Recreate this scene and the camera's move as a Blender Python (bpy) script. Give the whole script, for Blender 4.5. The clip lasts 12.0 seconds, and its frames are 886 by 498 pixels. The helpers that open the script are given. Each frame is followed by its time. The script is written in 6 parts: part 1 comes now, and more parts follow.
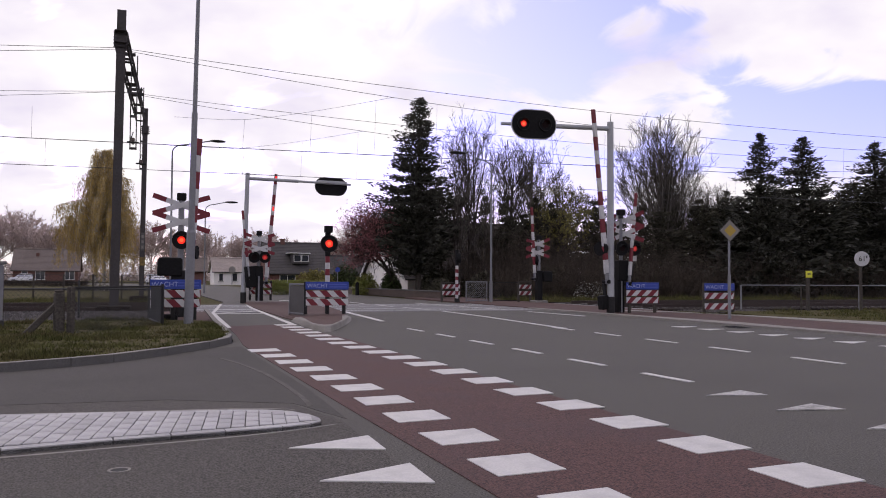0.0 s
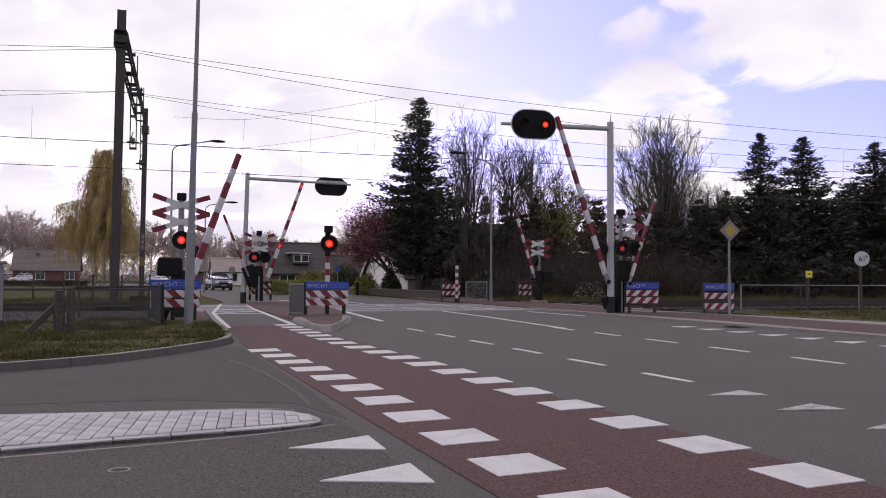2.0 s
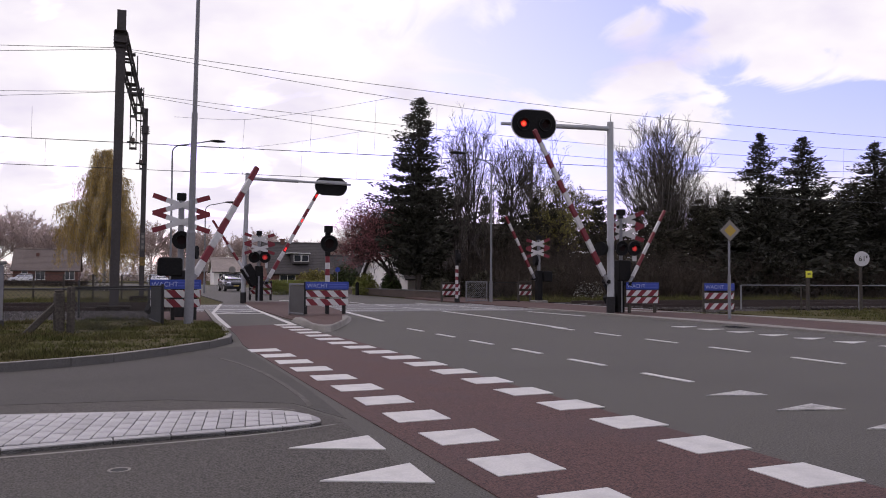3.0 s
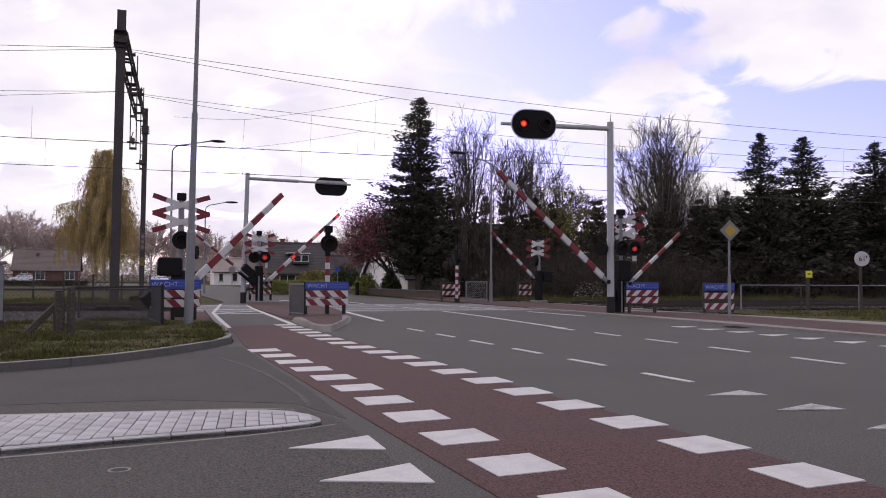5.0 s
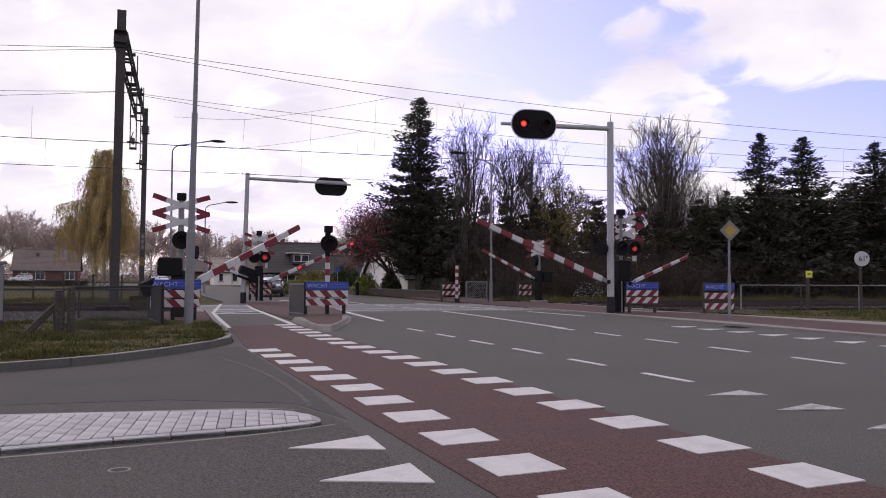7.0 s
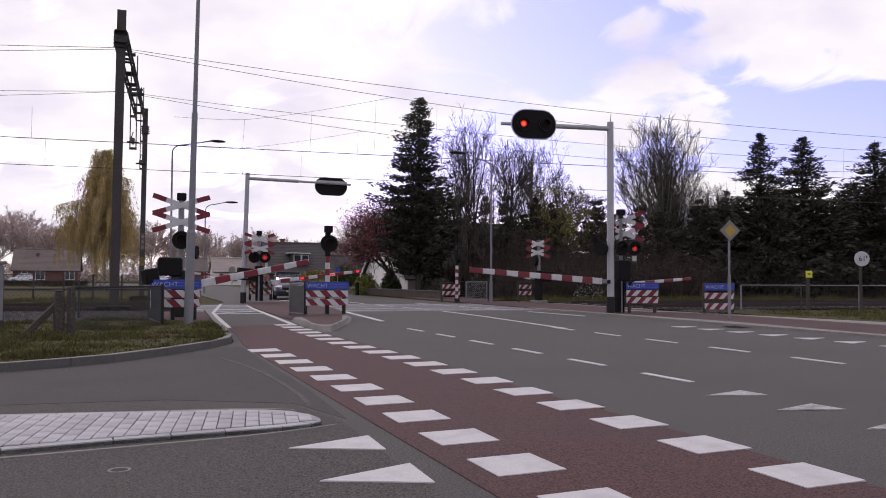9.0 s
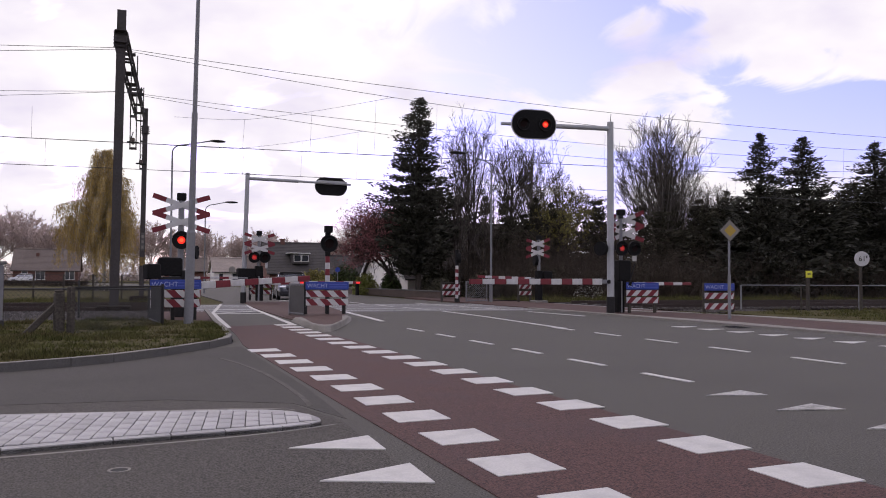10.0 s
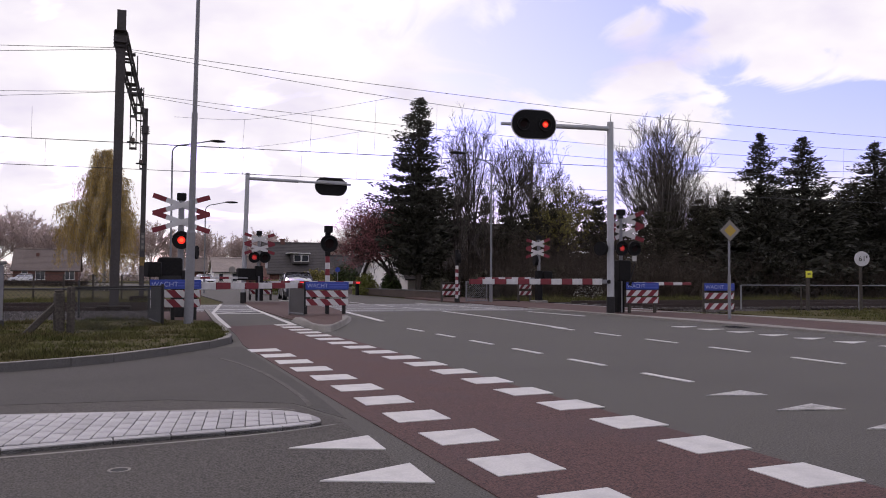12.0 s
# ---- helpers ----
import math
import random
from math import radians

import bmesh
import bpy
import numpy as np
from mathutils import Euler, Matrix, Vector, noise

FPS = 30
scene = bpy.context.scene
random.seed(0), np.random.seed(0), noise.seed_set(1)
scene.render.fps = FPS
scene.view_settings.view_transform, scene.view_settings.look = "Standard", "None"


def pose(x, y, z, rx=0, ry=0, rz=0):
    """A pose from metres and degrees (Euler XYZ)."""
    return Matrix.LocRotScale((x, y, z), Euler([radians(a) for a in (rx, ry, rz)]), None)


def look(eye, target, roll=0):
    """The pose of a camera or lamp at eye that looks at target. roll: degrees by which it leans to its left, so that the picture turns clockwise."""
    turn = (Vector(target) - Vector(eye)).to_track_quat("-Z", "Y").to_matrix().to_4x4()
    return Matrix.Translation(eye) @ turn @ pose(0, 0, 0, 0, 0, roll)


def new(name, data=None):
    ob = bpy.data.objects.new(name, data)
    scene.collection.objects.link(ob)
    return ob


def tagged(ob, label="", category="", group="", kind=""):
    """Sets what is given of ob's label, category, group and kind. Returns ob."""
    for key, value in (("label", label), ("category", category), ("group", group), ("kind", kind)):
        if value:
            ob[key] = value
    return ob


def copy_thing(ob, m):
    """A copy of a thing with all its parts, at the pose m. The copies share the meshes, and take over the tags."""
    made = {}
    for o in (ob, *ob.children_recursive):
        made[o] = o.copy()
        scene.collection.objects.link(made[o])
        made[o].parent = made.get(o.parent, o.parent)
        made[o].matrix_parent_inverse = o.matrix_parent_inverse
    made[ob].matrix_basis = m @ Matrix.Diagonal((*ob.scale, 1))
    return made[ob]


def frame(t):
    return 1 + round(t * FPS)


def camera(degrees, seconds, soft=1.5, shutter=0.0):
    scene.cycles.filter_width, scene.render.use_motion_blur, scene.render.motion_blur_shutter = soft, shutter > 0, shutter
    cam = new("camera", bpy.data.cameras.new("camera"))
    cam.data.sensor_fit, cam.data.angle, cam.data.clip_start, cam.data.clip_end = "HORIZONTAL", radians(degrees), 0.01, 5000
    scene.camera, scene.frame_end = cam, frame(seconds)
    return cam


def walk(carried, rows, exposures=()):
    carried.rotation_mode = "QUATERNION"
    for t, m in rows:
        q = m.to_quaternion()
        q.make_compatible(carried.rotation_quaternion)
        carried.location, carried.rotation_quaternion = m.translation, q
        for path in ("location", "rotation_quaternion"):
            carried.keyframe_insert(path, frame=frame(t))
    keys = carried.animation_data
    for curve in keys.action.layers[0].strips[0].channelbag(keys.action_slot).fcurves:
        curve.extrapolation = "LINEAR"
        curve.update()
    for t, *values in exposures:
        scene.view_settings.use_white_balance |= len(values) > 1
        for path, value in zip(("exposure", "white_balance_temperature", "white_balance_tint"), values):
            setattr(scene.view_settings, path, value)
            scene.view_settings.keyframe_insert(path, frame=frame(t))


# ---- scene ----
# camera on a low tripod beside the side street
cam = camera(59.03, 12.0, soft=1.0)
CAM_POSE = pose(0, 0, 1.28, 92.067, 0, -21.9) @ pose(0, 0, 0, 0, 0, 0.3)
walk(cam, [(0, CAM_POSE), (12, CAM_POSE)], exposures=[(0, -0.16, 6780, 12.5), (12, -0.16, 6780, 12.5)])

# ---- sky and sun: bright broken cloud, sun behind the crossing ----
SUN_ELEV, SUN_AZ = 42.0, -14.0   # degrees; azimuth from +y, clockwise
world = bpy.data.worlds.new("sky")
scene.world = world
world.use_nodes = True
wn, wl = world.node_tree.nodes, world.node_tree.links
wn.clear()
w_out = wn.new("ShaderNodeOutputWorld")
w_bg = wn.new("ShaderNodeBackground")
w_bg.inputs["Strength"].default_value = 0.1
w_sky = wn.new("ShaderNodeTexSky")
w_sky.sky_type = "NISHITA"
w_sky.sun_disc = False
w_sky.sun_elevation = radians(SUN_ELEV)
w_sky.sun_rotation = radians(SUN_AZ)
w_sky.dust_density = 1.5
w_tc = wn.new("ShaderNodeTexCoord")
w_sep = wn.new("ShaderNodeSeparateXYZ")
wl.new(w_tc.outputs["Generated"], w_sep.inputs[0])


def w_math(op, a, b, clamp=False):
    n = wn.new("ShaderNodeMath")
    n.operation, n.use_clamp = op, clamp
    for i, v in enumerate((a, b)):
        if isinstance(v, (int, float)):
            n.inputs[i].default_value = v
        else:
            wl.new(v, n.inputs[i])
    return n.outputs[0]


CLOUD_SPOTS = [(24.5, 15.6, 6.0, 2.6, 0.0, -0.22), (20.5, 18.6, 5.0, 2.2, 0.3, -0.17), (30.5, 18.2, 4.5, 3.0, 0.5, -0.20), (31.0, 14.0, 4.0, 1.6, 0.2, -0.10),
               (38.2, 17.6, 2.4, 0.9, 0.25, -0.22), (43.0, 12.6, 2.4, 1.8, 0.3, -0.12), (49.0, 9.8, 7.0, 2.2, 0.0, -0.30), (40.0, 8.2, 9.0, 1.5, 0.0, -0.13),
               (12.3, 17.0, 2.6, 0.9, 0.1, -0.20), (23.0, 9.0, 9.0, 2.2, 0.0, -0.2), (18.0, 5.5, 12.0, 2.4, 0.0, -0.1), (8.0, 10.5, 6.0, 1.6, 0.0, -0.08), (0.0, 15.0, 9.0, 6.0, 0.0, 0.2), (15.5, 14.2, 4.0, 3.0, 0.2, 0.17), (47.0, 18.5, 6.0, 2.6, 0.0, 0.2), (46.0, 15.0, 5.0, 2.0, -0.1, 0.16), (36.0, 13.0, 4.0, 2.2, 0.5, 0.14)]
# cloud deck: the sky direction laid on a flat layer overhead
w_h = w_math("ADD", w_math("MAXIMUM", w_sep.outputs[2], 0.0), 0.3)
w_u = w_math("DIVIDE", w_sep.outputs[0], w_h)
w_v = w_math("DIVIDE", w_sep.outputs[1], w_h)
w_vec = wn.new("ShaderNodeCombineXYZ")
wl.new(w_u, w_vec.inputs[0])
wl.new(w_v, w_vec.inputs[1])
w_vec.inputs[2].default_value = 6.2
w_n1 = wn.new("ShaderNodeTexNoise")
w_n1.inputs["Scale"].default_value = 3.4
w_n1.inputs["Detail"].default_value = 7.0
w_n1.inputs["Roughness"].default_value = 0.52
w_n1.inputs["Distortion"].default_value = 0.9
wl.new(w_vec.outputs[0], w_n1.inputs["Vector"])
w_n2 = wn.new("ShaderNodeTexNoise")
w_n2.inputs["Scale"].default_value = 2.4
w_n2.inputs["Detail"].default_value = 6.0
wl.new(w_vec.outputs[0], w_n2.inputs["Vector"])
# clear gaps and heavier banks of the broken deck: azimuth, elevation, half widths in degrees, slope, depth
w_az = w_math("ARCTAN2", w_sep.outputs[0], w_sep.outputs[1])
w_el = w_math("ARCSINE", w_sep.outputs[2], 0.0)
w_warp = w_math("MULTIPLY", w_math("SUBTRACT", w_n2.outputs[0], 0.5), 0.14)
w_az2 = w_math("ADD", w_az, w_warp)
w_el2 = w_math("ADD", w_el, w_math("MULTIPLY", w_math("SUBTRACT", w_n1.outputs[0], 0.5), 0.07))


def cloud_spot(az, el, half_az, half_el, lean, depth):
    da = w_math("SUBTRACT", w_az2, radians(az))
    de = w_math("SUBTRACT", w_math("SUBTRACT", w_el2, radians(el)), w_math("MULTIPLY", da, lean))
    qa, qe = w_math("DIVIDE", da, radians(half_az)), w_math("DIVIDE", de, radians(half_el))
    r2 = w_math("ADD", w_math("MULTIPLY", qa, qa), w_math("MULTIPLY", qe, qe))
    return w_math("MULTIPLY", w_math("EXPONENT", w_math("MULTIPLY", r2, -1.0), 0.0), depth)


w_spots = 0.0
for spot in CLOUD_SPOTS:
    w_spots = w_math("ADD", cloud_spot(*spot), w_spots)
w_mask = wn.new("ShaderNodeMapRange")
w_mask.interpolation_type = "SMOOTHSTEP"
w_mask.inputs["From Min"].default_value = 0.40
w_mask.inputs["From Max"].default_value = 0.62
w_low = w_math("MULTIPLY", w_math("SUBTRACT", 0.13, w_sep.outputs[2], True), 0.5)   # cloud closes up towards the horizon
w_base = w_math("ADD", w_math("ADD", w_math("MULTIPLY", w_math("SUBTRACT", w_n1.outputs[0], 0.5), 1.3), w_low), w_math("ADD", w_math("MULTIPLY", w_spots, 1.25), 0.59))
wl.new(w_base, w_mask.inputs["Value"])
w_shade = wn.new("ShaderNodeMapRange")
w_shade.inputs["From Min"].default_value = 0.3
w_shade.inputs["From Max"].default_value = 0.62
wl.new(w_n2.outputs[0], w_shade.inputs["Value"])
w_cloud = wn.new("ShaderNodeMix")
w_cloud.data_type = "RGBA"
w_cloud.inputs[6].default_value = (8.5, 8.1, 10.3, 1)
w_cloud.inputs[7].default_value = (12.2, 12.1, 12.4, 1)
wl.new(w_shade.outputs[0], w_cloud.inputs[0])
w_blue = wn.new("ShaderNodeMix")
w_blue.data_type = "RGBA"
w_blue.blend_type = "MULTIPLY"
w_blue.inputs[0].default_value = 1.0
w_blue.inputs[7].default_value = (2.05, 1.7, 2.75, 1)
wl.new(w_sky.outputs[0], w_blue.inputs[6])
w_mix = wn.new("ShaderNodeMix")
w_mix.data_type = "RGBA"
wl.new(w_mask.outputs[0], w_mix.inputs[0])
wl.new(w_blue.outputs[2], w_mix.inputs[6])
wl.new(w_cloud.outputs[2], w_mix.inputs[7])
wl.new(w_mix.outputs[2], w_bg.inputs["Color"])
wl.new(w_bg.outputs[0], w_out.inputs[0])

sun_data = bpy.data.lights.new("sun", "SUN")
sun_data.energy, sun_data.angle, sun_data.color = 0.65, radians(12), (1.0, 0.95, 0.88)
sun = new("sun", sun_data)
_az, _el = radians(SUN_AZ), radians(SUN_ELEV)
sun.matrix_world = look((math.sin(_az) * math.cos(_el) * 200, math.cos(_az) * math.cos(_el) * 200, math.sin(_el) * 200), (0, 0, 0))


# ---- materials ----
def mat(name, color, rough=0.8, metal=0.0, var=0.25, fine=40.0, coarse=1.2, bump=0.3, tint=None, spec=0.4, island=0.0, glow=0.0, dist=0.01, obj_rand=0.0):
    """A surface with grain at two scales, stains towards tint, and fine relief."""
    m = bpy.data.materials.new(name)
    m.use_nodes = True
    n, l = m.node_tree.nodes, m.node_tree.links
    b = n["Principled BSDF"]
    b.inputs["Roughness"].default_value = rough
    b.inputs["Metallic"].default_value = metal
    b.inputs["Specular IOR Level"].default_value = spec
    tc = n.new("ShaderNodeTexCoord")
    f1 = n.new("ShaderNodeTexNoise")
    f1.inputs["Scale"].default_value, f1.inputs["Detail"].default_value = fine, 4
    f2 = n.new("ShaderNodeTexNoise")
    f2.inputs["Scale"].default_value, f2.inputs["Detail"].default_value, f2.inputs["Roughness"].default_value = coarse, 5, 0.6
    for f in (f1, f2):
        l.new(tc.outputs["Object"], f.inputs["Vector"])
    dark = tuple(c * (1 - var) for c in color)
    light = tuple(min(1, c * (1 + var)) for c in color)
    r1 = n.new("ShaderNodeMix")
    r1.data_type = "RGBA"
    r1.inputs[6].default_value, r1.inputs[7].default_value = (*dark, 1), (*light, 1)
    mr = n.new("ShaderNodeMapRange")
    mr.inputs["From Min"].default_value, mr.inputs["From Max"].default_value = 0.3, 0.7
    l.new(f1.outputs[0], mr.inputs["Value"])
    l.new(mr.outputs[0], r1.inputs[0])
    r2 = n.new("ShaderNodeMix")
    r2.data_type = "RGBA"
    st = tint or tuple(c * (1 - var) for c in color)
    r2.inputs[7].default_value = (*st, 1)
    ms = n.new("ShaderNodeMapRange")
    ms.inputs["From Min"].default_value, ms.inputs["From Max"].default_value = 0.45, 0.72
    ms.inputs["To Max"].default_value = 0.75
    l.new(f2.outputs[0], ms.inputs["Value"])
    l.new(ms.outputs[0], r2.inputs[0])
    l.new(r1.outputs[2], r2.inputs[6])
    col = r2.outputs[2]
    for amount, node, sock in ((island, "ShaderNodeNewGeometry", "Random Per Island"), (obj_rand, "ShaderNodeObjectInfo", "Random")):
        if amount:
            g = n.new(node)
            hv = n.new("ShaderNodeHueSaturation")
            mv = n.new("ShaderNodeMapRange")
            mv.inputs["To Min"].default_value, mv.inputs["To Max"].default_value = 1 - amount, 1 + amount
            l.new(g.outputs[sock], mv.inputs["Value"])
            l.new(mv.outputs[0], hv.inputs["Value"])
            l.new(col, hv.inputs["Color"])
            col = hv.outputs[0]
    l.new(col, b.inputs["Base Color"])
    if bump:
        bp = n.new("ShaderNodeBump")
        bp.inputs["Strength"].default_value, bp.inputs["Distance"].default_value = bump, dist
        l.new(f1.outputs[0], bp.inputs["Height"])
        l.new(bp.outputs[0], b.inputs["Normal"])
    if glow:
        b.inputs["Emission Color"].default_value = (*color, 1)
        b.inputs["Emission Strength"].default_value = glow
    return m


M_ASPHALT = mat("asphalt", (0.070, 0.064, 0.055), 0.9, var=0.8, fine=66, coarse=0.5, bump=0.4, tint=(0.055, 0.05, 0.044))
M_ASPHALT_OLD = mat("asphalt_side", (0.078, 0.071, 0.064), 0.95, var=0.8, fine=80, coarse=0.35, spec=0.2, bump=0.9, tint=(0.09, 0.083, 0.073))
M_RED = mat("red_asphalt", (0.068, 0.031, 0.0265), 0.9, var=0.85, fine=70, coarse=0.8, bump=0.45, tint=(0.06, 0.034, 0.034))
M_REDPAVE = mat("red_pavers", (0.085, 0.052, 0.046), 0.9, spec=0.2, var=0.3, fine=14, coarse=0.7, bump=0.5)
M_MARK = mat("road_paint", (0.50, 0.485, 0.46), 0.7, var=0.09, fine=60, coarse=3.5, bump=0.2, tint=(0.36, 0.35, 0.34))
M_MARK_WORN = mat("worn_road_paint", (0.36, 0.35, 0.33), 0.8, var=0.3, fine=40, coarse=3.0, bump=0.25, tint=(0.08, 0.075, 0.068))
M_SEAM = mat("asphalt_seam", (0.1, 0.092, 0.082), 0.95, var=0.4, fine=30, coarse=4, bump=0.3, spec=0.2, tint=(0.06, 0.055, 0.05))
M_KERB = mat("concrete_kerb", (0.22, 0.205, 0.185), 0.9, spec=0.2, var=0.2, fine=50, coarse=2.0, bump=0.4, tint=(0.15, 0.14, 0.125))
# darkened so the left kerb's face holds its backlit shade; also serves other dark parts
M_KERB_DARK = mat("dark_kerb", (0.095, 0.09, 0.086), 0.9, var=0.25, fine=50, coarse=2.0, bump=0.4)
M_PAVER = mat("pale_paver", (0.37, 0.36, 0.355), 0.85, var=0.15, fine=60, coarse=3.0, bump=0.4, tint=(0.24, 0.23, 0.23), obj_rand=0.12)
M_JOINT = mat("paver_joint", (0.06, 0.057, 0.053), 0.95, var=0.3, fine=80)
M_SOIL = mat("grass_ground", (0.062, 0.058, 0.024), 1.0, spec=0.05, var=0.4, fine=14, coarse=0.5, bump=0.8, tint=(0.10, 0.078, 0.05), dist=0.03)
M_GRASS = mat("grass_blade", (0.075, 0.078, 0.026), 0.9, spec=0.1, var=0.4, fine=3, coarse=0.8, bump=0, tint=(0.12, 0.09, 0.05), island=0.5)
M_BALLAST = mat("ballast", (0.10, 0.09, 0.085), 1.0, spec=0.1, var=0.4, fine=12, coarse=1, bump=1.0, tint=(0.06, 0.05, 0.045), dist=0.05)
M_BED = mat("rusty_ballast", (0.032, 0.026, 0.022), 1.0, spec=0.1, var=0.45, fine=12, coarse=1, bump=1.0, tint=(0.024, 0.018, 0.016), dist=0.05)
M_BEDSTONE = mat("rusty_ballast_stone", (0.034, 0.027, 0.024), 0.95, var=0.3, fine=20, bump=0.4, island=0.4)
M_STONE = mat("ballast_stone", (0.085, 0.077, 0.072), 0.95, var=0.3, fine=20, bump=0.4, island=0.4)
M_RAIL = mat("rail_steel", (0.05, 0.035, 0.03), 0.7, 0.2, var=0.3, fine=20)
M_RAILTOP = mat("rail_head", (0.5, 0.5, 0.5), 0.3, 1.0, var=0.1)
M_SLEEPER = mat("sleeper", (0.09, 0.085, 0.08), 0.95, var=0.3)
M_DECK = mat("crossing_deck", (0.15, 0.145, 0.145), 0.85, var=0.25, fine=60, coarse=1.0, bump=0.4)
M_GALV = mat("galvanised_steel", (0.20, 0.20, 0.21), 0.6, 0.3, var=0.12, fine=25, coarse=2.5, bump=0.1, tint=(0.15, 0.15, 0.16))
M_GREYPAINT = mat("grey_paint", (0.34, 0.345, 0.355), 0.5, 0.1, var=0.1, fine=25, coarse=2.0, bump=0.1, tint=(0.3, 0.3, 0.31))
M_MAST = mat("weathered_mast", (0.062, 0.056, 0.056), 0.85, 0.0, spec=0.2, var=0.25, fine=18, coarse=1.5, bump=0.3, tint=(0.045, 0.038, 0.034))
M_BLACK = mat("black_paint", (0.011, 0.0105, 0.011), 0.75, var=0.3, fine=20, bump=0.1, spec=0.12)
M_DARK = mat("dark_steel", (0.022, 0.021, 0.021), 0.7, 0.0, var=0.3, fine=20, bump=0.1, spec=0.2)
M_WHITE = mat("white_paint", (0.47, 0.46, 0.46), 0.5, var=0.08, fine=12, coarse=4, bump=0.05, tint=(0.4, 0.39, 0.38))
M_REDP = mat("red_paint", (0.15, 0.011, 0.02), 0.5, var=0.15, fine=12, coarse=4, bump=0.05)
M_BLUE = mat("blue_sign", (0.02, 0.045, 0.26), 0.4, var=0.1, fine=12, coarse=4, bump=0.0)
# yellow dulled to hold the shade on the backlit priority sign
M_YELLOW = mat("yellow_sign", (0.36, 0.24, 0.035), 0.4, var=0.08, bump=0)
M_OCHRE = mat("dull_ochre", (0.17, 0.115, 0.035), 0.7, var=0.3, fine=10, coarse=3, bump=0.1)
M_LIME = mat("lime_sign", (0.62, 0.60, 0.05), 0.4, var=0.08, bump=0)
M_LETTER = mat("sign_lettering", (0.3, 0.34, 0.55), 0.5, var=0.05, bump=0)
M_LETTER_DIM = mat("small_lettering", (0.06, 0.09, 0.36), 0.5, var=0.1, bump=0)
M_INK = mat("sign_ink", (0.03, 0.03, 0.03), 0.6, var=0.1, bump=0)
M_WOOD = mat("weathered_wood", (0.066, 0.058, 0.05), 0.95, spec=0.15, var=0.35, fine=25, coarse=3, bump=0.6)
M_MESH = mat("fence_wire", (0.05, 0.05, 0.05), 0.6, 0.5, var=0.2)
M_WIRE = mat("overhead_wire", (0.06, 0.06, 0.065), 0.6, 0.4, var=0.1, bump=0)
M_INSUL = mat("insulator", (0.08, 0.05, 0.04), 0.3, var=0.1)
M_LIT = mat("lit_red_lens", (0.9, 0.03, 0.015), 0.3, var=0, bump=0, glow=0.95)
M_LIT_SMALL = mat("lit_arm_lamp", (1.0, 0.03, 0.03), 0.3, var=0, bump=0, glow=0.9)
M_CORE = mat("lit_bulb", (1.0, 0.10, 0.035), 0.3, var=0, bump=0, glow=1.6)
M_LIT_DIM = mat("lit_lens_aside", (0.5, 0.02, 0.02), 0.3, var=0, bump=0, glow=0.3)
M_CORE_DIM = mat("lit_bulb_aside", (0.8, 0.04, 0.03), 0.3, var=0, bump=0, glow=0.4)
M_LENS_OFF = mat("dark_red_lens", (0.012, 0.005, 0.005), 0.6, var=0.1, bump=0, spec=0.1)
M_ASPHALT_WORN = mat("worn_asphalt", (0.06, 0.055, 0.049), 0.9, var=0.5, fine=55, coarse=0.45, bump=0.6, spec=0.25, tint=(0.044, 0.04, 0.036))


# ---- mesh helpers ----
def box(bm, sx, sy, sz, m=Matrix(), bevel=0.0):
    """A box of that size centred on m, with bevelled edges."""
    r = bmesh.ops.create_cube(bm, size=1.0, matrix=m @ Matrix.Diagonal((sx, sy, sz, 1)))
    if bevel:
        edges = list({e for v in r["verts"] for e in v.link_edges})
        bmesh.ops.bevel(bm, geom=edges, offset=bevel, segments=1, affect="EDGES")
    return bm


def rod(bm, a, b, r0, r1=None, n=10):
    """A round bar from a to b."""
    a, b = Vector(a), Vector(b)
    d = b - a
    m = Matrix.Translation((a + b) / 2) @ d.to_track_quat("Z", "Y").to_matrix().to_4x4()
    bmesh.ops.create_cone(bm, cap_ends=True, segments=n, radius1=r0, radius2=r0 if r1 is None else r1, depth=d.length, matrix=m)
    return bm


def slab(bm, pts, z0, z1):
    """An upright prism over the outline pts (counter-clockwise)."""
    lo = [bm.verts.new((x, y, z0)) for x, y in pts]
    hi = [bm.verts.new((x, y, z1)) for x, y in pts]
    bm.faces.new(hi)
    bm.faces.new(lo[::-1])
    k = len(pts)
    for i in range(k):
        bm.faces.new((lo[i], lo[(i + 1) % k], hi[(i + 1) % k], hi[i]))
    return bm


def plate(bm, pts, thick, m=Matrix()):
    """A flat plate in the xz plane over the outline pts, its back at y=0, its front at y=-thick."""
    f = [bm.verts.new(m @ Vector((x, -thick, z))) for x, z in pts]
    b = [bm.verts.new(m @ Vector((x, 0, z))) for x, z in pts]
    bm.faces.new(f)
    bm.faces.new(b[::-1])
    k = len(pts)
    for i in range(k):
        bm.faces.new((f[i], b[i], b[(i + 1) % k], f[(i + 1) % k]))
    return bm


def sheet(bm, pts, z):
    bm.faces.new([bm.verts.new((x, y, z)) for x, y in pts])
    return bm


def circle(r, n=24, cx=0.0, cz=0.0, a0=0.0, a1=2 * math.pi):
    return [(cx + r * math.cos(a0 + (a1 - a0) * i / n), cz + r * math.sin(a0 + (a1 - a0) * i / n)) for i in range(n)]


def bmn():
    return bmesh.new()


def mesh_of(bm, name, material, smooth=False):
    bmesh.ops.recalc_face_normals(bm, faces=bm.faces)
    me = bpy.data.meshes.new(name)
    bm.to_mesh(me)
    bm.free()
    me.materials.append(material)
    if smooth:
        me.polygons.foreach_set("use_smooth", [True] * len(me.polygons))
        me.set_sharp_from_angle(angle=radians(40))
    return me


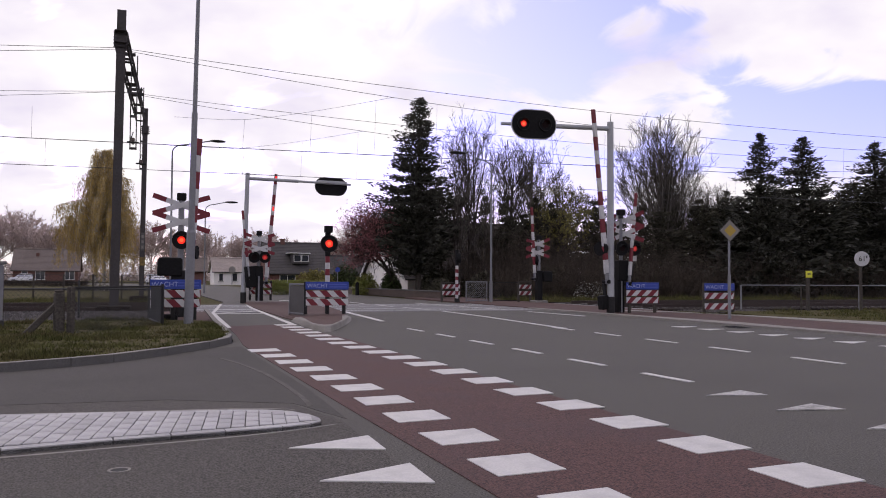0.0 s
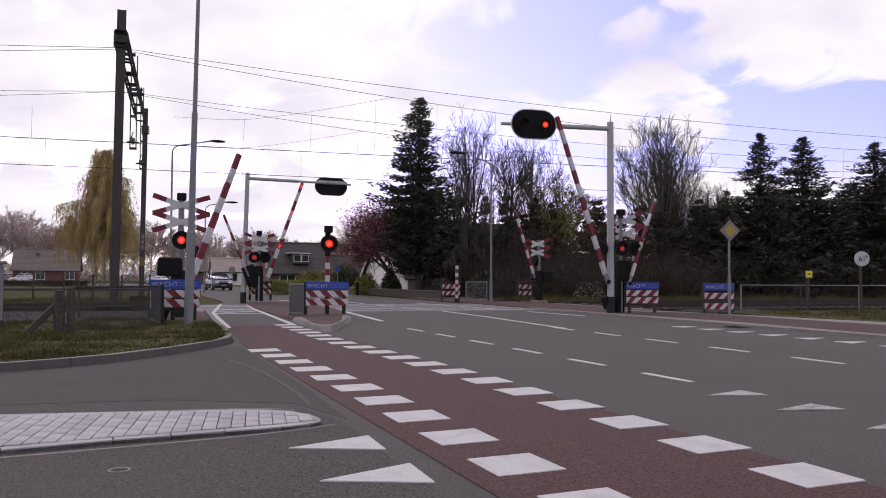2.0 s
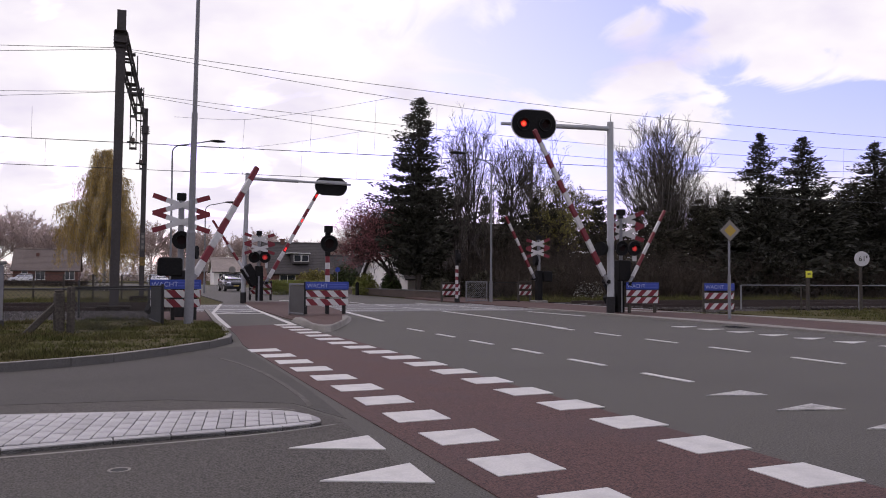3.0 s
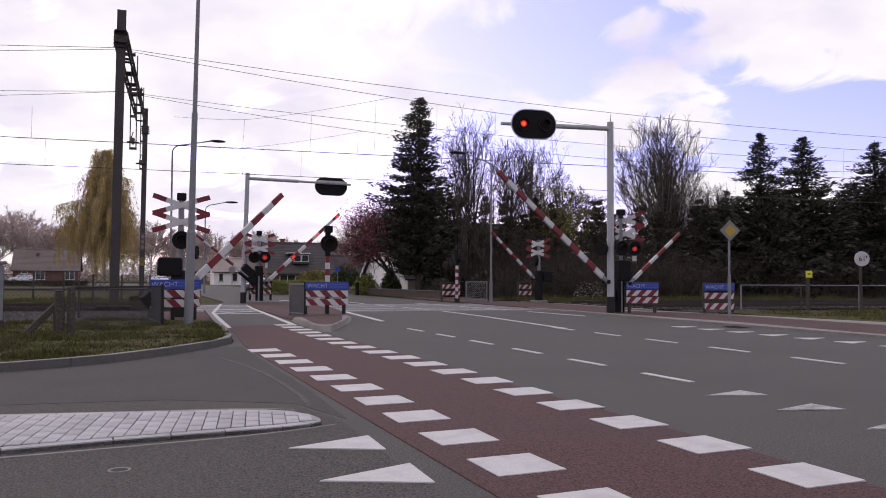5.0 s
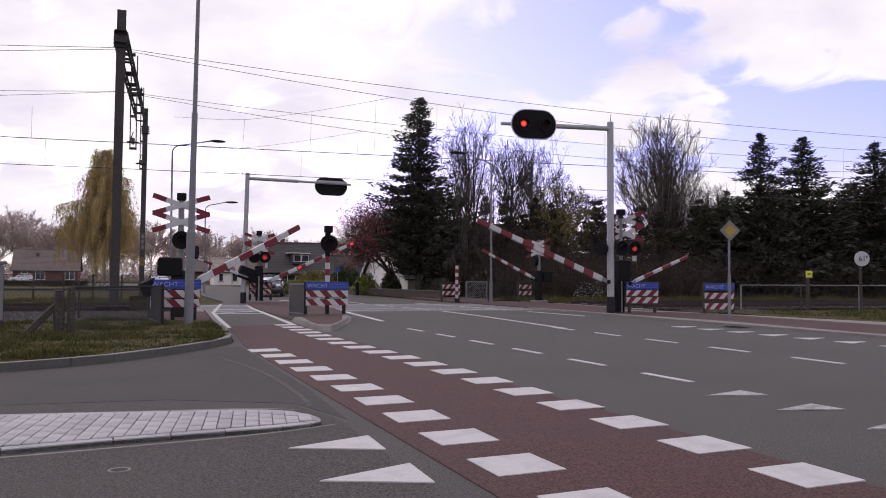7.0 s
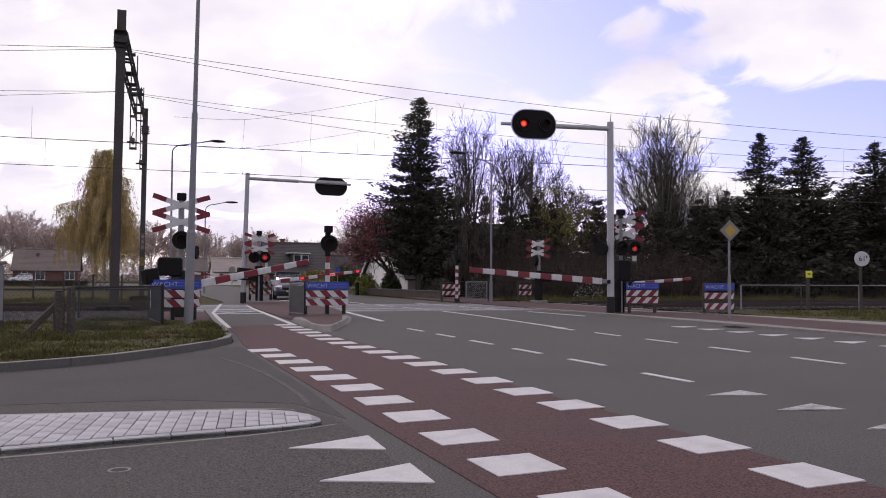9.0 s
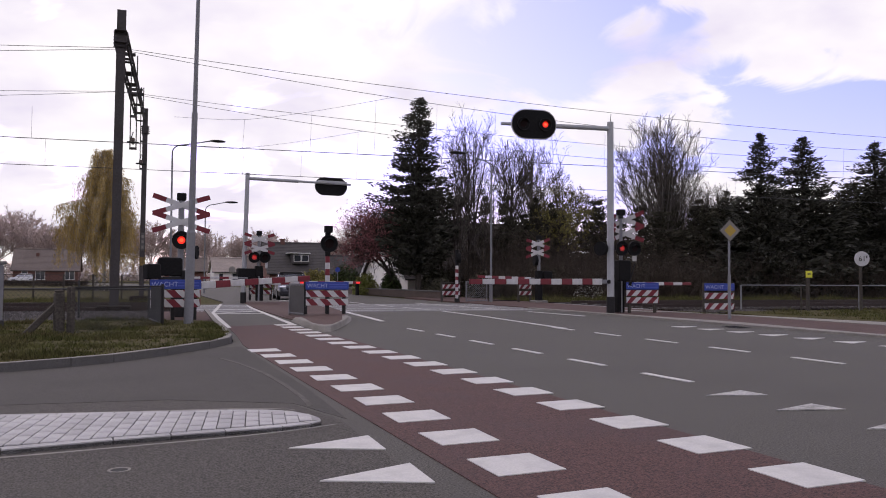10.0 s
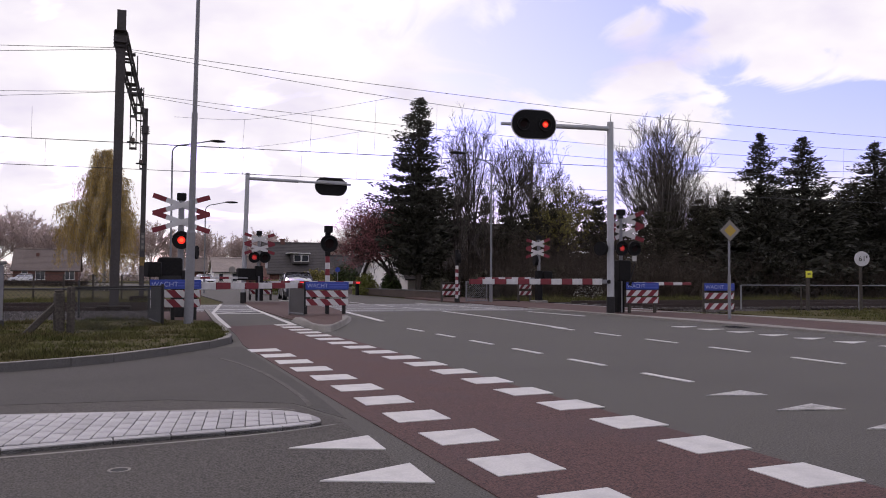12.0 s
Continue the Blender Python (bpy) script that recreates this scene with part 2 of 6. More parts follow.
def part(name, bm, material, parent=None, label="", m=None, smooth=True):
    """Links a bmesh as one mesh object under parent."""
    ob = new(name, mesh_of(bm, name, material, smooth))
    if parent:
        ob.parent = parent
    if m is not None:
        ob.matrix_basis = m
    if label:
        tagged(ob, label)
    return ob


def raw_part(name, verts, faces, material, parent=None, label="", smooth=False):
    me = bpy.data.meshes.new(name)
    me.from_pydata(verts, [], faces)
    me.materials.append(material)
    if smooth:
        me.polygons.foreach_set("use_smooth", [True] * len(me.polygons))
    me.update()
    ob = new(name, me)
    if parent:
        ob.parent = parent
    if label:
        tagged(ob, label)
    return ob


def thing(name, m, label, category, group="", kind=""):
    ob = new(name)
    ob.empty_display_size = 0.2
    ob.matrix_basis = m
    return tagged(ob, label, category, group, kind)


def structure(name, bm, material, label, smooth=False):
    return tagged(part(name, bm, material, smooth=smooth), label, name.replace("_", " "), kind="structure")


def lettering(text, size, material, parent, m, name="lettering"):
    """Raised letters in the built-in font, in the xz plane facing -y."""
    cu = bpy.data.curves.new(name, "FONT")
    cu.body, cu.size, cu.extrude = text, size, 0.002
    tmp = new(name, cu)
    bpy.context.view_layer.update()
    me = bpy.data.meshes.new_from_object(tmp.evaluated_get(bpy.context.evaluated_depsgraph_get()))
    bpy.data.objects.remove(tmp)
    me.materials.clear()
    me.materials.append(material)
    ob = new(name, me)
    ob.parent = parent
    ob.matrix_basis = m @ pose(0, 0, 0, 90, 0, 0)
    return ob


SKEW = -0.1                       # the railway crosses the road at a slight angle


def track_y(y0, x):
    return y0 + SKEW * x


# ---- ground and road ----
KERB_LEFT = [(-16, 9.5), (-8, 10.3), (-3.4, 11.15), (-1.55, 11.75), (-0.72, 12.18), (-0.17, 12.55), (0.62, 13.43), (1.36, 14.45), (1.8, 15.3), (1.93, 15.95), (2.0, 16.9), (2.08, 17.9), (2.12, 18.6)]

def build_ground():
    structure("ground", sheet(bmn(), [(-2500, -2500), (2500, -2500), (2500, 2500), (-2500, 2500)], -0.05), M_SOIL, "rough grass and bare soil around the crossing")
    # main carriageway and the mouth of the side street
    outline = [(-60, -40), (15.25, -40), (15.35, 13), (15.3, 21), (15.2, 38), (15.0, 60), (13, 90), (11, 112), (0, 135), (-40, 170), (-44, 160), (-6, 122),
               (1, 105), (3.6, 88), (4.6, 66), (4.4, 40), (2.65, 29.5), (2.2, 21.4), (2.05, 17.4), (1.96, 16.0), (1.85, 15.35), (1.4, 14.5), (0.66, 13.48), (-0.13, 12.6), (-0.7, 12.23), (-1.53, 11.8), (-3.4, 11.2), (-8, 10.35), (-60, 9.2)]
    structure("road", slab(bmn(), outline, -0.3, 0.0), M_ASPHALT, "grey asphalt main road with white markings")
    structure("side_road", slab(bmn(), [(-60, -30), (1.0, -30), (1.72, 4.0), (1.78, 6.8), (1.55, 7.9), (0.4, 8.55), (-1.1, 8.75), (-60, 8.9)], -0.2, 0.004),
              M_ASPHALT_OLD, "coarse dark asphalt mouth of the side street")
    structure("side_road_mouth", slab(bmn(), [(-60, 8.94), (-1.1, 8.79), (0.4, 8.59), (1.57, 7.93), (1.85, 6.9), (1.93, 9.0), (1.93, 14.6), (1.4, 14.44), (0.66, 13.42), (-0.13, 12.54), (-0.7, 12.17), (-1.53, 11.74), (-3.4, 11.14), (-8, 10.29), (-60, 9.14)], -0.2, 0.003), M_ASPHALT_WORN, "worn grey asphalt with faint seams before the kerb")
    seam = bmn()
    arc = [(1.36, 12.6), (1.55, 11.7), (1.69, 10.5), (1.74, 9.2), (1.73, 8.2), (1.69, 7.7)]
    for (xa, ya), (xb, yb) in zip(arc, arc[1:]):
        slab(seam, [(xa - 0.03, ya), (xb - 0.03, yb), (xb + 0.03, yb), (xa + 0.03, ya)], -0.02, 0.0065)
    structure("asphalt_seam", seam, M_SEAM, "pale worn seam in the asphalt")
    # red cycle lane along the road
    structure("cycle_lane", slab(bmn(), [(1.95, -20), (4.5, -20), (4.3, 4.2), (4.25, 11.0), (4.2, 15.8), (4.06, 17.9), (4.02, 20.95), (2.35, 20.5), (2.2, 17.5), (2.0, 14.8), (2.0, 8.8), (2.02, 4.1)], -0.2, 0.008),
              M_RED, "dark red asphalt cycle lane")
    # left kerb round the corner, in lengths
    kerb = KERB_LEFT + [ (2.15, 19.5), (2.22, 21.4), (2.45, 25.5), (2.62, 28.6)]
    root = thing("kerb_left", Matrix(), "low weathered concrete kerb round the grass corner, face shade painted in", "kerb", kind="structure")
    for a, b in zip(kerb, kerb[1:]):
        a, b = Vector(a), Vector(b)
        d = (b - a).normalized()
        nrm = Vector((-d.y, d.x)) * 0.13
        e = d * 0.006
        # shade painted in: backlit face in the dark kerb colour, top strip kept pale
        part("kerbstone", slab(bmn(), [tuple(a + e), tuple(b - e), tuple(b - e + nrm), tuple(a + e + nrm)], -0.2, 0.115), M_KERB_DARK, root)
        top_in = Vector((-d.y, d.x)) * 0.1
        part("kerb_top", slab(bmn(), [tuple(a + e + top_in * 0.15), tuple(b - e + top_in * 0.15), tuple(b - e + nrm), tuple(a + e + nrm)], 0.1, 0.12), M_KERB, root)
    # grass corner behind the kerb
    inner = [(x - 0.1, y + 0.11) for x, y in kerb]
    verge = inner[:-2] + [(0.9, 22.4), (-2.0, 22.9), (-6, 23.2), (-40, 26.0), (-40, 10.4)]
    structure("grass_verge", slab(bmn(), verge, -0.2, 0.1), M_SOIL, "mown grass verge with bare patches beside the kerb")
    structure("ballast_shoulder", slab(bmn(), [(0.9, 22.4), (0.9, 28.0), (-40, 32.2), (-40, 26.0), (-6, 23.2), (-2.0, 22.9)], -0.2, 0.06), M_BALLAST, "grey ballast shoulder between the verge and the track")
    structure("left_apron", slab(bmn(), [(0.9, 22.2), (2.12, 21.6), (2.4, 25.5), (2.5, 27.6), (0.9, 27.9)], -0.2, 0.085), M_REDPAVE, "brown paved strip round the signal post")
    # right side: pale band, red path, pale band, grass
    structure("right_kerb_strip", slab(bmn(), [(15.25, -30), (15.7, -30), (15.75, 13), (16.1, 17.6), (15.7, 22.6), (15.5, 28.5), (15.2, 28.5), (15.3, 21), (15.35, 13)], -0.2, 0.055), M_KERB, "pale concrete kerb strip beside the road")
    structure("right_cycle_path", slab(bmn(), [(15.7, -30), (19.2, -30), (18.9, 15), (18.9, 22.6), (19.1, 25.2), (19.4, 45), (15.6, 45), (15.5, 28.5), (15.7, 22.6), (16.1, 17.6), (15.75, 13)], -0.2, 0.045), M_REDPAVE, "red paved cycle path on the far side of the road")
    structure("right_path_edge", slab(bmn(), [(19.2, -30), (20.9, -30), (20.3, 16), (19.5, 20.2), (18.95, 22.2), (18.9, 15)], -0.2, 0.06), M_KERB, "pale concrete band along the cycle path")
    structure("path_border", slab(bmn(), [(17.3, 24.4), (18.4, 23.2), (18.68, 22.25), (18.88, 22.3), (18.75, 23.5), (17.95, 24.9), (17.3, 25.6)], -0.2, 0.062), M_KERB, "pale concrete border beside the drive boxes")
    structure("right_verge", slab(bmn(), [(20.9, -30), (90, -30), (90, 17.5), (24, 22.6), (20.4, 23.2), (19.5, 20.2), (20.3, 16)], -0.2, 0.07), M_SOIL, "grass verge behind the cycle path")


def build_markings():
    def mark(name, pts, material=M_MARK, root=None, z=0.012):
        return part(name, slab(bmn(), pts, z - 0.01, z), material, root, smooth=False)

    root = thing("lane_blocks", Matrix(), "two rows of white square blocks edging the red cycle lane", "road marking", kind="structure")
    rng = random.Random(4)
    for row, (xs, y0, step, count) in enumerate((((2.47, 2.47, 2.46, 2.30, 2.12, 2.12), 4.80, 0.985, 14), ((4.10, 4.12, 4.13, 4.02, 3.82, 3.84), 3.88, 0.985, 18))):
        for i in range(-7, count):
            yy = y0 + i * step
            f = min(max((yy - 3) / 3.0, 0), 4.999)
            k = int(f)
            cx = xs[k] + (xs[k + 1] - xs[k]) * (f - k)
            if row == 0 and yy > 13.9:
                continue
            h = 0.25
            j = [rng.uniform(-0.008, 0.008) for _ in range(8)]
            pts = [(cx - h + j[0], yy - h + j[1]), (cx + h + j[2], yy - h + j[3] + 0.01), (cx + h + j[4], yy + h + j[5] + 0.01), (cx - h + j[6], yy + h + j[7])]
            mark("block", pts, M_MARK, root, 0.014)

    teeth = thing("give_way_teeth", Matrix(), "white triangular give-way marks on the asphalt", "road marking", kind="structure")
    for i in range(-6, 2):
        mark("triangle", [(1.13, 4.85 + i), (1.79, 4.56 + i), (1.81, 5.09 + i)], M_MARK, teeth)
    for i in range(-6, 2):
        mark("triangle", [(5.86, 5.88 + i), (6.54, 5.68 + i), (6.5, 6.06 + i)], M_MARK_WORN, teeth)
    for i in range(-3, 6):
        mark("triangle", [(13.4, 11.45 + i * 1.03), (14.05, 11.68 + i * 1.03), (13.4, 11.91 + i * 1.03)], M_MARK, teeth)

    lines = thing("lane_lines", Matrix(), "thin white dashed and solid lane lines", "road marking", kind="structure")

    def line(x0, y0, x1, y1, w=0.1, name="line"):
        mark(name, [(x0 - w / 2, y0), (x0 + w / 2, y0), (x1 + w / 2, y1), (x1 - w / 2, y1)], M_MARK, lines)

    for i in range(0, 6):
        ya = 7.85 + i * 1.9
        line(6.47, ya, 6.45, ya + 0.95, name="dash")
    for i in range(-5, 5):
        ya = 8.74 + i * 1.97
        line(10.03 + 0.012 * (ya - 8), ya, 10.04 + 0.012 * (ya - 7), ya + 1.0, name="dash")
    for a, b in zip([(10.25, 17.2), (10.45, 19.4), (10.82, 23.2)], [(10.45, 19.4), (10.82, 23.2), (11.0, 27.4)]):
        line(*a, *b, w=0.13)
    line(10.95, 28.6, 10.7, 31.0, 0.12)
    line(10.6, 32.2, 10.5, 34.4, 0.12)
    line(10.4, 36.0, 10.2, 45.0, 0.12)
    line(14.2, 22.6, 14.0, 26.2, 0.12)
    line(13.9, 28.0, 13.5, 31.5, 0.12)
    line(13.4, 32.4, 13.1, 36.0, 0.12)
    line(6.82, 21.6, 7.08, 24.6, 0.16)
    line(7.08, 24.6, 7.35, 27.8, 0.16)
    line(2.32, 19.9, 2.72, 27.9, 0.14)
    line(2.72, 27.9, 3.9, 36.5, 0.12)
    line(4.07, 20.5, 4.35, 26.5, 0.14)
    line(4.35, 26.5, 4.6, 32.0, 0.14)
    line(4.6, 32.0, 5.0, 36.0, 0.14)
    # hatched end of the left lane
    line(2.75, 27.6, 4.4, 29.2, 0.18)
    line(3.3, 31.2, 4.5, 29.9, 0.18)
    mark("stop_bar", [(7.4, 41.2), (10.2, 40.9), (10.2, 41.25), (7.4, 41.55)], M_MARK, lines)
    mark("stop_bar", [(2.75, 27.3), (4.38, 27.1), (4.38, 27.3), (2.75, 27.5)], M_MARK, lines)


def build_median():
    root = thing("median_island", pose(0, 0, 0), "low island of pale rectangular pavers with a rounded nose", "traffic island", kind="structure")
    edge = [(-14, 8.3), (-14, 6.25), (-0.82, 6.37), (-0.08, 6.46), (0.75, 6.51), (1.21, 6.54), (1.46, 6.6), (1.57, 6.7), (1.58, 6.85), (1.54, 7.02), (1.42, 7.26), (1.21, 7.43), (0.87, 7.55), (0.38, 7.65), (-1.03, 7.97), (-3.0, 8.2)]
    part("bed", slab(bmn(), edge, -0.2, 0.03), M_JOINT, root)
    inner = 0.11
    rng = random.Random(8)
    made = {}

    def paver(w, d):
        key = (round(w, 3), round(d, 2))
        if key not in made:
            made[key] = mesh_of(box(bmn(), w, d, 0.08, Matrix(), 0.004), "paver", M_PAVER)
        return made[key]

    def south(x):
        return 6.37 + max(0, x + 0.82) * 0.085 if x < 1.0 else 6.525 + (x - 1.0) ** 2 * 0.3

    def north(x):
        return 7.97 - (x + 1.03) * 0.226 if x < 0.87 else 7.54 - (x - 0.87) ** 2 * 0.95

    x = -2.1
    col = 0
    w = 0.116
    while x < 1.44:
        # courses lean a little along the island
        ya, yb = south(x + w) + inner, north(x + w) - 0.11
        yy = ya - (0.105 if col % 2 else 0.0)
        while yy < yb - 0.03:
            lo, hi = max(yy, ya), min(yy + 0.21, yb)
            mid = (lo + hi) / 2
            if hi - lo > 0.05:
                ob = new("paver", paver(w - 0.010, round(hi - lo - 0.003, 3)))
                ob.parent = root
                ob.matrix_basis = pose(x + w / 2 + 0.15 * (mid - ya), mid, 0.006 + rng.uniform(-0.002, 0.002), rng.uniform(-0.3, 0.3), rng.uniform(-0.3, 0.3), -8.5 + rng.uniform(-0.6, 0.6))
            yy += 0.21
        x += w
        col += 1
    # border stones
    ring = edge[2:] 
    for a, b in zip(ring, ring[1:]):
        a, b = Vector(a), Vector(b)
        k = max(1, round((b - a).length / 0.5))
        for i in range(k):
            p, q = a.lerp(b, i / k), a.lerp(b, (i + 1) / k)
            d = (q - p).normalized()
            nrm = Vector((-d.y, d.x)) * 0.10
            part("border_stone", slab(bmn(), [tuple(p + d * 0.006), tuple(q - d * 0.006), tuple(q - d * 0.006 + nrm), tuple(p + d * 0.006 + nrm)], -0.1, 0.04), M_PAVER, root)
    for i in range(10):
        a, b = -0.82 - i * 0.5, -0.82 - (i + 1) * 0.5
        part("border_stone", slab(bmn(), [(b + 0.006, 6.365), (a - 0.006, 6.37), (a - 0.006, 6.47), (b + 0.006, 6.465)], -0.1, 0.04), M_PAVER, root)
    for line_pts in ([(-14, 6.1), (-0.82, 6.22), (0.1, 6.31), (0.9, 6.4), (1.3, 6.5), (1.7, 6.64), (1.7, 6.665), (1.3, 6.53), (0.9, 6.44), (0.1, 6.35), (-0.82, 6.265), (-14, 6.15)], [(-14, 8.6), (-1.05, 8.12), (0.4, 7.83), (0.92, 7.74), (1.3, 7.62), (1.5, 7.5), (1.5, 7.53), (1.3, 7.66), (0.92, 7.785), (0.4, 7.88), (-1.05, 8.17), (-14, 8.65)]):
        part("edge_strip", slab(bmn(), line_pts, -0.1, 0.01), M_KERB, root, smooth=False)
    # manhole cover in the asphalt
    mh = thing("valve_cover", pose(-0.03, 5.59, 0.004), "small round iron valve cover set in the asphalt", "manhole cover")
    ring_bm = bmn()
    for r0, r1 in ((0.055, 0.072),):
        for i in range(24):
            a0, a1 = 2 * math.pi * i / 24, 2 * math.pi * (i + 1) / 24
            slab(ring_bm, [(r0 * math.cos(a0), r0 * math.sin(a0)), (r1 * math.cos(a0), r1 * math.sin(a0)), (r1 * math.cos(a1), r1 * math.sin(a1)), (r0 * math.cos(a1), r0 * math.sin(a1))], 0, 0.006)
    part("rim", ring_bm, M_KERB, mh)
    part("lid", slab(bmn(), circle(0.053, 24), 0, 0.003), M_DARK, mh)


def build_traffic_island():
    root = thing("signal_island", Matrix(), "long concrete-edged traffic island paved in dark red brick", "traffic island", kind="structure")
    edge = [(4.45, 19.4), (4.52, 18.9), (4.8, 19.5), (5.9, 22.6), (6.5, 24.5), (7.2, 27.6), (7.7, 31.5), (7.2, 39.2), (5.3, 39.6), (4.95, 36.0), (4.6, 30.0), (4.45, 24.0), (4.55, 21.5)]
    part("paving", slab(bmn(), edge, -0.2, 0.03), M_REDPAVE, root)
    # sloping kerb stones round the nose, dying out towards the tracks
    nose = [(4.38, 22.6), (4.3, 21.4), (4.2, 20.2), (4.13, 18.8), (4.15, 18.15), (4.24, 17.88), (4.4, 17.92), (4.58, 18.25), (5.26, 19.94), (6.06, 22.2), (6.6, 24.2)]
    c = Vector((5.5, 23.5))
    lift = [0.1, 0.125] + [0.14] * 7 + [0.125, 0.06]
    inner = []
    for i, (p, q) in enumerate(zip(nose, nose[1:])):
        bm = bmn()
        ring = []
        for v, h in ((Vector(p), lift[i]), (Vector(q), lift[i + 1])):
            d = (c - v).normalized()
            d = Vector((d.x * 1.6, d.y)).normalized() if abs(v.y - 18) > 1.2 else d
            ring.append([bm.verts.new((v.x, v.y, 0.0)), bm.verts.new((v.x + d.x * 0.11, v.y + d.y * 0.11, h - 0.02)), bm.verts.new((v.x + d.x * 0.16, v.y + d.y * 0.16, h)), bm.verts.new((v.x + d.x * 0.36, v.y + d.y * 0.36, h + 0.008)), bm.verts.new((v.x + d.x * 0.38, v.y + d.y * 0.38, -0.1)), bm.verts.new((v.x, v.y, -0.1))])
            inner.append((v.x + d.x * 0.34, v.y + d.y * 0.34))
        for k in range(6):
            bm.faces.new((ring[0][k], ring[1][k], ring[1][(k + 1) % 6], ring[0][(k + 1) % 6]))
        bm.faces.new(ring[0])
        bm.faces.new(ring[1][::-1])
        part("nose_kerbstone", bm, M_KERB, root, smooth=False)
    # brick infill behind the kerb, falling to the level of the rest towards the cycle lane and the tracks
    top = [(x, y, 0.12) for x, y in inner[2::2]] + [(inner[-1][0], inner[-1][1], 0.1), (6.75, 27.0, 0.036), (4.7, 27.0, 0.034), (4.6, 24.4, 0.036), (inner[0][0], inner[0][1], 0.06)]
    bm = bmn()
    hub = bm.verts.new((5.6, 23.4, 0.12))
    rim_v = [bm.verts.new(p) for p in top]
    for k in range(len(rim_v)):
        bm.faces.new((hub, rim_v[k], rim_v[(k + 1) % len(rim_v)]))
    for k in range(len(rim_v)):
        p, q = rim_v[k], rim_v[(k + 1) % len(rim_v)]
        bm.faces.new((p, q, bm.verts.new((q.co.x, q.co.y, 0.0)), bm.verts.new((p.co.x, p.co.y, 0.0))))
    part("nose_paving", bm, M_REDPAVE, root, smooth=False)


# ---- railway ----
def build_railway():
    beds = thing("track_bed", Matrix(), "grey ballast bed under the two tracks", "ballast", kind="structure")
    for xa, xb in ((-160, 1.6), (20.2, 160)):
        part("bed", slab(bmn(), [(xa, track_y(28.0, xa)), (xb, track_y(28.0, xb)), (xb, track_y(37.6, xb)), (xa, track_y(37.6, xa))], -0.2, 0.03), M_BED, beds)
    structure("crossing_deck", slab(bmn(), [(1.6, track_y(28.6, 1.6)), (20.2, track_y(28.6, 20.2)), (20.2, track_y(36.6, 20.2)), (1.6, track_y(36.6, 1.6))], -0.2, 0.006), M_DECK, "grey deck panels between the rails at the crossing")
    rails = thing("rails", Matrix(), "rusty rails of a double track, polished on top", "rail", kind="structure")
    for y0 in (29.6, 31.05, 33.9, 35.35):
        for xa, xb, z in ((-160, 1.6, 0.17), (1.6, 20.2, 0.012), (20.2, 160, 0.17)):
            a, b = Vector((xa, track_y(y0, xa), 0)), Vector((xb, track_y(y0, xb), 0))
            if z > 0.1:
                bm = bmn()
                for w, z0, z1 in ((0.14, 0.02, 0.05), (0.03, 0.05, 0.135)):
                    slab(bm, [(xa, a.y - w / 2), (xb, b.y - w / 2), (xb, b.y + w / 2), (xa, a.y + w / 2)], z0, z1)
                part("rail_web", bm, M_RAIL, rails)
            part("rail_head", slab(bmn(), [(xa, a.y - 0.035), (xb, b.y - 0.035), (xb, b.y + 0.035), (xa, a.y + 0.035)], max(z - 0.035, 0.0), z), M_RAIL if z > 0.1 else M_RAILTOP, rails)
    ties = thing("sleepers", Matrix(), "concrete sleepers half sunk in ballast", "sleeper", kind="structure")
    me = mesh_of(box(bmn(), 0.24, 2.5, 0.16, Matrix(), 0.02), "sleeper", M_SLEEPER)
    for yc in (30.3, 34.6):
        for i in list(range(-45, 2)) + list(range(34, 90)):
            x = i * 0.6 + 0.2
            ob = new("sleeper", me)
            ob.parent = ties
            ob.matrix_basis = pose(x, track_y(yc, x), -0.035, 0, 0, -5.7)


build_ground()
build_markings()
build_median()
build_traffic_island()
build_railway()


# ---- level crossing equipment ----
SHUTTERS = []      # (shutter, side) of every flashing lamp; the flap over the lens swings up when the lamp shows


def signal_lamp(root, x, z, r, phase, m=Matrix(), lens=0.11, name="lamp_head", glass=None, bulb=None):
    """A black round backboard with a hooded red lens; an added flap covers it to imitate switching off."""
    head = part(name, plate(bmn(), circle(r, 28), 0.05, pose(x, -0.06, z)), M_BLACK, root, "round black lamp backboard", m)
    rim = bmn()
    for i in range(28):
        a0, a1 = 2 * math.pi * i / 28, 2 * math.pi * (i + 1) / 28
        plate(rim, [((r - 0.015) * math.cos(a0), (r - 0.015) * math.sin(a0)), (r * math.cos(a0), r * math.sin(a0)), (r * math.cos(a1), r * math.sin(a1)), ((r - 0.015) * math.cos(a1), (r - 0.015) * math.sin(a1))], 0.03, pose(x, -0.11, z))
    part("rim", rim, M_DARK, head)
    part("lens", plate(bmn(), circle(lens, 24), 0.01, pose(x, -0.112, z)), glass or M_LIT, head, "red glass lens")
    part("bulb", plate(bmn(), circle(lens * 0.5, 18), 0.004, pose(x, -0.124, z)), bulb or M_CORE, head, "bright bulb behind the lens")
    hood = bmn()
    for i in range(12):
        a0, a1 = math.pi * (0.08 + 0.84 * i / 12), math.pi * (0.08 + 0.84 * (i + 1) / 12)
        q, w = lens * 1.3, lens * 1.38
        plate(hood, [(q * math.cos(a0), q * math.sin(a0)), (w * math.cos(a0), w * math.sin(a0)), (w * math.cos(a1), w * math.sin(a1)), (q * math.cos(a1), q * math.sin(a1))], 0.16, pose(x, -0.11, z))
    part("hood", hood, M_BLACK, head)
    # added part: the lens always glows, this flap stands in for the unlit state
    flap = part("blackout_flap", plate(bmn(), circle(lens * 1.16, 20, 0, -lens * 1.16), 0.005), M_LENS_OFF, root, "added dark flap that blacks out the lens")
    SHUTTERS.append((flap, m @ pose(x, -0.132, z + lens * 1.16), phase))
    return head


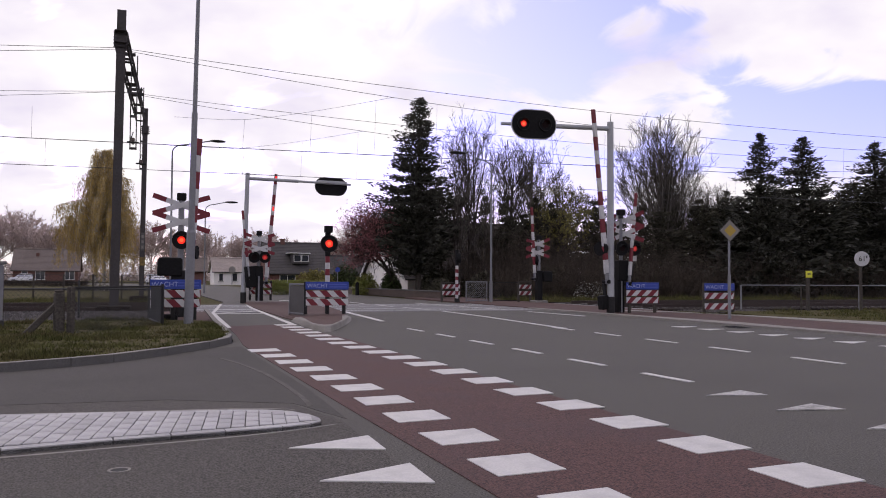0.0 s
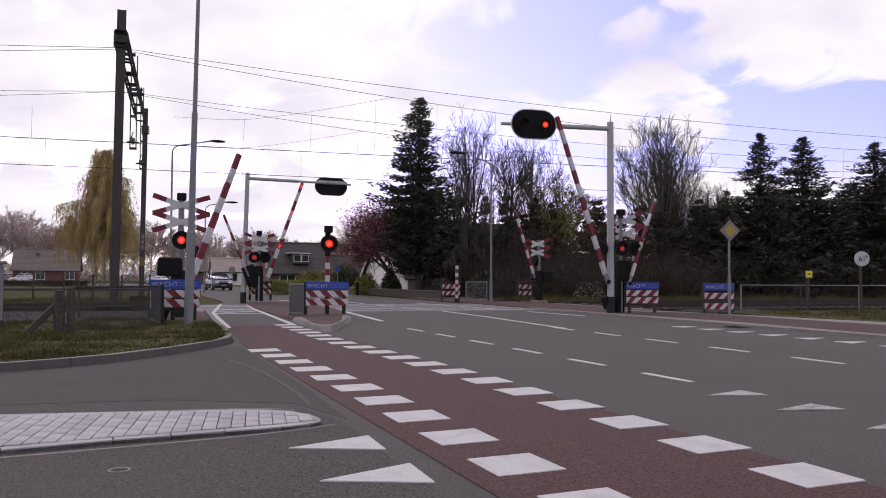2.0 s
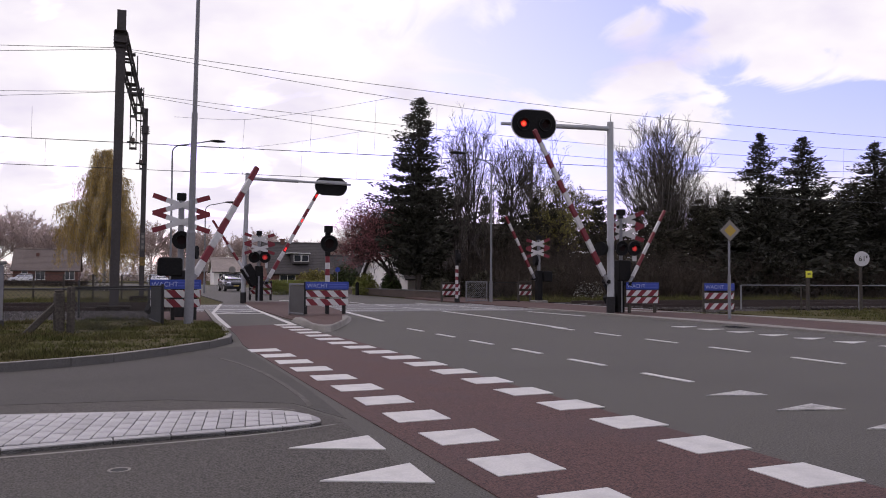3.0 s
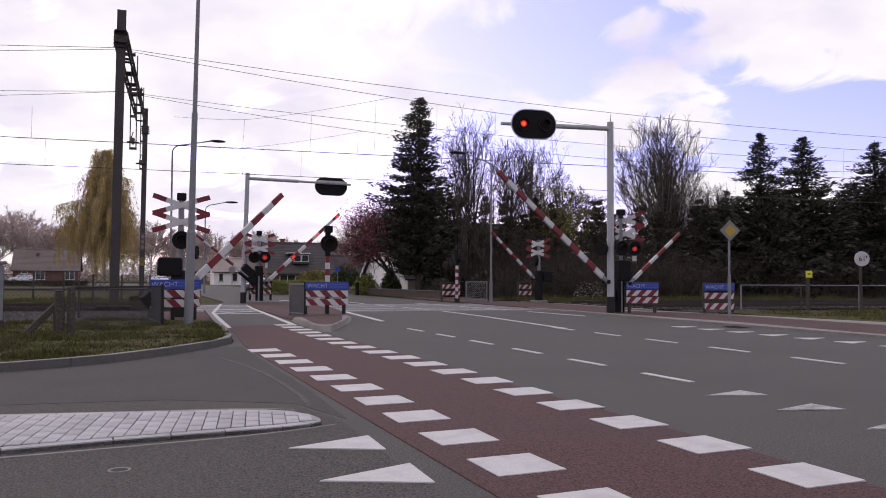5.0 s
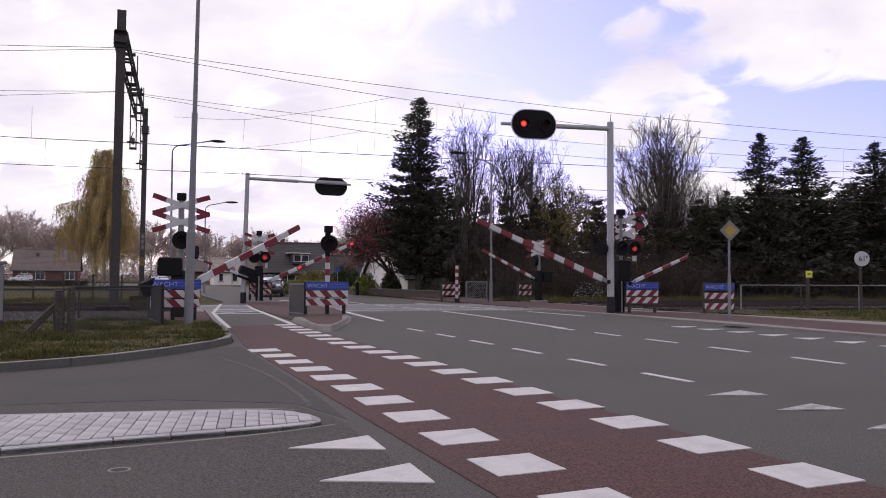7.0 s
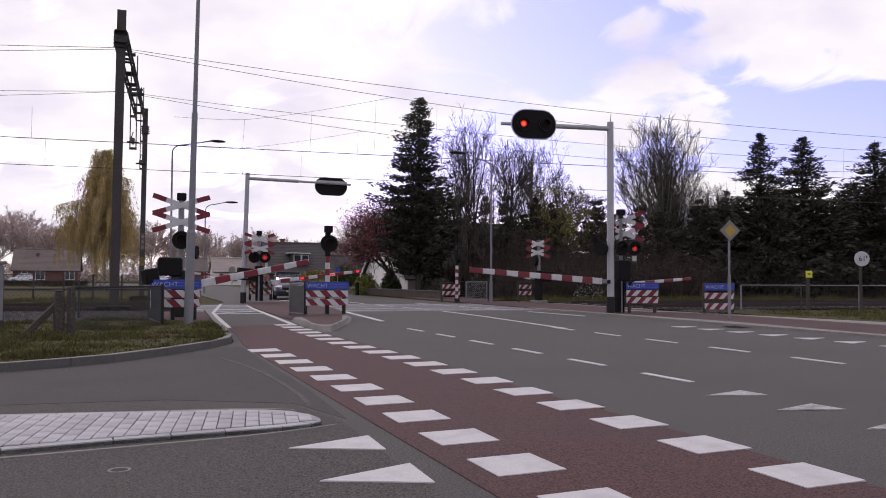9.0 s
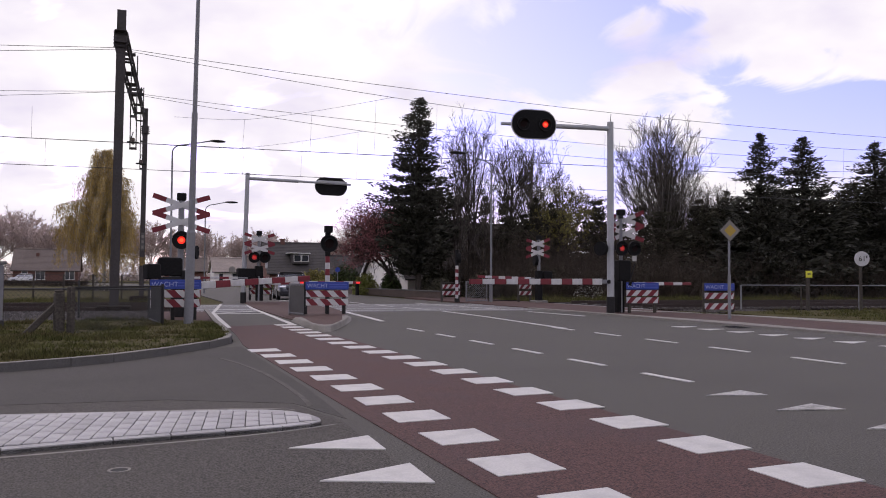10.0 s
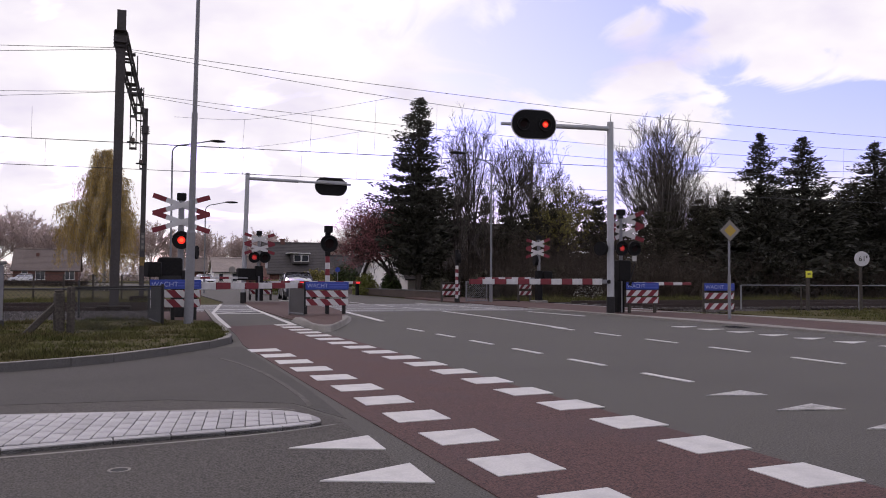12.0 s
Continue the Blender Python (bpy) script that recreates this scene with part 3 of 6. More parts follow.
def bell_box(root, x, z, w=0.26):
    part("bell_box", box(bmn(), w, 0.2, 0.22, pose(x, 0, z), 0.02), M_BLACK, root, "small black warning bell box")
    part("bell_neck", box(bmn(), w * 0.5, 0.12, 0.12, pose(x, 0, z - 0.16), 0.01), M_DARK, root)


def st_andrew(root, z, width=1.62, m=Matrix(), drop=0.50, rise=0.54, bar=0.145):
    """Two stacked crosses of white bars with red ends."""
    for k in range(2):
        for s in (1, -1):
            ang = math.atan2(s * rise, width)
            ln = math.hypot(rise, width) - 0.04
            c = m @ pose(0, -0.06 - 0.016 * (s > 0) - 0.034 * k, z + (0.5 - k) * drop, 0, -math.degrees(ang), 0)
            a = part("cross_bar", plate(bmn(), [(-ln * 0.27, -bar / 2), (ln * 0.27, -bar / 2), (ln * 0.27, bar / 2), (-ln * 0.27, bar / 2)], 0.014), M_WHITE, root, "white enamelled bar with red ends", c)
            for e in (1, -1):
                pts = [(e * ln * 0.27, -bar / 2), (e * ln * 0.5, -bar / 2), (e * ln * 0.5, bar / 2), (e * ln * 0.27, bar / 2)]
                part("bar_tip", plate(bmn(), pts if e > 0 else pts[::-1], 0.014), M_REDP, a, "red bar end")


def post_of(root, h, r, material=M_GALV, z0=0.0, name="post", x=0.0, y=0.0):
    part(name, rod(bmn(), (x, y, z0), (x, y, h), r, r * 0.95, 14), material, root)


def machine(root, x, z, w, h, d=0.45, y=0.0):
    part("drive_box", box(bmn(), w, d, h, pose(x, y, z), 0.03), M_BLACK, root, "black barrier drive housing")
    part("drive_lid", box(bmn(), w * 0.9, d * 0.9, 0.03, pose(x, y, z + h / 2 + 0.012), 0.01), M_DARK, root)


def wait_sign(m, w, label, text, slant=1, legs=(-0.42, 0.42), h=1.08, boards=((1.08, 0.83), (0.80, 0.60), (0.55, 0.34)), leg_mat=M_DARK, stripes=3):
    """A blue warning board over two red and white hatched boards on short legs."""
    root = thing("warning_board", m, label, "traffic sign", "hatched warning boards")
    for x in legs:
        part("leg", box(bmn(), 0.1, 0.1, h, pose(x * w, 0.06, h / 2), 0.008), leg_mat, root)
    top, bot = boards[0]
    blue = part("name_board", box(bmn(), w, 0.03, top - bot, pose(0, -0.02, (top + bot) / 2), 0.006), M_BLUE if text else M_WOOD, root, "blue board with pale lettering" if text else "weathered wooden top rail")
    if text:
        lettering("WACHT", (top - bot) * 0.72, M_LETTER, blue, pose(-w * 0.47, -0.038, bot + (top - bot) * 0.26))
        for k in range(2):
            part("small_text", box(bmn(), w * 0.42, 0.004, (top - bot) * 0.13, pose(w * 0.25, -0.037, bot + (top - bot) * (0.66 - 0.32 * k))), M_LETTER_DIM, blue)
    for top, bot in boards[1:]:
        hh = top - bot
        b = part("hatched_board", box(bmn(), w * 0.98, 0.025, hh, pose(0, -0.02, (top + bot) / 2), 0.005), M_WHITE, root)
        step = w * 0.98 / stripes
        for i in range(-1, stripes + 1):
            x0 = -w * 0.49 + i * step + step * 0.15
            wide, lean = step * 0.52, -slant * hh * 0.95
            quad = [(x0 - lean / 2, bot), (x0 + wide - lean / 2, bot), (x0 + wide + lean / 2, top), (x0 + lean / 2, top)]
            lim = w * 0.49
            quad = [(max(-lim, min(lim, px)), pz) for px, pz in quad]
            if max(p[0] for p in quad) - min(p[0] for p in quad) < 0.03:
                continue
            part("stripe", plate(bmn(), quad, 0.003, pose(0, -0.033, 0)), M_REDP, b, smooth=False)
    return root


ARMS = {}


def barrier_arm(key, length, segs, m, label, h0=0.21, h1=0.16, lamps=(), start_red=False, offset=0.25, weight=(-0.72, 0.12, 0.5, 0.4), thick=0.09):
    """A red and white boom pointing along +x from its pivot, with a black counterweight behind."""
    root = thing("barrier_arm", m, label, "barrier", "level crossing barriers")
    step = (length - offset) / segs
    for i in range(segs):
        xa, xb = offset + i * step, offset + (i + 1) * step - 0.004
        ha, hb = (h0 + (h1 - h0) * (xa / length)) / 2, (h0 + (h1 - h0) * (xb / length)) / 2
        bm = plate(bmn(), [(xa, -ha), (xb, -hb), (xb, hb), (xa, ha)], thick, pose(0, thick / 2, 0))
        bmesh.ops.bevel(bm, geom=bm.edges[:], offset=0.012, segments=1, affect="EDGES")
        red = (segs - 1 - i) % 2 == 0
        part("boom_section", bm, M_REDP if red else M_WHITE, root, "red boom section" if red else "white boom section")
    for x in lamps:
        part("boom_lamp", box(bmn(), 0.2, thick + 0.02, 0.09, pose(x, 0, 0.0), 0.01), M_LIT_SMALL, root, "small red lamp on the boom")
    part("boom_root", box(bmn(), offset + 0.12, 0.1, h0 * 0.7, pose(offset / 2 - 0.02, 0, 0), 0.02), M_GALV, root)
    part("pivot", rod(bmn(), (0, -0.1, 0), (0, 0.2, 0), 0.07, n=16), M_BLACK, root)
    if weight:
        wx, wz, wl_, wh_ = weight
        part("counterweight", box(bmn(), wl_, 0.3, wh_, pose(wx, 0.12, wz), 0.03), M_BLACK, root, "black counterweight block")
        part("weight_arm", box(bmn(), 0.6, 0.08, 0.12, pose(wx / 2, 0.12, wz / 2), 0.01), M_DARK, root)
    ARMS[key] = root
    return root


def build_crossing():
    # A: post beside the grass corner
    a = thing("crossing_signal", pose(1.42, 24.15, 0.08), "grey signal post with double cross, red lamp and black bell", "crossing signal", "crossing signals")
    post_of(a, 3.4, 0.09)
    bell_box(a, 0, 3.52)
    st_andrew(a, 3.02)
    signal_lamp(a, 0.0, 2.24, 0.265, "left", m=pose(0, -0.09, 0))
    machine(a, -0.3, 1.45, 0.68, 0.5, y=-0.1)
    part("pedestal", box(bmn(), 0.5, 0.4, 1.36, pose(0.0, 0.05, 0.68), 0.02), M_DARK, a)
    part("lamp_side", plate(bmn(), circle(0.2, 20), 0.06, pose(0.42, 0.12, 1.9, 0, 0, 70)), M_BLACK, a)
    wait_sign(pose(1.19, 22.15, 0.1, 0, 0, -2), 1.30, "blue board over red and white hatched boards beside the fence", True, 1, legs=(-0.05, 0.38))
    barrier_arm("A", 4.12, 8, pose(1.55, 22.6, 1.0), "red and white barrier arm over the cycle lane", offset=0.35, weight=(-0.98, 0.45, 0.38, 0.4))
    # island in the middle: striped post and board
    i = thing("island_signal", pose(5.84, 24.3, 0.12), "striped red and white post with a round black lamp", "crossing signal", "crossing signals")
    part("pole_foot", rod(bmn(), (0, 0, 0), (0, 0, 0.81), 0.07, n=16), M_DARK, i)
    for k in range(4, 9):
        part("stripe_band", rod(bmn(), (0, 0, 0.0 + k * 0.2), (0, 0, 0.199 + k * 0.2), 0.075, n=16), M_WHITE if k % 2 else M_REDP, i, "white band" if k % 2 else "red band")
    part("collar", rod(bmn(), (0, 0, 1.8), (0, 0, 2.0), 0.085, n=16), M_BLACK, i)
    part("mount", box(bmn(), 0.16, 0.12, 0.6, pose(0, 0, 2.25), 0.02), M_BLACK, i)
    bell_box(i, 0.02, 2.66, 0.25)
    signal_lamp(i, 0.02, 2.2, 0.275, "island", lens=0.12)
    wait_sign(pose(5.74, 23.9, 0.12, 0, 0, -4), 1.34, "blue board over hatched boards on the traffic island", True, 1, legs=(-0.49, 0.02, 0.4), h=1.0, boards=((1.0, 0.76), (0.73, 0.53), (0.47, 0.27)))
    g = thing("mesh_screen", pose(5.1, 24.05, 0.06, 0, 0, 106), "grey steel framed mesh screen beside the board", "fence panel")
    wire_panel(g, 1.05, 0.02, 0.98, rim=0.05, pitch=0.07, material=M_GALV, backing=True)
    part("backing_sheet", box(bmn(), 0.95, 0.012, 0.86, pose(0.52, 0.03, 0.5), 0.003), M_KERB_DARK, g)
    # right side: mast with lamp board over the road
    r = thing("gantry_signal", pose(16.03, 23.77, 0.0, 0, 0, -9.5), "tall white-grey pole with an arm and black twin lamp board", "crossing signal", "gantry signals")
    part("pole", rod(bmn(), (0, 0, 0.6), (0, 0, 6.9), 0.13, 0.115, 20), M_GREYPAINT, r)
    part("pole_foot", rod(bmn(), (0, 0, 0), (0, 0, 0.62), 0.15, n=20), M_DARK, r, "dark painted pole foot")
    part("pole_collar", rod(bmn(), (0, 0, 2.62), (0, 0, 2.7), 0.145, n=20), M_GREYPAINT, r)
    part("arm", rod(bmn(), (0, 0, 6.66), (-2.3, 0, 6.66), 0.085, n=14), M_GREYPAINT, r)
    part("arm_end", rod(bmn(), (-2.2, 0, 6.66), (-4.1, 0, 6.66), 0.06, n=14), M_GREYPAINT, r)
    part("finial", rod(bmn(), (0, 0, 6.9), (0.03, 0, 7.2), 0.012, n=6), M_DARK, r)
    lamp_board(r, -2.93, 6.66, 1.68, 1.06, True)
    # right signal post
    p = thing("crossing_signal", pose(16.47, 23.77, 0.05, 0, 0, 0), "dark signal post with double cross and twin red lamps", "crossing signal", "crossing signals")
    post_of(p, 3.5, 0.06, M_GALV)
    bell_box(p, 0.0, 3.6, 0.3)
    st_andrew(p, 3.08, 1.42, pose(0.24, 0, 0, 0, 0, -58))
    signal_lamp(p, -0.08, 2.3, 0.265, "b", m=pose(0, -0.08, 0), lens=0.1, glass=M_LIT_DIM, bulb=M_CORE_DIM)
    signal_lamp(p, 0.45, 2.3, 0.265, "a", m=pose(0, -0.08, 0), lens=0.1, glass=M_LIT_DIM, bulb=M_CORE_DIM)
    side = part("side_lamp", plate(bmn(), circle(0.25, 24), 0.16, pose(-0.72, 0.1, 2.28, 0, 0, -66)), M_BLACK, p, "round black lamp turned away")
    part("lamp_rail", box(bmn(), 1.3, 0.06, 0.08, pose(-0.1, 0.02, 2.3), 0.01), M_DARK, p)
    part("cabinet", box(bmn(), 0.5, 0.4, 0.75, pose(0.12, 0.1, 1.5), 0.03), M_BLACK, p)
    part("pedestal", box(bmn(), 0.3, 0.3, 1.15, pose(-0.02, 0.1, 0.56), 0.02), M_BLACK, p)
    part("brace", rod(bmn(), (0.3, -0.1, 1.1), (0.52, -0.1, 1.75), 0.03, n=8), M_DARK, p)
    part("counter_plate", box(bmn(), 0.18, 0.05, 0.2, pose(0.5, -0.1, 1.95), 0.01), M_WHITE, p)
    wait_sign(pose(17.08, 23.35, 0.05, 0, 0, -14), 1.22, "blue board over hatched boards at the far cycle path", True, -1, legs=(-0.38, 0.4), leg_mat=M_WOOD)
    wait_sign(pose(19.84, 22.56, 0.05, 0, 0, -14), 1.15, "hatched board with wooden posts at the fence end", True, -1, legs=(-0.47, 0.47), boards=((1.06, 0.8), (0.72, 0.5), (0.34, 0.12)), leg_mat=M_WOOD)
    barrier_arm("C", 6.15, 12, pose(15.88, 23.75, 1.15), "long red and white barrier arm over the road", h0=0.22, offset=0.3)
    barrier_arm("E", 3.3, 6, pose(16.62, 23.5, 1.08), "short red and white barrier arm over the cycle path", h0=0.13, h1=0.1, offset=0.3, weight=None)
    # far side, left
    f = thing("gantry_signal", pose(5.08, 38.0, 0.0, 0, 0, 4), "grey pole with an arm and a lamp board seen from behind", "crossing signal", "gantry signals")
    part("pole", rod(bmn(), (0, 0, 0.5), (0.13, 0, 6.2), 0.115, 0.1, 18), M_GREYPAINT, f)
    part("pole_foot", rod(bmn(), (0, 0, 0), (0, 0, 0.52), 0.14, n=18), M_DARK, f)
    part("arm", rod(bmn(), (0.13, 0, 5.95), (2.6, 0, 5.95), 0.08, n=14), M_GREYPAINT, f)
    part("arm_end", rod(bmn(), (2.5, 0, 5.95), (5.3, 0, 5.93), 0.055, n=14), M_GREYPAINT, f)
    lamp_board(f, 4.32, 5.8, 1.68, 0.9, False)
    s = thing("crossing_signal", pose(5.76, 37.8, 0.12), "signal post with double cross and twin lamps on the island", "crossing signal", "crossing signals")
    post_of(s, 3.1, 0.08, M_GALV)
    bell_box(s, 0.0, 3.2, 0.24)
    st_andrew(s, 2.7, 1.5, pose(0.0, 0, 0, 0, 0, 10), drop=0.46, rise=0.48)
    signal_lamp(s, -0.24, 2.06, 0.27, "b", m=pose(0, -0.06, 0), lens=0.12, glass=M_LIT_DIM, bulb=M_CORE_DIM)
    signal_lamp(s, 0.25, 2.06, 0.27, "a", m=pose(0, -0.06, 0), lens=0.12, glass=M_LIT_DIM, bulb=M_CORE_DIM)
    part("cabinet", box(bmn(), 0.36, 0.36, 0.5, pose(0.02, 0.1, 1.4), 0.02), M_BLACK, s)
    part("pedestal", box(bmn(), 0.32, 0.34, 1.2, pose(0.05, 0.1, 0.6), 0.02), M_BLACK, s)
    part("white_plate", box(bmn(), 0.12, 0.05, 0.42, pose(0.34, -0.05, 1.75), 0.01), M_WHITE, s)
    wait_sign(pose(5.95, 38.4, 0.12, 0, 0, 0), 1.05, "dark-framed hatched board beside the signal post", False, 1, legs=(-0.47, 0.47), h=0.95, boards=((0.95, 0.9), (0.82, 0.6), (0.5, 0.3)))
    barrier_arm("B", 5.3, 10, pose(6.15, 38.1, 0.97), "red and white barrier arm with red lamps over the road", h0=0.19, h1=0.14, lamps=(1.9, 3.6, 5.1), weight=None)
    barrier_arm("F", 3.2, 6, pose(5.3, 37.7, 1.2), "thin dark barrier arm over the far cycle lane", h0=0.12, h1=0.09, weight=(0.04, -0.17, 1.0, 0.56), offset=0.55)
    # far side, right
    d = thing("crossing_signal", pose(19.2, 34.8, 0.04), "grey post with double cross beside a black drive", "crossing signal", "crossing signals")
    post_of(d, 3.15, 0.085, M_GALV)
    bell_box(d, 0.0, 3.26, 0.26)
    st_andrew(d, 2.72, 1.5, pose(0, 0, 0, 0, 0, -66), drop=0.44, rise=0.46)
    part("side_lamp", plate(bmn(), circle(0.25, 24), 0.16, pose(-0.22, 0.1, 2.1, 0, 0, 80)), M_BLACK, d)
    machine(d, 0.42, 1.3, 0.5, 0.5)
    part("pedestal", box(bmn(), 0.28, 0.3, 1.6, pose(0.0, 0.0, 0.8), 0.02), M_BLACK, d)
    part("footing", box(bmn(), 0.7, 0.6, 0.12, pose(0, 0, 0.04), 0.02), M_KERB, d)
    barrier_arm("D", 3.6, 8, pose(18.95, 34.75, 1.22), "short barrier arm over the cycle path beyond the tracks", h0=0.16, h1=0.12, offset=0.3, weight=None)
    q = thing("island_signal", pose(15.1, 35.7, 0.04), "slim red and white post with a lamp seen edge on", "crossing signal", "crossing signals")
    for k in range(9):
        part("stripe_band", rod(bmn(), (0, 0, 0.2 + k * 0.18), (0, 0, 0.379 + k * 0.18), 0.075, n=14), M_WHITE if k % 2 == 0 else M_REDP, q, "white band" if k % 2 == 0 else "red band")
    part("footing", rod(bmn(), (0, 0, 0), (0, 0, 0.2), 0.12, n=14), M_DARK, q)
    part("lamp", plate(bmn(), circle(0.27, 24), 0.2, pose(0, 0.1, 2.2, 0, 0, 75)), M_BLACK, q)
    part("mount", box(bmn(), 0.14, 0.14, 0.8, pose(0, 0, 2.2), 0.02), M_BLACK, q)
    wait_sign(pose(15.0, 36.2, 0.04, 0, 0, 20), 1.2, "weathered hatched board at the garden corner", False, -1, legs=(-0.47, 0.47), h=1.0, boards=((1.0, 0.95), (0.88, 0.68), (0.55, 0.35)), leg_mat=M_WOOD)
    wait_sign(pose(18.85, 35.6, 0.04, 0, 0, 10), 0.8, "small hatched board by the drive box", False, -1, legs=(-0.47, 0.47), h=1.05, boards=((1.05, 1.0), (0.88, 0.68), (0.55, 0.35)), leg_mat=M_WOOD, stripes=2)


def lamp_board(root, x, z, w, h, lit):
    """A rounded black lamp board with a white border."""
    def stadium(ww, hh):
        r = hh / 2
        k = ww / 2 - r
        return [(k + r * math.cos(a), r * math.sin(a)) for a in [math.pi * (-0.5 + j / 12) for j in range(13)]] + [(-k + r * math.cos(a), r * math.sin(a)) for a in [math.pi * (0.5 + j / 12) for j in range(13)]]
    dy = 0.0 if lit else 0.25
    b = part("lamp_board", plate(bmn(), stadium(w - 0.07, h - 0.07), 0.04, pose(x, dy - 0.09, z)), M_BLACK, root, "black board with a pale rim")
    part("board_rim", plate(bmn(), stadium(w, h), 0.03, pose(x, dy - 0.085, z)), M_WHITE if lit else M_DARK, b, "pale rounded rim" if lit else "dark rim")
    part("clamp", box(bmn(), w * 0.9, 0.06, 0.13, pose(x, 0.06 if lit else -0.04, z + (0.2 if not lit else 0)), 0.01), M_GREYPAINT, b)
    if lit:
        signal_lamp(root, x - 0.4, z - 0.0, 0.23, "a", m=pose(0, -0.07, 0), lens=0.105)
        signal_lamp(root, x + 0.4, z - 0.0, 0.23, "b", m=pose(0, -0.07, 0), lens=0.105)
    else:
        for dx in (-0.38, 0.38):
            part("lamp_case", rod(bmn(), (x + dx, 0.26, z), (x + dx, 0.42, z), 0.16, n=16), M_BLACK, b)


def wire_panel(root, length, y, height, rim=0.05, pitch=0.1, material=M_MESH, z0=0.02, backing=False, rimmed=True, wire=0.005):
    """A mesh panel along +x with crossed wires in a frame."""
    if rimmed:
        for zz in (height, z0 + rim):
            part("frame_rail", box(bmn(), length, rim, rim, pose(length / 2, y, zz), 0.006), material, root)
        for x in (rim / 2, length - rim / 2):
            part("frame_post", box(bmn(), rim, rim, height, pose(x, y, height / 2), 0.006), material, root)
    bm = bmn()
    n = int((length + height) / pitch)
    for k in range(n):
        s = k * pitch
        a0, a1 = max(0, s - height), min(length, s)
        if a1 - a0 > 0.02:
            for flip in (0, 1):
                pa, pb = (a0, s - a0), (a1, s - a1)
                if flip:
                    pa, pb = (length - pa[0], pa[1]), (length - pb[0], pb[1])
                rod(bm, (pa[0], y, z0 + pa[1] * (height - z0) / height), (pb[0], y, z0 + pb[1] * (height - z0) / height), wire if not backing else 0.008, n=3)
    part("mesh", bm, material, root, smooth=False)


build_crossing()


# ---- overhead line ----
def build_overhead():
    masts = ((-0.43, -0.36, 28.75, 10.35, 0.29), (0.63, 0.68, 42.5, 9.8, 0.24))
    root = thing("catenary_portal", pose(0, 0, 0), "dark weathered steel portal carrying the overhead line", "catenary mast")
    for xb, xt, y, h, w in masts:
        # rolled section: two flanges and a web, leaning a little
        m = pose(xb, y, 0, 0, math.degrees(math.atan2(xt - xb, h)), 0)
        bm = bmn()
        box(bm, w, 0.03, h, m @ pose(0, -w * 0.45, h / 2))
        box(bm, w, 0.03, h, m @ pose(0, w * 0.45, h / 2))
        box(bm, 0.04, w * 0.9, h, m @ pose(0, 0, h / 2))
        part("mast", bm, M_MAST, root, smooth=False)
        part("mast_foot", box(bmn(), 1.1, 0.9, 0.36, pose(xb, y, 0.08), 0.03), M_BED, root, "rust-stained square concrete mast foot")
        clamp = part("bracket", box(bmn(), w + 0.10, w + 0.14, 0.42, m @ pose(0, 0, h - 1.1), 0.03), M_MAST, root)
        for k in range(4):
            part("bolt", rod(bmn(), m @ Vector((-w * 0.5 - 0.1, -w * 0.3, h - 1.27 + 0.11 * k)), m @ Vector((w * 0.5 + 0.1, -w * 0.3, h - 1.27 + 0.11 * k)), 0.018, n=6), M_DARK, clamp)
    # box truss between the masts, with flat batten plates
    (x0, y0), (x1, y1), zc, hw, hh, n = (-0.38, 28.6), (0.44, 42.6), 9.38, 0.19, 0.2, 7

    def on_beam(f, sx, sz):
        return Vector((x0 + (x1 - x0) * f + sx * hw, y0 + (y1 - y0) * f, zc + sz * hh))
    for sx in (-1, 1):
        for sz in (-1, 1):
            part("beam_chord", rod(bmn(), on_beam(0, sx, sz), on_beam(1, sx, sz), 0.042, n=6), M_MAST, root)
    for k in range(n + 1):
        f = k / n
        for sz in (-1, 1):
            c = (on_beam(f, -1, sz) + on_beam(f, 1, sz)) / 2
            part("batten_plate", box(bmn(), hw * 2, 0.30 if k % 3 else 0.5, 0.02, Matrix.Translation(c), 0.004), M_MAST, root)
        for sx in (-1, 1):
            part("lattice", rod(bmn(), on_beam(f, sx, -1), on_beam(f, sx, 1), 0.03, n=5), M_MAST, root)
            if k < n:
                part("lattice", rod(bmn(), on_beam(f, sx, -1 if k % 2 else 1), on_beam((k + 1) / n, sx, 1 if k % 2 else -1), 0.02, n=5), M_MAST, root)
    for f in (0.2, 0.62, 0.68):
        part("beam_clamp", box(bmn(), hw * 2 + 0.28, 0.12, 0.12, Matrix.Translation(on_beam(f, 0, 1)), 0.02), M_MAST, root)
    # hanging frames with insulators and registration arms
    for xx, yy, zl, hw2 in ((0.08, 31.2, 5.98, 0.105), (0.44, 36.4, 5.9, 0.05)):
        part("drop_frame", rod(rod(bmn(), (xx - hw2, yy, 9.5), (xx - hw2, yy, zl), 0.024, n=6), (xx + hw2, yy, 9.5), (xx + hw2, yy, zl), 0.024, n=6), M_MAST, root)
        for dz in (0.0, 1.2):
            part("drop_bar", box(bmn(), hw2 * 2 + 0.05, 0.05, 0.09, pose(xx, yy, zl + dz + 0.03), 0.008), M_MAST, root)
        part("insulator", rod(bmn(), (xx, yy - 0.4, zl + 0.3), (xx, yy + 0.4, zl + 0.3), 0.07, n=10), M_INSUL, root, "brown ribbed insulator")
        part("wire_clamp", box(bmn(), 0.44, 0.06, 0.07, pose(xx, yy - 0.1, zl + 0.24), 0.02), M_DARK, root)
        part("steady_arm", rod(bmn(), (xx, yy + 0.3, zl + 0.7), (xx - 0.1, yy - 0.4, zl + 0.2), 0.02, n=6), M_MAST, root)
    x1 = 0.645
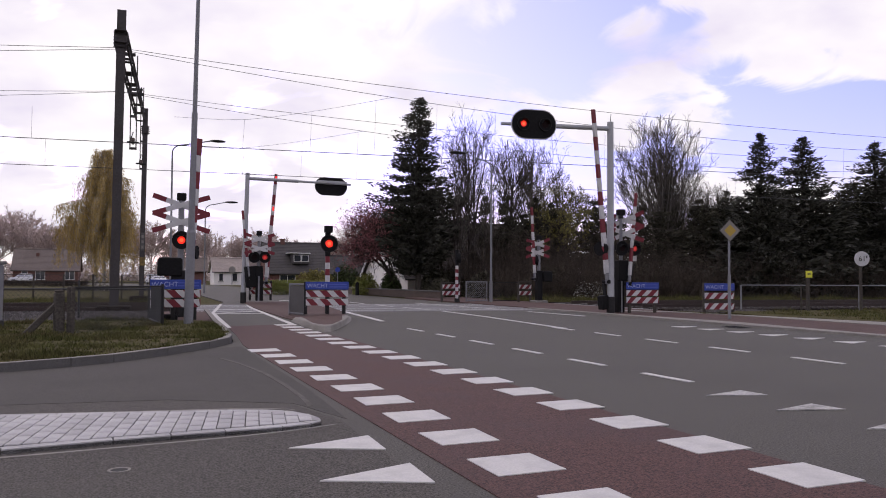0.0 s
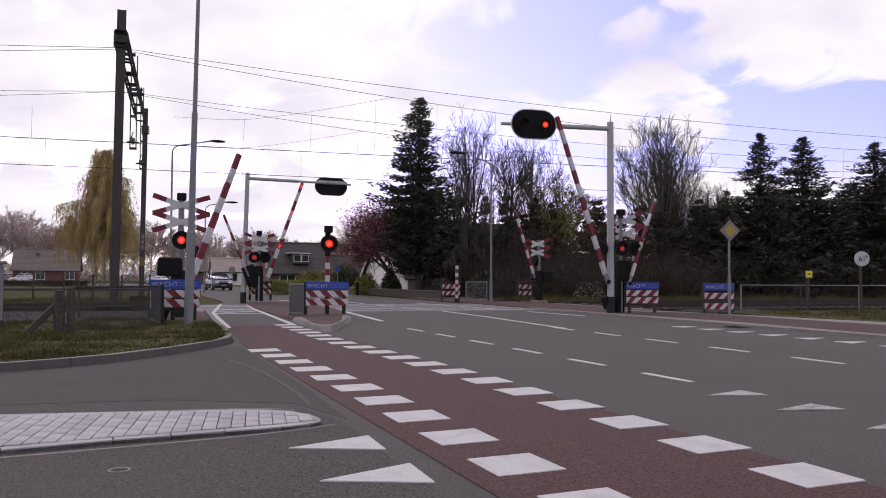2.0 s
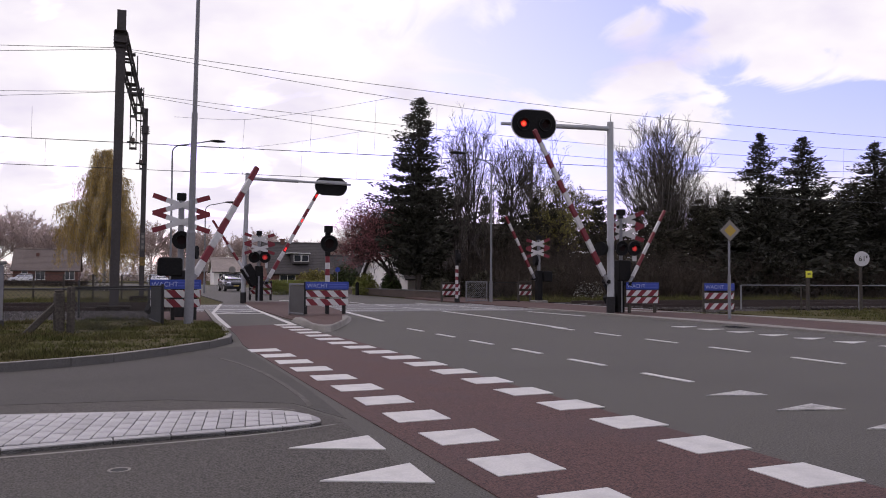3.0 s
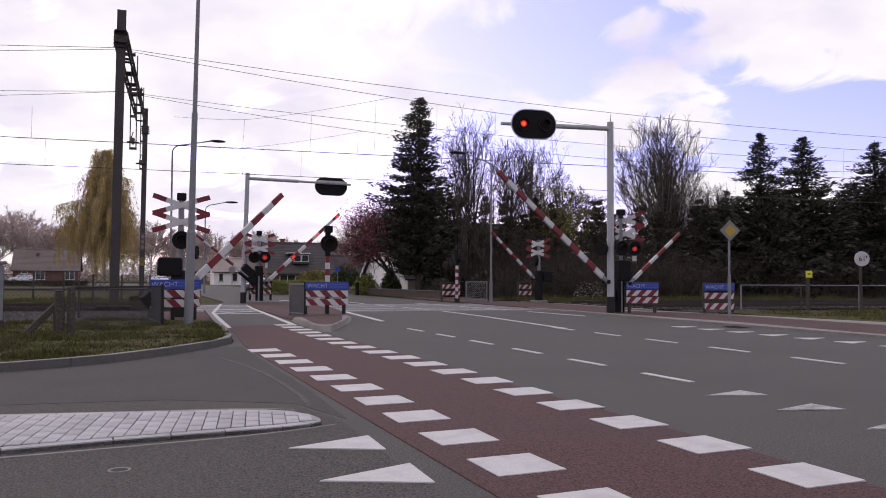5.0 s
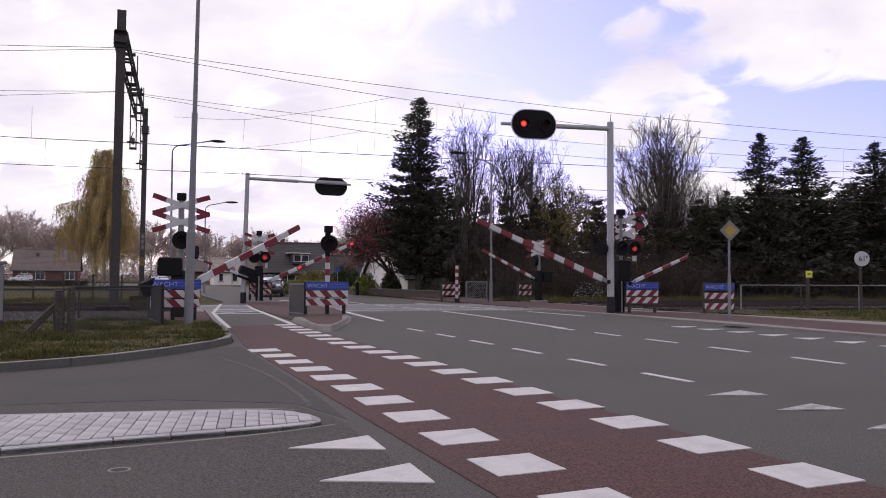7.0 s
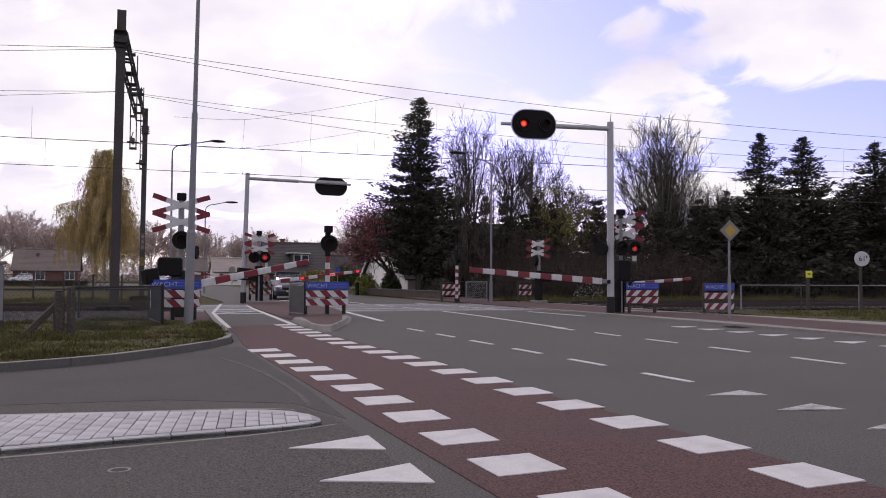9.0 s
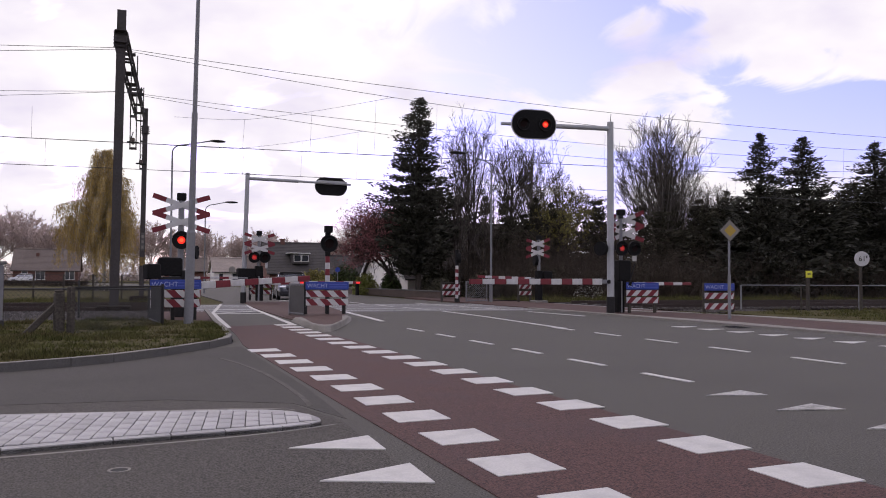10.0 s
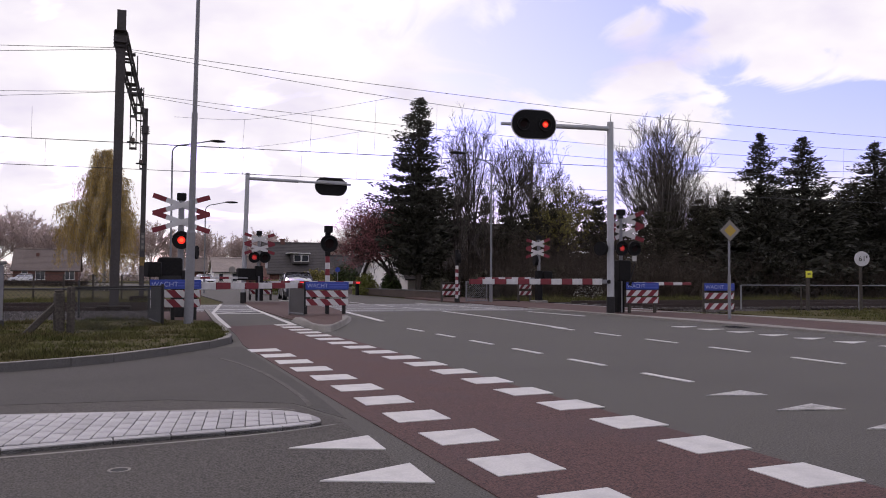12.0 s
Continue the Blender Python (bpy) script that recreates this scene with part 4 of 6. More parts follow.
    part("mast_plate", box(bmn(), 0.18, 0.02, 0.9, pose(x1, y1 - 0.24, 3.0), 0.005), M_KERB_DARK, root, "narrow pale plate on the mast")
    for k in range(3):
        part("plate_mark", box(bmn(), 0.1, 0.006, 0.14, pose(x1, y1 - 0.254, 2.72 + 0.27 * k), 0.002), M_KERB, root, "pale painted mark")
    part("ochre_band", box(bmn(), 0.27, 0.3, 0.42, pose(x1, 42.5, 2.0), 0.005), M_OCHRE, root, "dull ochre painted band")

    def wire(name, pts, r, group="overhead wires", label="thin dark overhead wire"):
        bm = bmn()
        for a, b in zip(pts, pts[1:]):
            rod(bm, a, b, r, n=5)
        return tagged(part(name, bm, M_WIRE, smooth=False), label, "wire", group, "structure")

    def run(y0, z_of, xs):
        return [(x, track_y(y0, x), z_of(x)) for x in xs]

    # each wire hangs from the portal at x = -0.5 and sags towards the next one
    xs = [-60.5 + 3 * i for i in range(48)]

    def hung(top, fall, curve, fall_left):
        def f(x):
            d = x + 0.5
            return top - fall * d + curve * d * d if d > 0 else top + fall_left * d + curve * d * d
        return f

    for y0, z0, dz, feeder, carrier, bridle, first in (
            (31.0, 6.18, 0.0, (9.654, 0.0781, 0.0011, 0.069), (9.637, 0.1238, 0.00188, 0.107), (9.8, 3.6, 7.25), 4.05),
            (36.0, 5.85, -0.005, (9.137, 0.0719, 0.00103, 0.071), (9.155, 0.1266, 0.00207, 0.116), (10.0, 4.2, 6.95), 4.7)):
        contact = lambda x: z0 + dz * max(x, 0)
        carry = hung(*carrier)
        wire("contact_wire", run(y0, contact, xs), 0.014)
        wire("feeder_wire", run(y0 - 0.15, hung(*feeder), xs), 0.010)
        wire("carrier_wire", run(y0, carry, xs), 0.010)
        xb, xl, zl = bridle

        def stitch(x):
            u = (x - xl) / (xb - xl)
            return zl + (carry(xb) - zl) * max(u, 0) ** 1.25
        wire("bridle_wire", run(y0 + 0.02, stitch, [1.5 + 0.9 * i for i in range(10)] + [xb]), 0.006)
        hang = bmn()
        for i in range(26):
            x = first + i * 2.55
            top = stitch(x) if x < xb else carry(x)
            if top > contact(x) + 0.1:
                rod(hang, (x - 0.06, track_y(y0, x), contact(x)), (x, track_y(y0, x), top), 0.0045, n=4)
        for x in (-3.3, -5.9, -8.5, -11.1):
            rod(hang, (x, track_y(y0, x), contact(x)), (x, track_y(y0, x), min(carry(x) - 0.9, contact(x) + 1.15)), 0.0045, n=4)
        tagged(part("droppers", hang, M_WIRE, smooth=False), "thin vertical hangers between the overhead wires", "wire", "overhead wires", "stuff")


# ---- street lamps ----
def street_lamp(m, h, reach, label, r=0.07, rise=0.35, head=0.9, bend=0.6):
    root = thing("street_lamp", m, label, "street lamp", "street lamps")
    part("pole", rod(bmn(), (0, 0, 0), (0, 0, h), r, r * 0.7, 12), M_GALV, root)
    part("pole_base", rod(bmn(), (0, 0, 0), (0, 0, 1.1), r * 1.35, n=12), M_GALV, root)
    if reach:
        s = 1 if reach > 0 else -1
        bm, prev = bmn(), Vector((0, 0, h))
        pts = [Vector((s * bend * (1 - math.cos(a)), 0, h + bend * 0.8 * math.sin(a))) for a in [math.pi / 2 * k / 5 for k in range(1, 6)]]
        pts.append(Vector((reach - s * head, 0, h + bend * 0.8 + rise)))
        for p in pts:
            rod(bm, prev, p, r * 0.55, n=8)
            prev = p
        part("bracket_arm", bm, M_GALV, root)
        hb = bmn()
        bmesh.ops.create_uvsphere(hb, u_segments=14, v_segments=8, radius=0.5, matrix=Matrix.Translation(prev + Vector((s * head / 2, 0, 0.02))) @ Matrix.Diagonal((head * 1.1, 0.32, 0.17, 1)))
        part("lamp_head", hb, M_DARK, root, "dark flat lamp head")
    return root


def build_lamps():
    near = thing("street_lamp", pose(1.41, 20.43, 0.07, 0, 0.75, 0), "tall tapered galvanised lamp pole in the grass corner", "street lamp", "street lamps")
    part("pole_base", rod(bmn(), (0, 0, 0), (0, 0, 2.3), 0.115, 0.105, 16), M_GALV, near)
    part("pole_collar", rod(bmn(), (0, 0, 2.28), (0, 0, 2.36), 0.112, 0.085, 16), M_GALV, near)
    part("pole", rod(bmn(), (0, 0, 2.3), (0, 0, 5.3), 0.082, 0.07, 16), M_GALV, near)
    part("pole_top", rod(bmn(), (0, 0, 5.28), (0, 0, 10.0), 0.058, 0.04, 14), M_GALV, near)
    street_lamp(pose(2.36, 50, 0), 8.78, 3.1, "slim galvanised street lamp with a curved arm")
    street_lamp(pose(5.31, 61.2, 0), 6.2, 2.35, "slim street lamp at the grass tip beyond the tracks", r=0.06, rise=0.2)
    street_lamp(pose(17.16, 36.1, 0), 6.8, -2.3, "slim street lamp with arm bent over the road", r=0.06, rise=0.25)


# ---- road signs ----
def build_signs():
    p = thing("priority_sign", pose(17.04, 18.93, 0.05), "white-edged yellow diamond sign on a grey pole", "traffic sign")
    part("pole", rod(bmn(), (0, 0, 0), (0, 0, 1.35), 0.05, n=12), M_GALV, p)
    part("pole_top", rod(bmn(), (0, 0, 1.33), (0, 0, 2.95), 0.036, n=12), M_GALV, p)
    def diamond(s):
        return [(0, -s), (s, 0), (0, s), (-s, 0)]
    q = pose(0, -0.04, 2.7, 0, 0, -14)
    # sign's shaded side painted in: white plate in kerb grey, yellow dulled
    b = part("sign_plate", plate(bmn(), diamond(0.325), 0.015, q), M_KERB, p, "white diamond plate, its shade painted in as grey")
    part("sign_edge", plate(bmn(), diamond(0.34), 0.008, pose(0, -0.034, 2.7, 0, 0, -14)), M_INK, b)
    part("yellow_diamond", plate(bmn(), diamond(0.19), 0.004, pose(0, -0.056, 2.7, 0, 0, -14)), M_YELLOW, b, "yellow centre diamond")
    y = thing("yellow_marker", pose(24.44, 22.88, 0.03), "small yellow marker plate on a wooden post", "marker sign")
    part("post", box(bmn(), 0.12, 0.1, 1.35, pose(0, 0, 0.67), 0.01), M_WOOD, y)
    part("marker_plate", box(bmn(), 0.26, 0.02, 0.26, pose(0, -0.06, 1.44, 0, 0, -20), 0.004), M_LIME, y)
    part("marker_text", box(bmn(), 0.12, 0.004, 0.05, pose(-0.005, -0.074, 1.45, 0, 0, -20)), M_INK, y)
    k = thing("kilometre_sign", pose(25.68, 21.56, 0.03), "round white distance sign with black figures", "railway sign")
    part("post", rod(bmn(), (0, 0, 0), (0, 0, 1.8), 0.055, n=10), M_WOOD, k)
    d = part("sign_disc", plate(bmn(), circle(0.28, 28), 0.02, pose(0, -0.06, 2.03, 0, 0, -25)), M_WHITE, k, "round white disc")
    lettering("61", 0.27, M_INK, d, pose(-0.16, -0.017, 1.94, 0, 0, -25) @ pose(0, -0.07, 0))
    part("figure_bar", box(bmn(), 0.05, 0.004, 0.1, pose(0.15, -0.15, 2.1, 0, 0, -25)), M_INK, d)
    s = thing("round_sign", pose(14.2, 118.5, 0.0), "round white sign before the far cottage", "traffic sign")
    part("sign_disc", plate(bmn(), circle(0.5, 20), 0.03, pose(0, 0, 2.2)), M_KERB, s)
    part("post", rod(bmn(), (0, 0.02, 0), (0, 0.02, 1.8), 0.05, n=8), M_GALV, s)
    bl = thing("blue_sign", pose(13.2, 52, 0.0), "small round blue sign on a post in the verge", "traffic sign")
    part("post", rod(bmn(), (0, 0.02, 0), (0, 0.02, 1.7), 0.035, n=8), M_GALV, bl)
    part("sign_disc", plate(bmn(), circle(0.17, 20), 0.02, pose(0, 0, 1.75)), M_BLUE, bl)


# ---- fences ----
def build_fences():
    f = thing("mesh_fence", pose(-1.06, 17.5, 0.07, 0, 0, 53.0), "dark wire mesh fence with a top rail on the grass corner", "fence", "mesh fences")
    wire_panel(f, 3.05, 0.0, 0.95, rim=0.035, pitch=0.075, rimmed=False, wire=0.0036)
    part("top_rail", box(bmn(), 3.05, 0.04, 0.04, pose(1.52, 0, 0.96), 0.008), M_DARK, f)
    part("end_post", box(bmn(), 0.06, 0.06, 1.02, pose(3.05, 0, 0.5), 0.008), M_DARK, f)
    part("gate_post", box(bmn(), 0.12, 0.12, 1.06, pose(0.0, 0, 0.45), 0.015), M_WOOD, f)
    w = thing("wooden_post", pose(-1.27, 17.55, 0.0, 1, -1, 12), "thick weathered wooden post with a slanting brace", "fence post")
    part("post", box(bmn(), 0.19, 0.19, 1.0, pose(0, 0, 0.44), 0.03), M_WOOD, w)
    part("cap", box(bmn(), 0.16, 0.16, 0.06, pose(0, 0, 0.96), 0.025), M_WOOD, w)
    part("brace", box(bmn(), 0.12, 0.12, 1.0, pose(-0.36, 0.02, 0.36, 0, 44, 0), 0.015), M_WOOD, w)
    g = thing("mesh_screen", pose(0.80, 20.0, 0.07, 0, 0, 96), "dull grey wire mesh panel running back to the signal", "fence panel")
    wire_panel(g, 2.65, 0, 0.93, rim=0.04, pitch=0.07, material=M_MESH, wire=0.008)
    r = thing("tube_fence", pose(-8.5, 24.3, 0.05, 0, 0, -5.7), "thin grey tube fence along the railway", "fence")
    part("top_rail", rod(bmn(), (0, 0, 0.86), (9.2, 0, 0.86), 0.025, n=8), M_MESH, r)
    for x in (0.4, 2.7, 5.0, 7.3, 9.2):
        part("post", rod(bmn(), (x, 0, 0), (x, 0, 1.1 if x == 7.3 else 0.88), 0.028, n=8), M_MESH, r)
    cab = thing("equipment_cabinet", pose(-3.05, 20.0, 0.05, 0, 0, -6), "tall grey railway equipment cabinet with a sloping lid", "cabinet")
    part("body", box(bmn(), 0.8, 0.6, 1.35, pose(0, 0, 0.78), 0.02), M_GALV, cab)
    part("plinth", box(bmn(), 0.84, 0.64, 0.22, pose(0, 0, 0.1), 0.01), M_DARK, cab)
    part("lid", box(bmn(), 0.9, 0.7, 0.07, pose(0, 0, 1.49, 4, 0, 0), 0.015), M_KERB_DARK, cab)
    fr = thing("mesh_fence", pose(22.5, 24.35, 0.03, 0, 0, -12.5), "low wire fence with a pale top rail along the track", "fence", "mesh fences")
    wire_panel(fr, 12.4, 0.0, 0.98, rim=0.04, pitch=0.2, rimmed=False, wire=0.0022)
    part("top_rail", rod(bmn(), (0, 0, 1.0), (12.5, 0, 1.0), 0.02, n=8), M_GALV, fr)
    for x in (0.0, 2.6, 5.2, 7.8, 10.4):
        part("post", rod(bmn(), (x, 0, 0), (x, 0, 1.0), 0.035, n=8), M_GALV if x != 2.6 else M_WOOD, fr)
    gate = thing("tube_gate", pose(16.1, 36.9, 0.03, 0, 0, -10), "pale tubular frame with dark mesh by the path", "fence panel")
    wire_panel(gate, 1.15, 0.0, 1.02, rim=0.05, pitch=0.1, material=M_GALV)
    gf = thing("mesh_fence", pose(17.3, 36.7, 0.03, 0, 0, -10), "dark wire fence between the gate and the drive", "fence", "mesh fences")
    wire_panel(gf, 1.6, 0.0, 1.0, rim=0.04, pitch=0.14, material=M_DARK)
    far = thing("wire_fence", pose(-9, 47, 0, 0, 0, -3), "dark post and wire fence across the field", "fence")
    for k in range(9):
        part("post", box(bmn(), 0.09, 0.09, 1.35, pose(k * 1.45, 0, 0.67), 0.01), M_WOOD, far)
    wire_panel(far, 11.6, 0.0, 1.3, rim=0.04, pitch=0.24, material=M_DARK, rimmed=False, wire=0.007)
    for z in (0.45, 0.9, 1.3):
        part("wire", rod(bmn(), (0, 0, z), (11.6, 0, z), 0.014, n=5), M_DARK, far)


def build_street_bits():
    g = thing("storm_drain", pose(14.85, 16.25, 0.0, 0, 0, 4), "dark iron storm drain at the road edge", "drain")
    part("frame", box(bmn(), 0.42, 0.62, 0.02, pose(0, 0, 0.004), 0.004), M_DARK, g)
    for k in range(5):
        part("bar", box(bmn(), 0.36, 0.04, 0.012, pose(0, -0.2 + 0.1 * k, 0.018), 0.003), M_BLACK, g)
    b = thing("bollard", pose(14.75, 52.6, 0), "short black bollard before the garden wall", "bollard")
    part("post", rod(bmn(), (0, 0, 0), (0, 0, 0.85), 0.14, 0.12, 12), M_BLACK, b)
    part("cap", rod(bmn(), (0, 0, 0.85), (0, 0, 0.93), 0.12, 0.04, 12), M_BLACK, b)


build_overhead()
build_street_bits()
build_lamps()
build_signs()
build_fences()


# ---- trees ----
M_BARK = mat("bark", (0.055, 0.046, 0.04), spec=0.12, rough=0.95, var=0.35, fine=14, coarse=1.5, bump=0.5)
M_BARK_PALE = mat("pale_bark", (0.16, 0.145, 0.125), spec=0.12, rough=0.95, var=0.3, fine=14, coarse=1.5, bump=0.5)
M_TWIG = mat("grey_twigs", (0.10, 0.088, 0.078), spec=0.12, rough=0.95, var=0.3, fine=10, coarse=1.5, bump=0, island=0.2)
M_BIRCH = mat("birch_bark", (0.32, 0.3, 0.27), 0.85, var=0.3, fine=6, coarse=2.5, bump=0.3, tint=(0.06, 0.05, 0.045))
M_NEEDLE = mat("spruce_needles", (0.062, 0.061, 0.05), spec=0.06, rough=0.75, var=0.3, fine=2, coarse=0.4, bump=0, island=0.4, tint=(0.03, 0.032, 0.018))
M_IVY = mat("ivy_leaves", (0.062, 0.058, 0.042), spec=0.05, rough=0.7, var=0.3, fine=2, coarse=0.5, bump=0, island=0.45)
M_CATKIN = mat("willow_leaves", (0.40, 0.285, 0.10), spec=0.12, rough=0.8, var=0.25, fine=2, coarse=0.5, bump=0, island=0.35, tint=(0.3, 0.21, 0.08))
M_PURPLE = mat("purple_leaves", (0.24, 0.095, 0.10), spec=0.12, rough=0.75, var=0.3, fine=2, coarse=0.6, bump=0, island=0.4)
M_LIMELEAF = mat("spring_leaves", (0.2, 0.175, 0.055), spec=0.12, rough=0.75, var=0.3, fine=2, coarse=0.5, bump=0, island=0.4)
M_HEDGE = mat("hedge_leaves", (0.19, 0.21, 0.06), spec=0.12, rough=0.75, var=0.25, fine=2, coarse=0.7, bump=0, island=0.25, tint=(0.21, 0.155, 0.07))
M_BOX = mat("dark_hedge_leaves", (0.045, 0.06, 0.022), spec=0.12, rough=0.7, var=0.3, fine=2, coarse=0.7, bump=0, island=0.4)
M_BRUSH = mat("brushwood", (0.07, 0.056, 0.045), spec=0.12, rough=0.95, var=0.35, fine=3, coarse=0.5, bump=0, island=0.35)
# far wood much paler than bark: the haze of distance is in the colour
M_HAZED_WOOD = mat("hazed_twigs", (0.50, 0.41, 0.375), spec=0.12, rough=0.95, var=0.3, fine=2, coarse=0.2, bump=0, island=0.3)

M_BLOSSOM = mat("pale_blossom", (0.25, 0.24, 0.22), spec=0.1, var=0.3, fine=3, coarse=1.5, bump=0, tint=(0.08, 0.08, 0.04))


def tube(V, F, a, b, r0, r1, n):
    d = b - a
    if d.length < 1e-5:
        return
    u = d.orthogonal().normalized()
    w = d.normalized().cross(u)
    base = len(V)
    for p, r in ((a, r0), (b, r1)):
        for i in range(n):
            t = 2 * math.pi * i / n
            V.append(tuple(p + u * (math.cos(t) * r) + w * (math.sin(t) * r)))
    for i in range(n):
        j = (i + 1) % n
        F.append((base + i, base + j, base + n + j, base + n + i))


def leaf(V, F, p, size, rng, stretch=1.0, down=0.0, along=None, width=0.5):
    a = Vector((rng.gauss(0, 1), rng.gauss(0, 1), rng.gauss(0, 1) - down))
    a = (a.normalized() * 0.75 + along).normalized() if along else a.normalized()
    b = a.orthogonal().normalized()
    b.rotate(Matrix.Rotation(rng.uniform(0, 6.28), 3, a))
    base = len(V)
    s = size * rng.uniform(0.6, 1.3)
    a = a * s * stretch
    b = b * s * width
    V.extend([tuple(p - a * 0.5), tuple(p + b), tuple(p + a * 0.5), tuple(p - b)])
    F.append((base, base + 1, base + 2, base + 3))


def grow(W, T, tips, p, d, length, r, level, rng, o):
    """A branch in wandering lengths; W takes the thick wood, T the twigs."""
    segs = 4 if level < 2 else 3
    for s in range(segs):
        d = (d + Vector((rng.gauss(0, 1), rng.gauss(0, 1), rng.gauss(0, 1))) * o["wander"] + Vector((0, 0, o["up"])) * (0.6 if level else 0.2)).normalized()
        q = p + d * (length / segs)
        r1 = r * (0.80 if level else 0.84)
        V, F = (W if level < 2 else T)
        lim = o["min_twig"]
        tube(V, F, p, q, max(r, lim), max(r1, lim * 0.8), 7 if level == 0 else 5 if level == 1 else 3)
        p, r = q, r1
        if level < o["levels"] and (s > 0 or level > 0 or o.get("low")):
            for _ in range(o["kids"][level]):
                if rng.random() < o.get("chance", 0.9):
                    side = d.orthogonal().normalized()
                    side.rotate(Matrix.Rotation(rng.uniform(0, 6.28), 3, d))
                    ang = radians(rng.uniform(*o["angle"]))
                    nd = (d * math.cos(ang) + side * math.sin(ang)).normalized()
                    grow(W, T, tips, p, nd, length * rng.uniform(*o["shrink"]), r * o["thin"], level + 1, rng, o)
    tips.append(p)


def bare_tree(name, m, h, label, seed, group="", wood=M_BARK, twig=M_BARK, levels=4, kids=(3, 2, 2, 2), angle=(22, 48), up=0.12, wander=0.075, shrink=(0.5, 0.72), thin=0.62, trunk=0.38, r=None, leaves=None, leaf_size=0.12, leaf_n=0, stems=1, min_twig=0.0105, leaf_low=0.0):
    rng = random.Random(seed)
    W, T, tips = ([], []), ([], []), []
    o = dict(levels=levels, kids=kids, angle=angle, up=up, wander=wander, shrink=shrink, thin=thin, min_twig=min_twig)
    r = r or h * 0.014
    for s in range(stems):
        lean = Vector((rng.gauss(0, 0.17), rng.gauss(0, 0.17), 1)).normalized() if stems > 1 else Vector((rng.gauss(0, 0.03), rng.gauss(0, 0.03), 1)).normalized()
        grow(W, T, tips, Vector((rng.gauss(0, 0.25) * (stems > 1), rng.gauss(0, 0.25) * (stems > 1), -0.1)), lean, h * trunk, r * (1 if stems == 1 else 0.7), 0, rng, o)
    # bring the whole tree to its height
    top = max(v[2] for v in T[0]) if T[0] else h
    k = h / top
    for V in (W[0], T[0]):
        V[:] = [(x * k, y * k, z * k) for x, y, z in V]
    root = thing(name, m, label, "tree", group)
    raw_part("trunk", *W, wood, root, smooth=True)
    raw_part("branchwork", *T, twig, root)
    if leaves:
        L = ([], [])
        for _ in range(leaf_n):
            p = rng.choice(tips) * k + Vector((rng.gauss(0, 0.22), rng.gauss(0, 0.22), rng.gauss(0, 0.22)))
            if p.z > leaf_low:
                leaf(*L, p, leaf_size, rng)
        raw_part("crown", *L, leaves, root)
    return root


def curve_tube(store, p0, p1, p2, r0, r1, steps, sides):
    """A tapering bar along a bowed line; gives back its points."""
    pts = [p0 * ((1 - u) ** 2) + p1 * (2 * u * (1 - u)) + p2 * (u * u) for u in [k / steps for k in range(steps + 1)]]
    for k in range(steps):
        tube(*store, pts[k], pts[k + 1], r0 + (r1 - r0) * k / steps, r0 + (r1 - r0) * (k + 1) / steps, sides)
    return pts


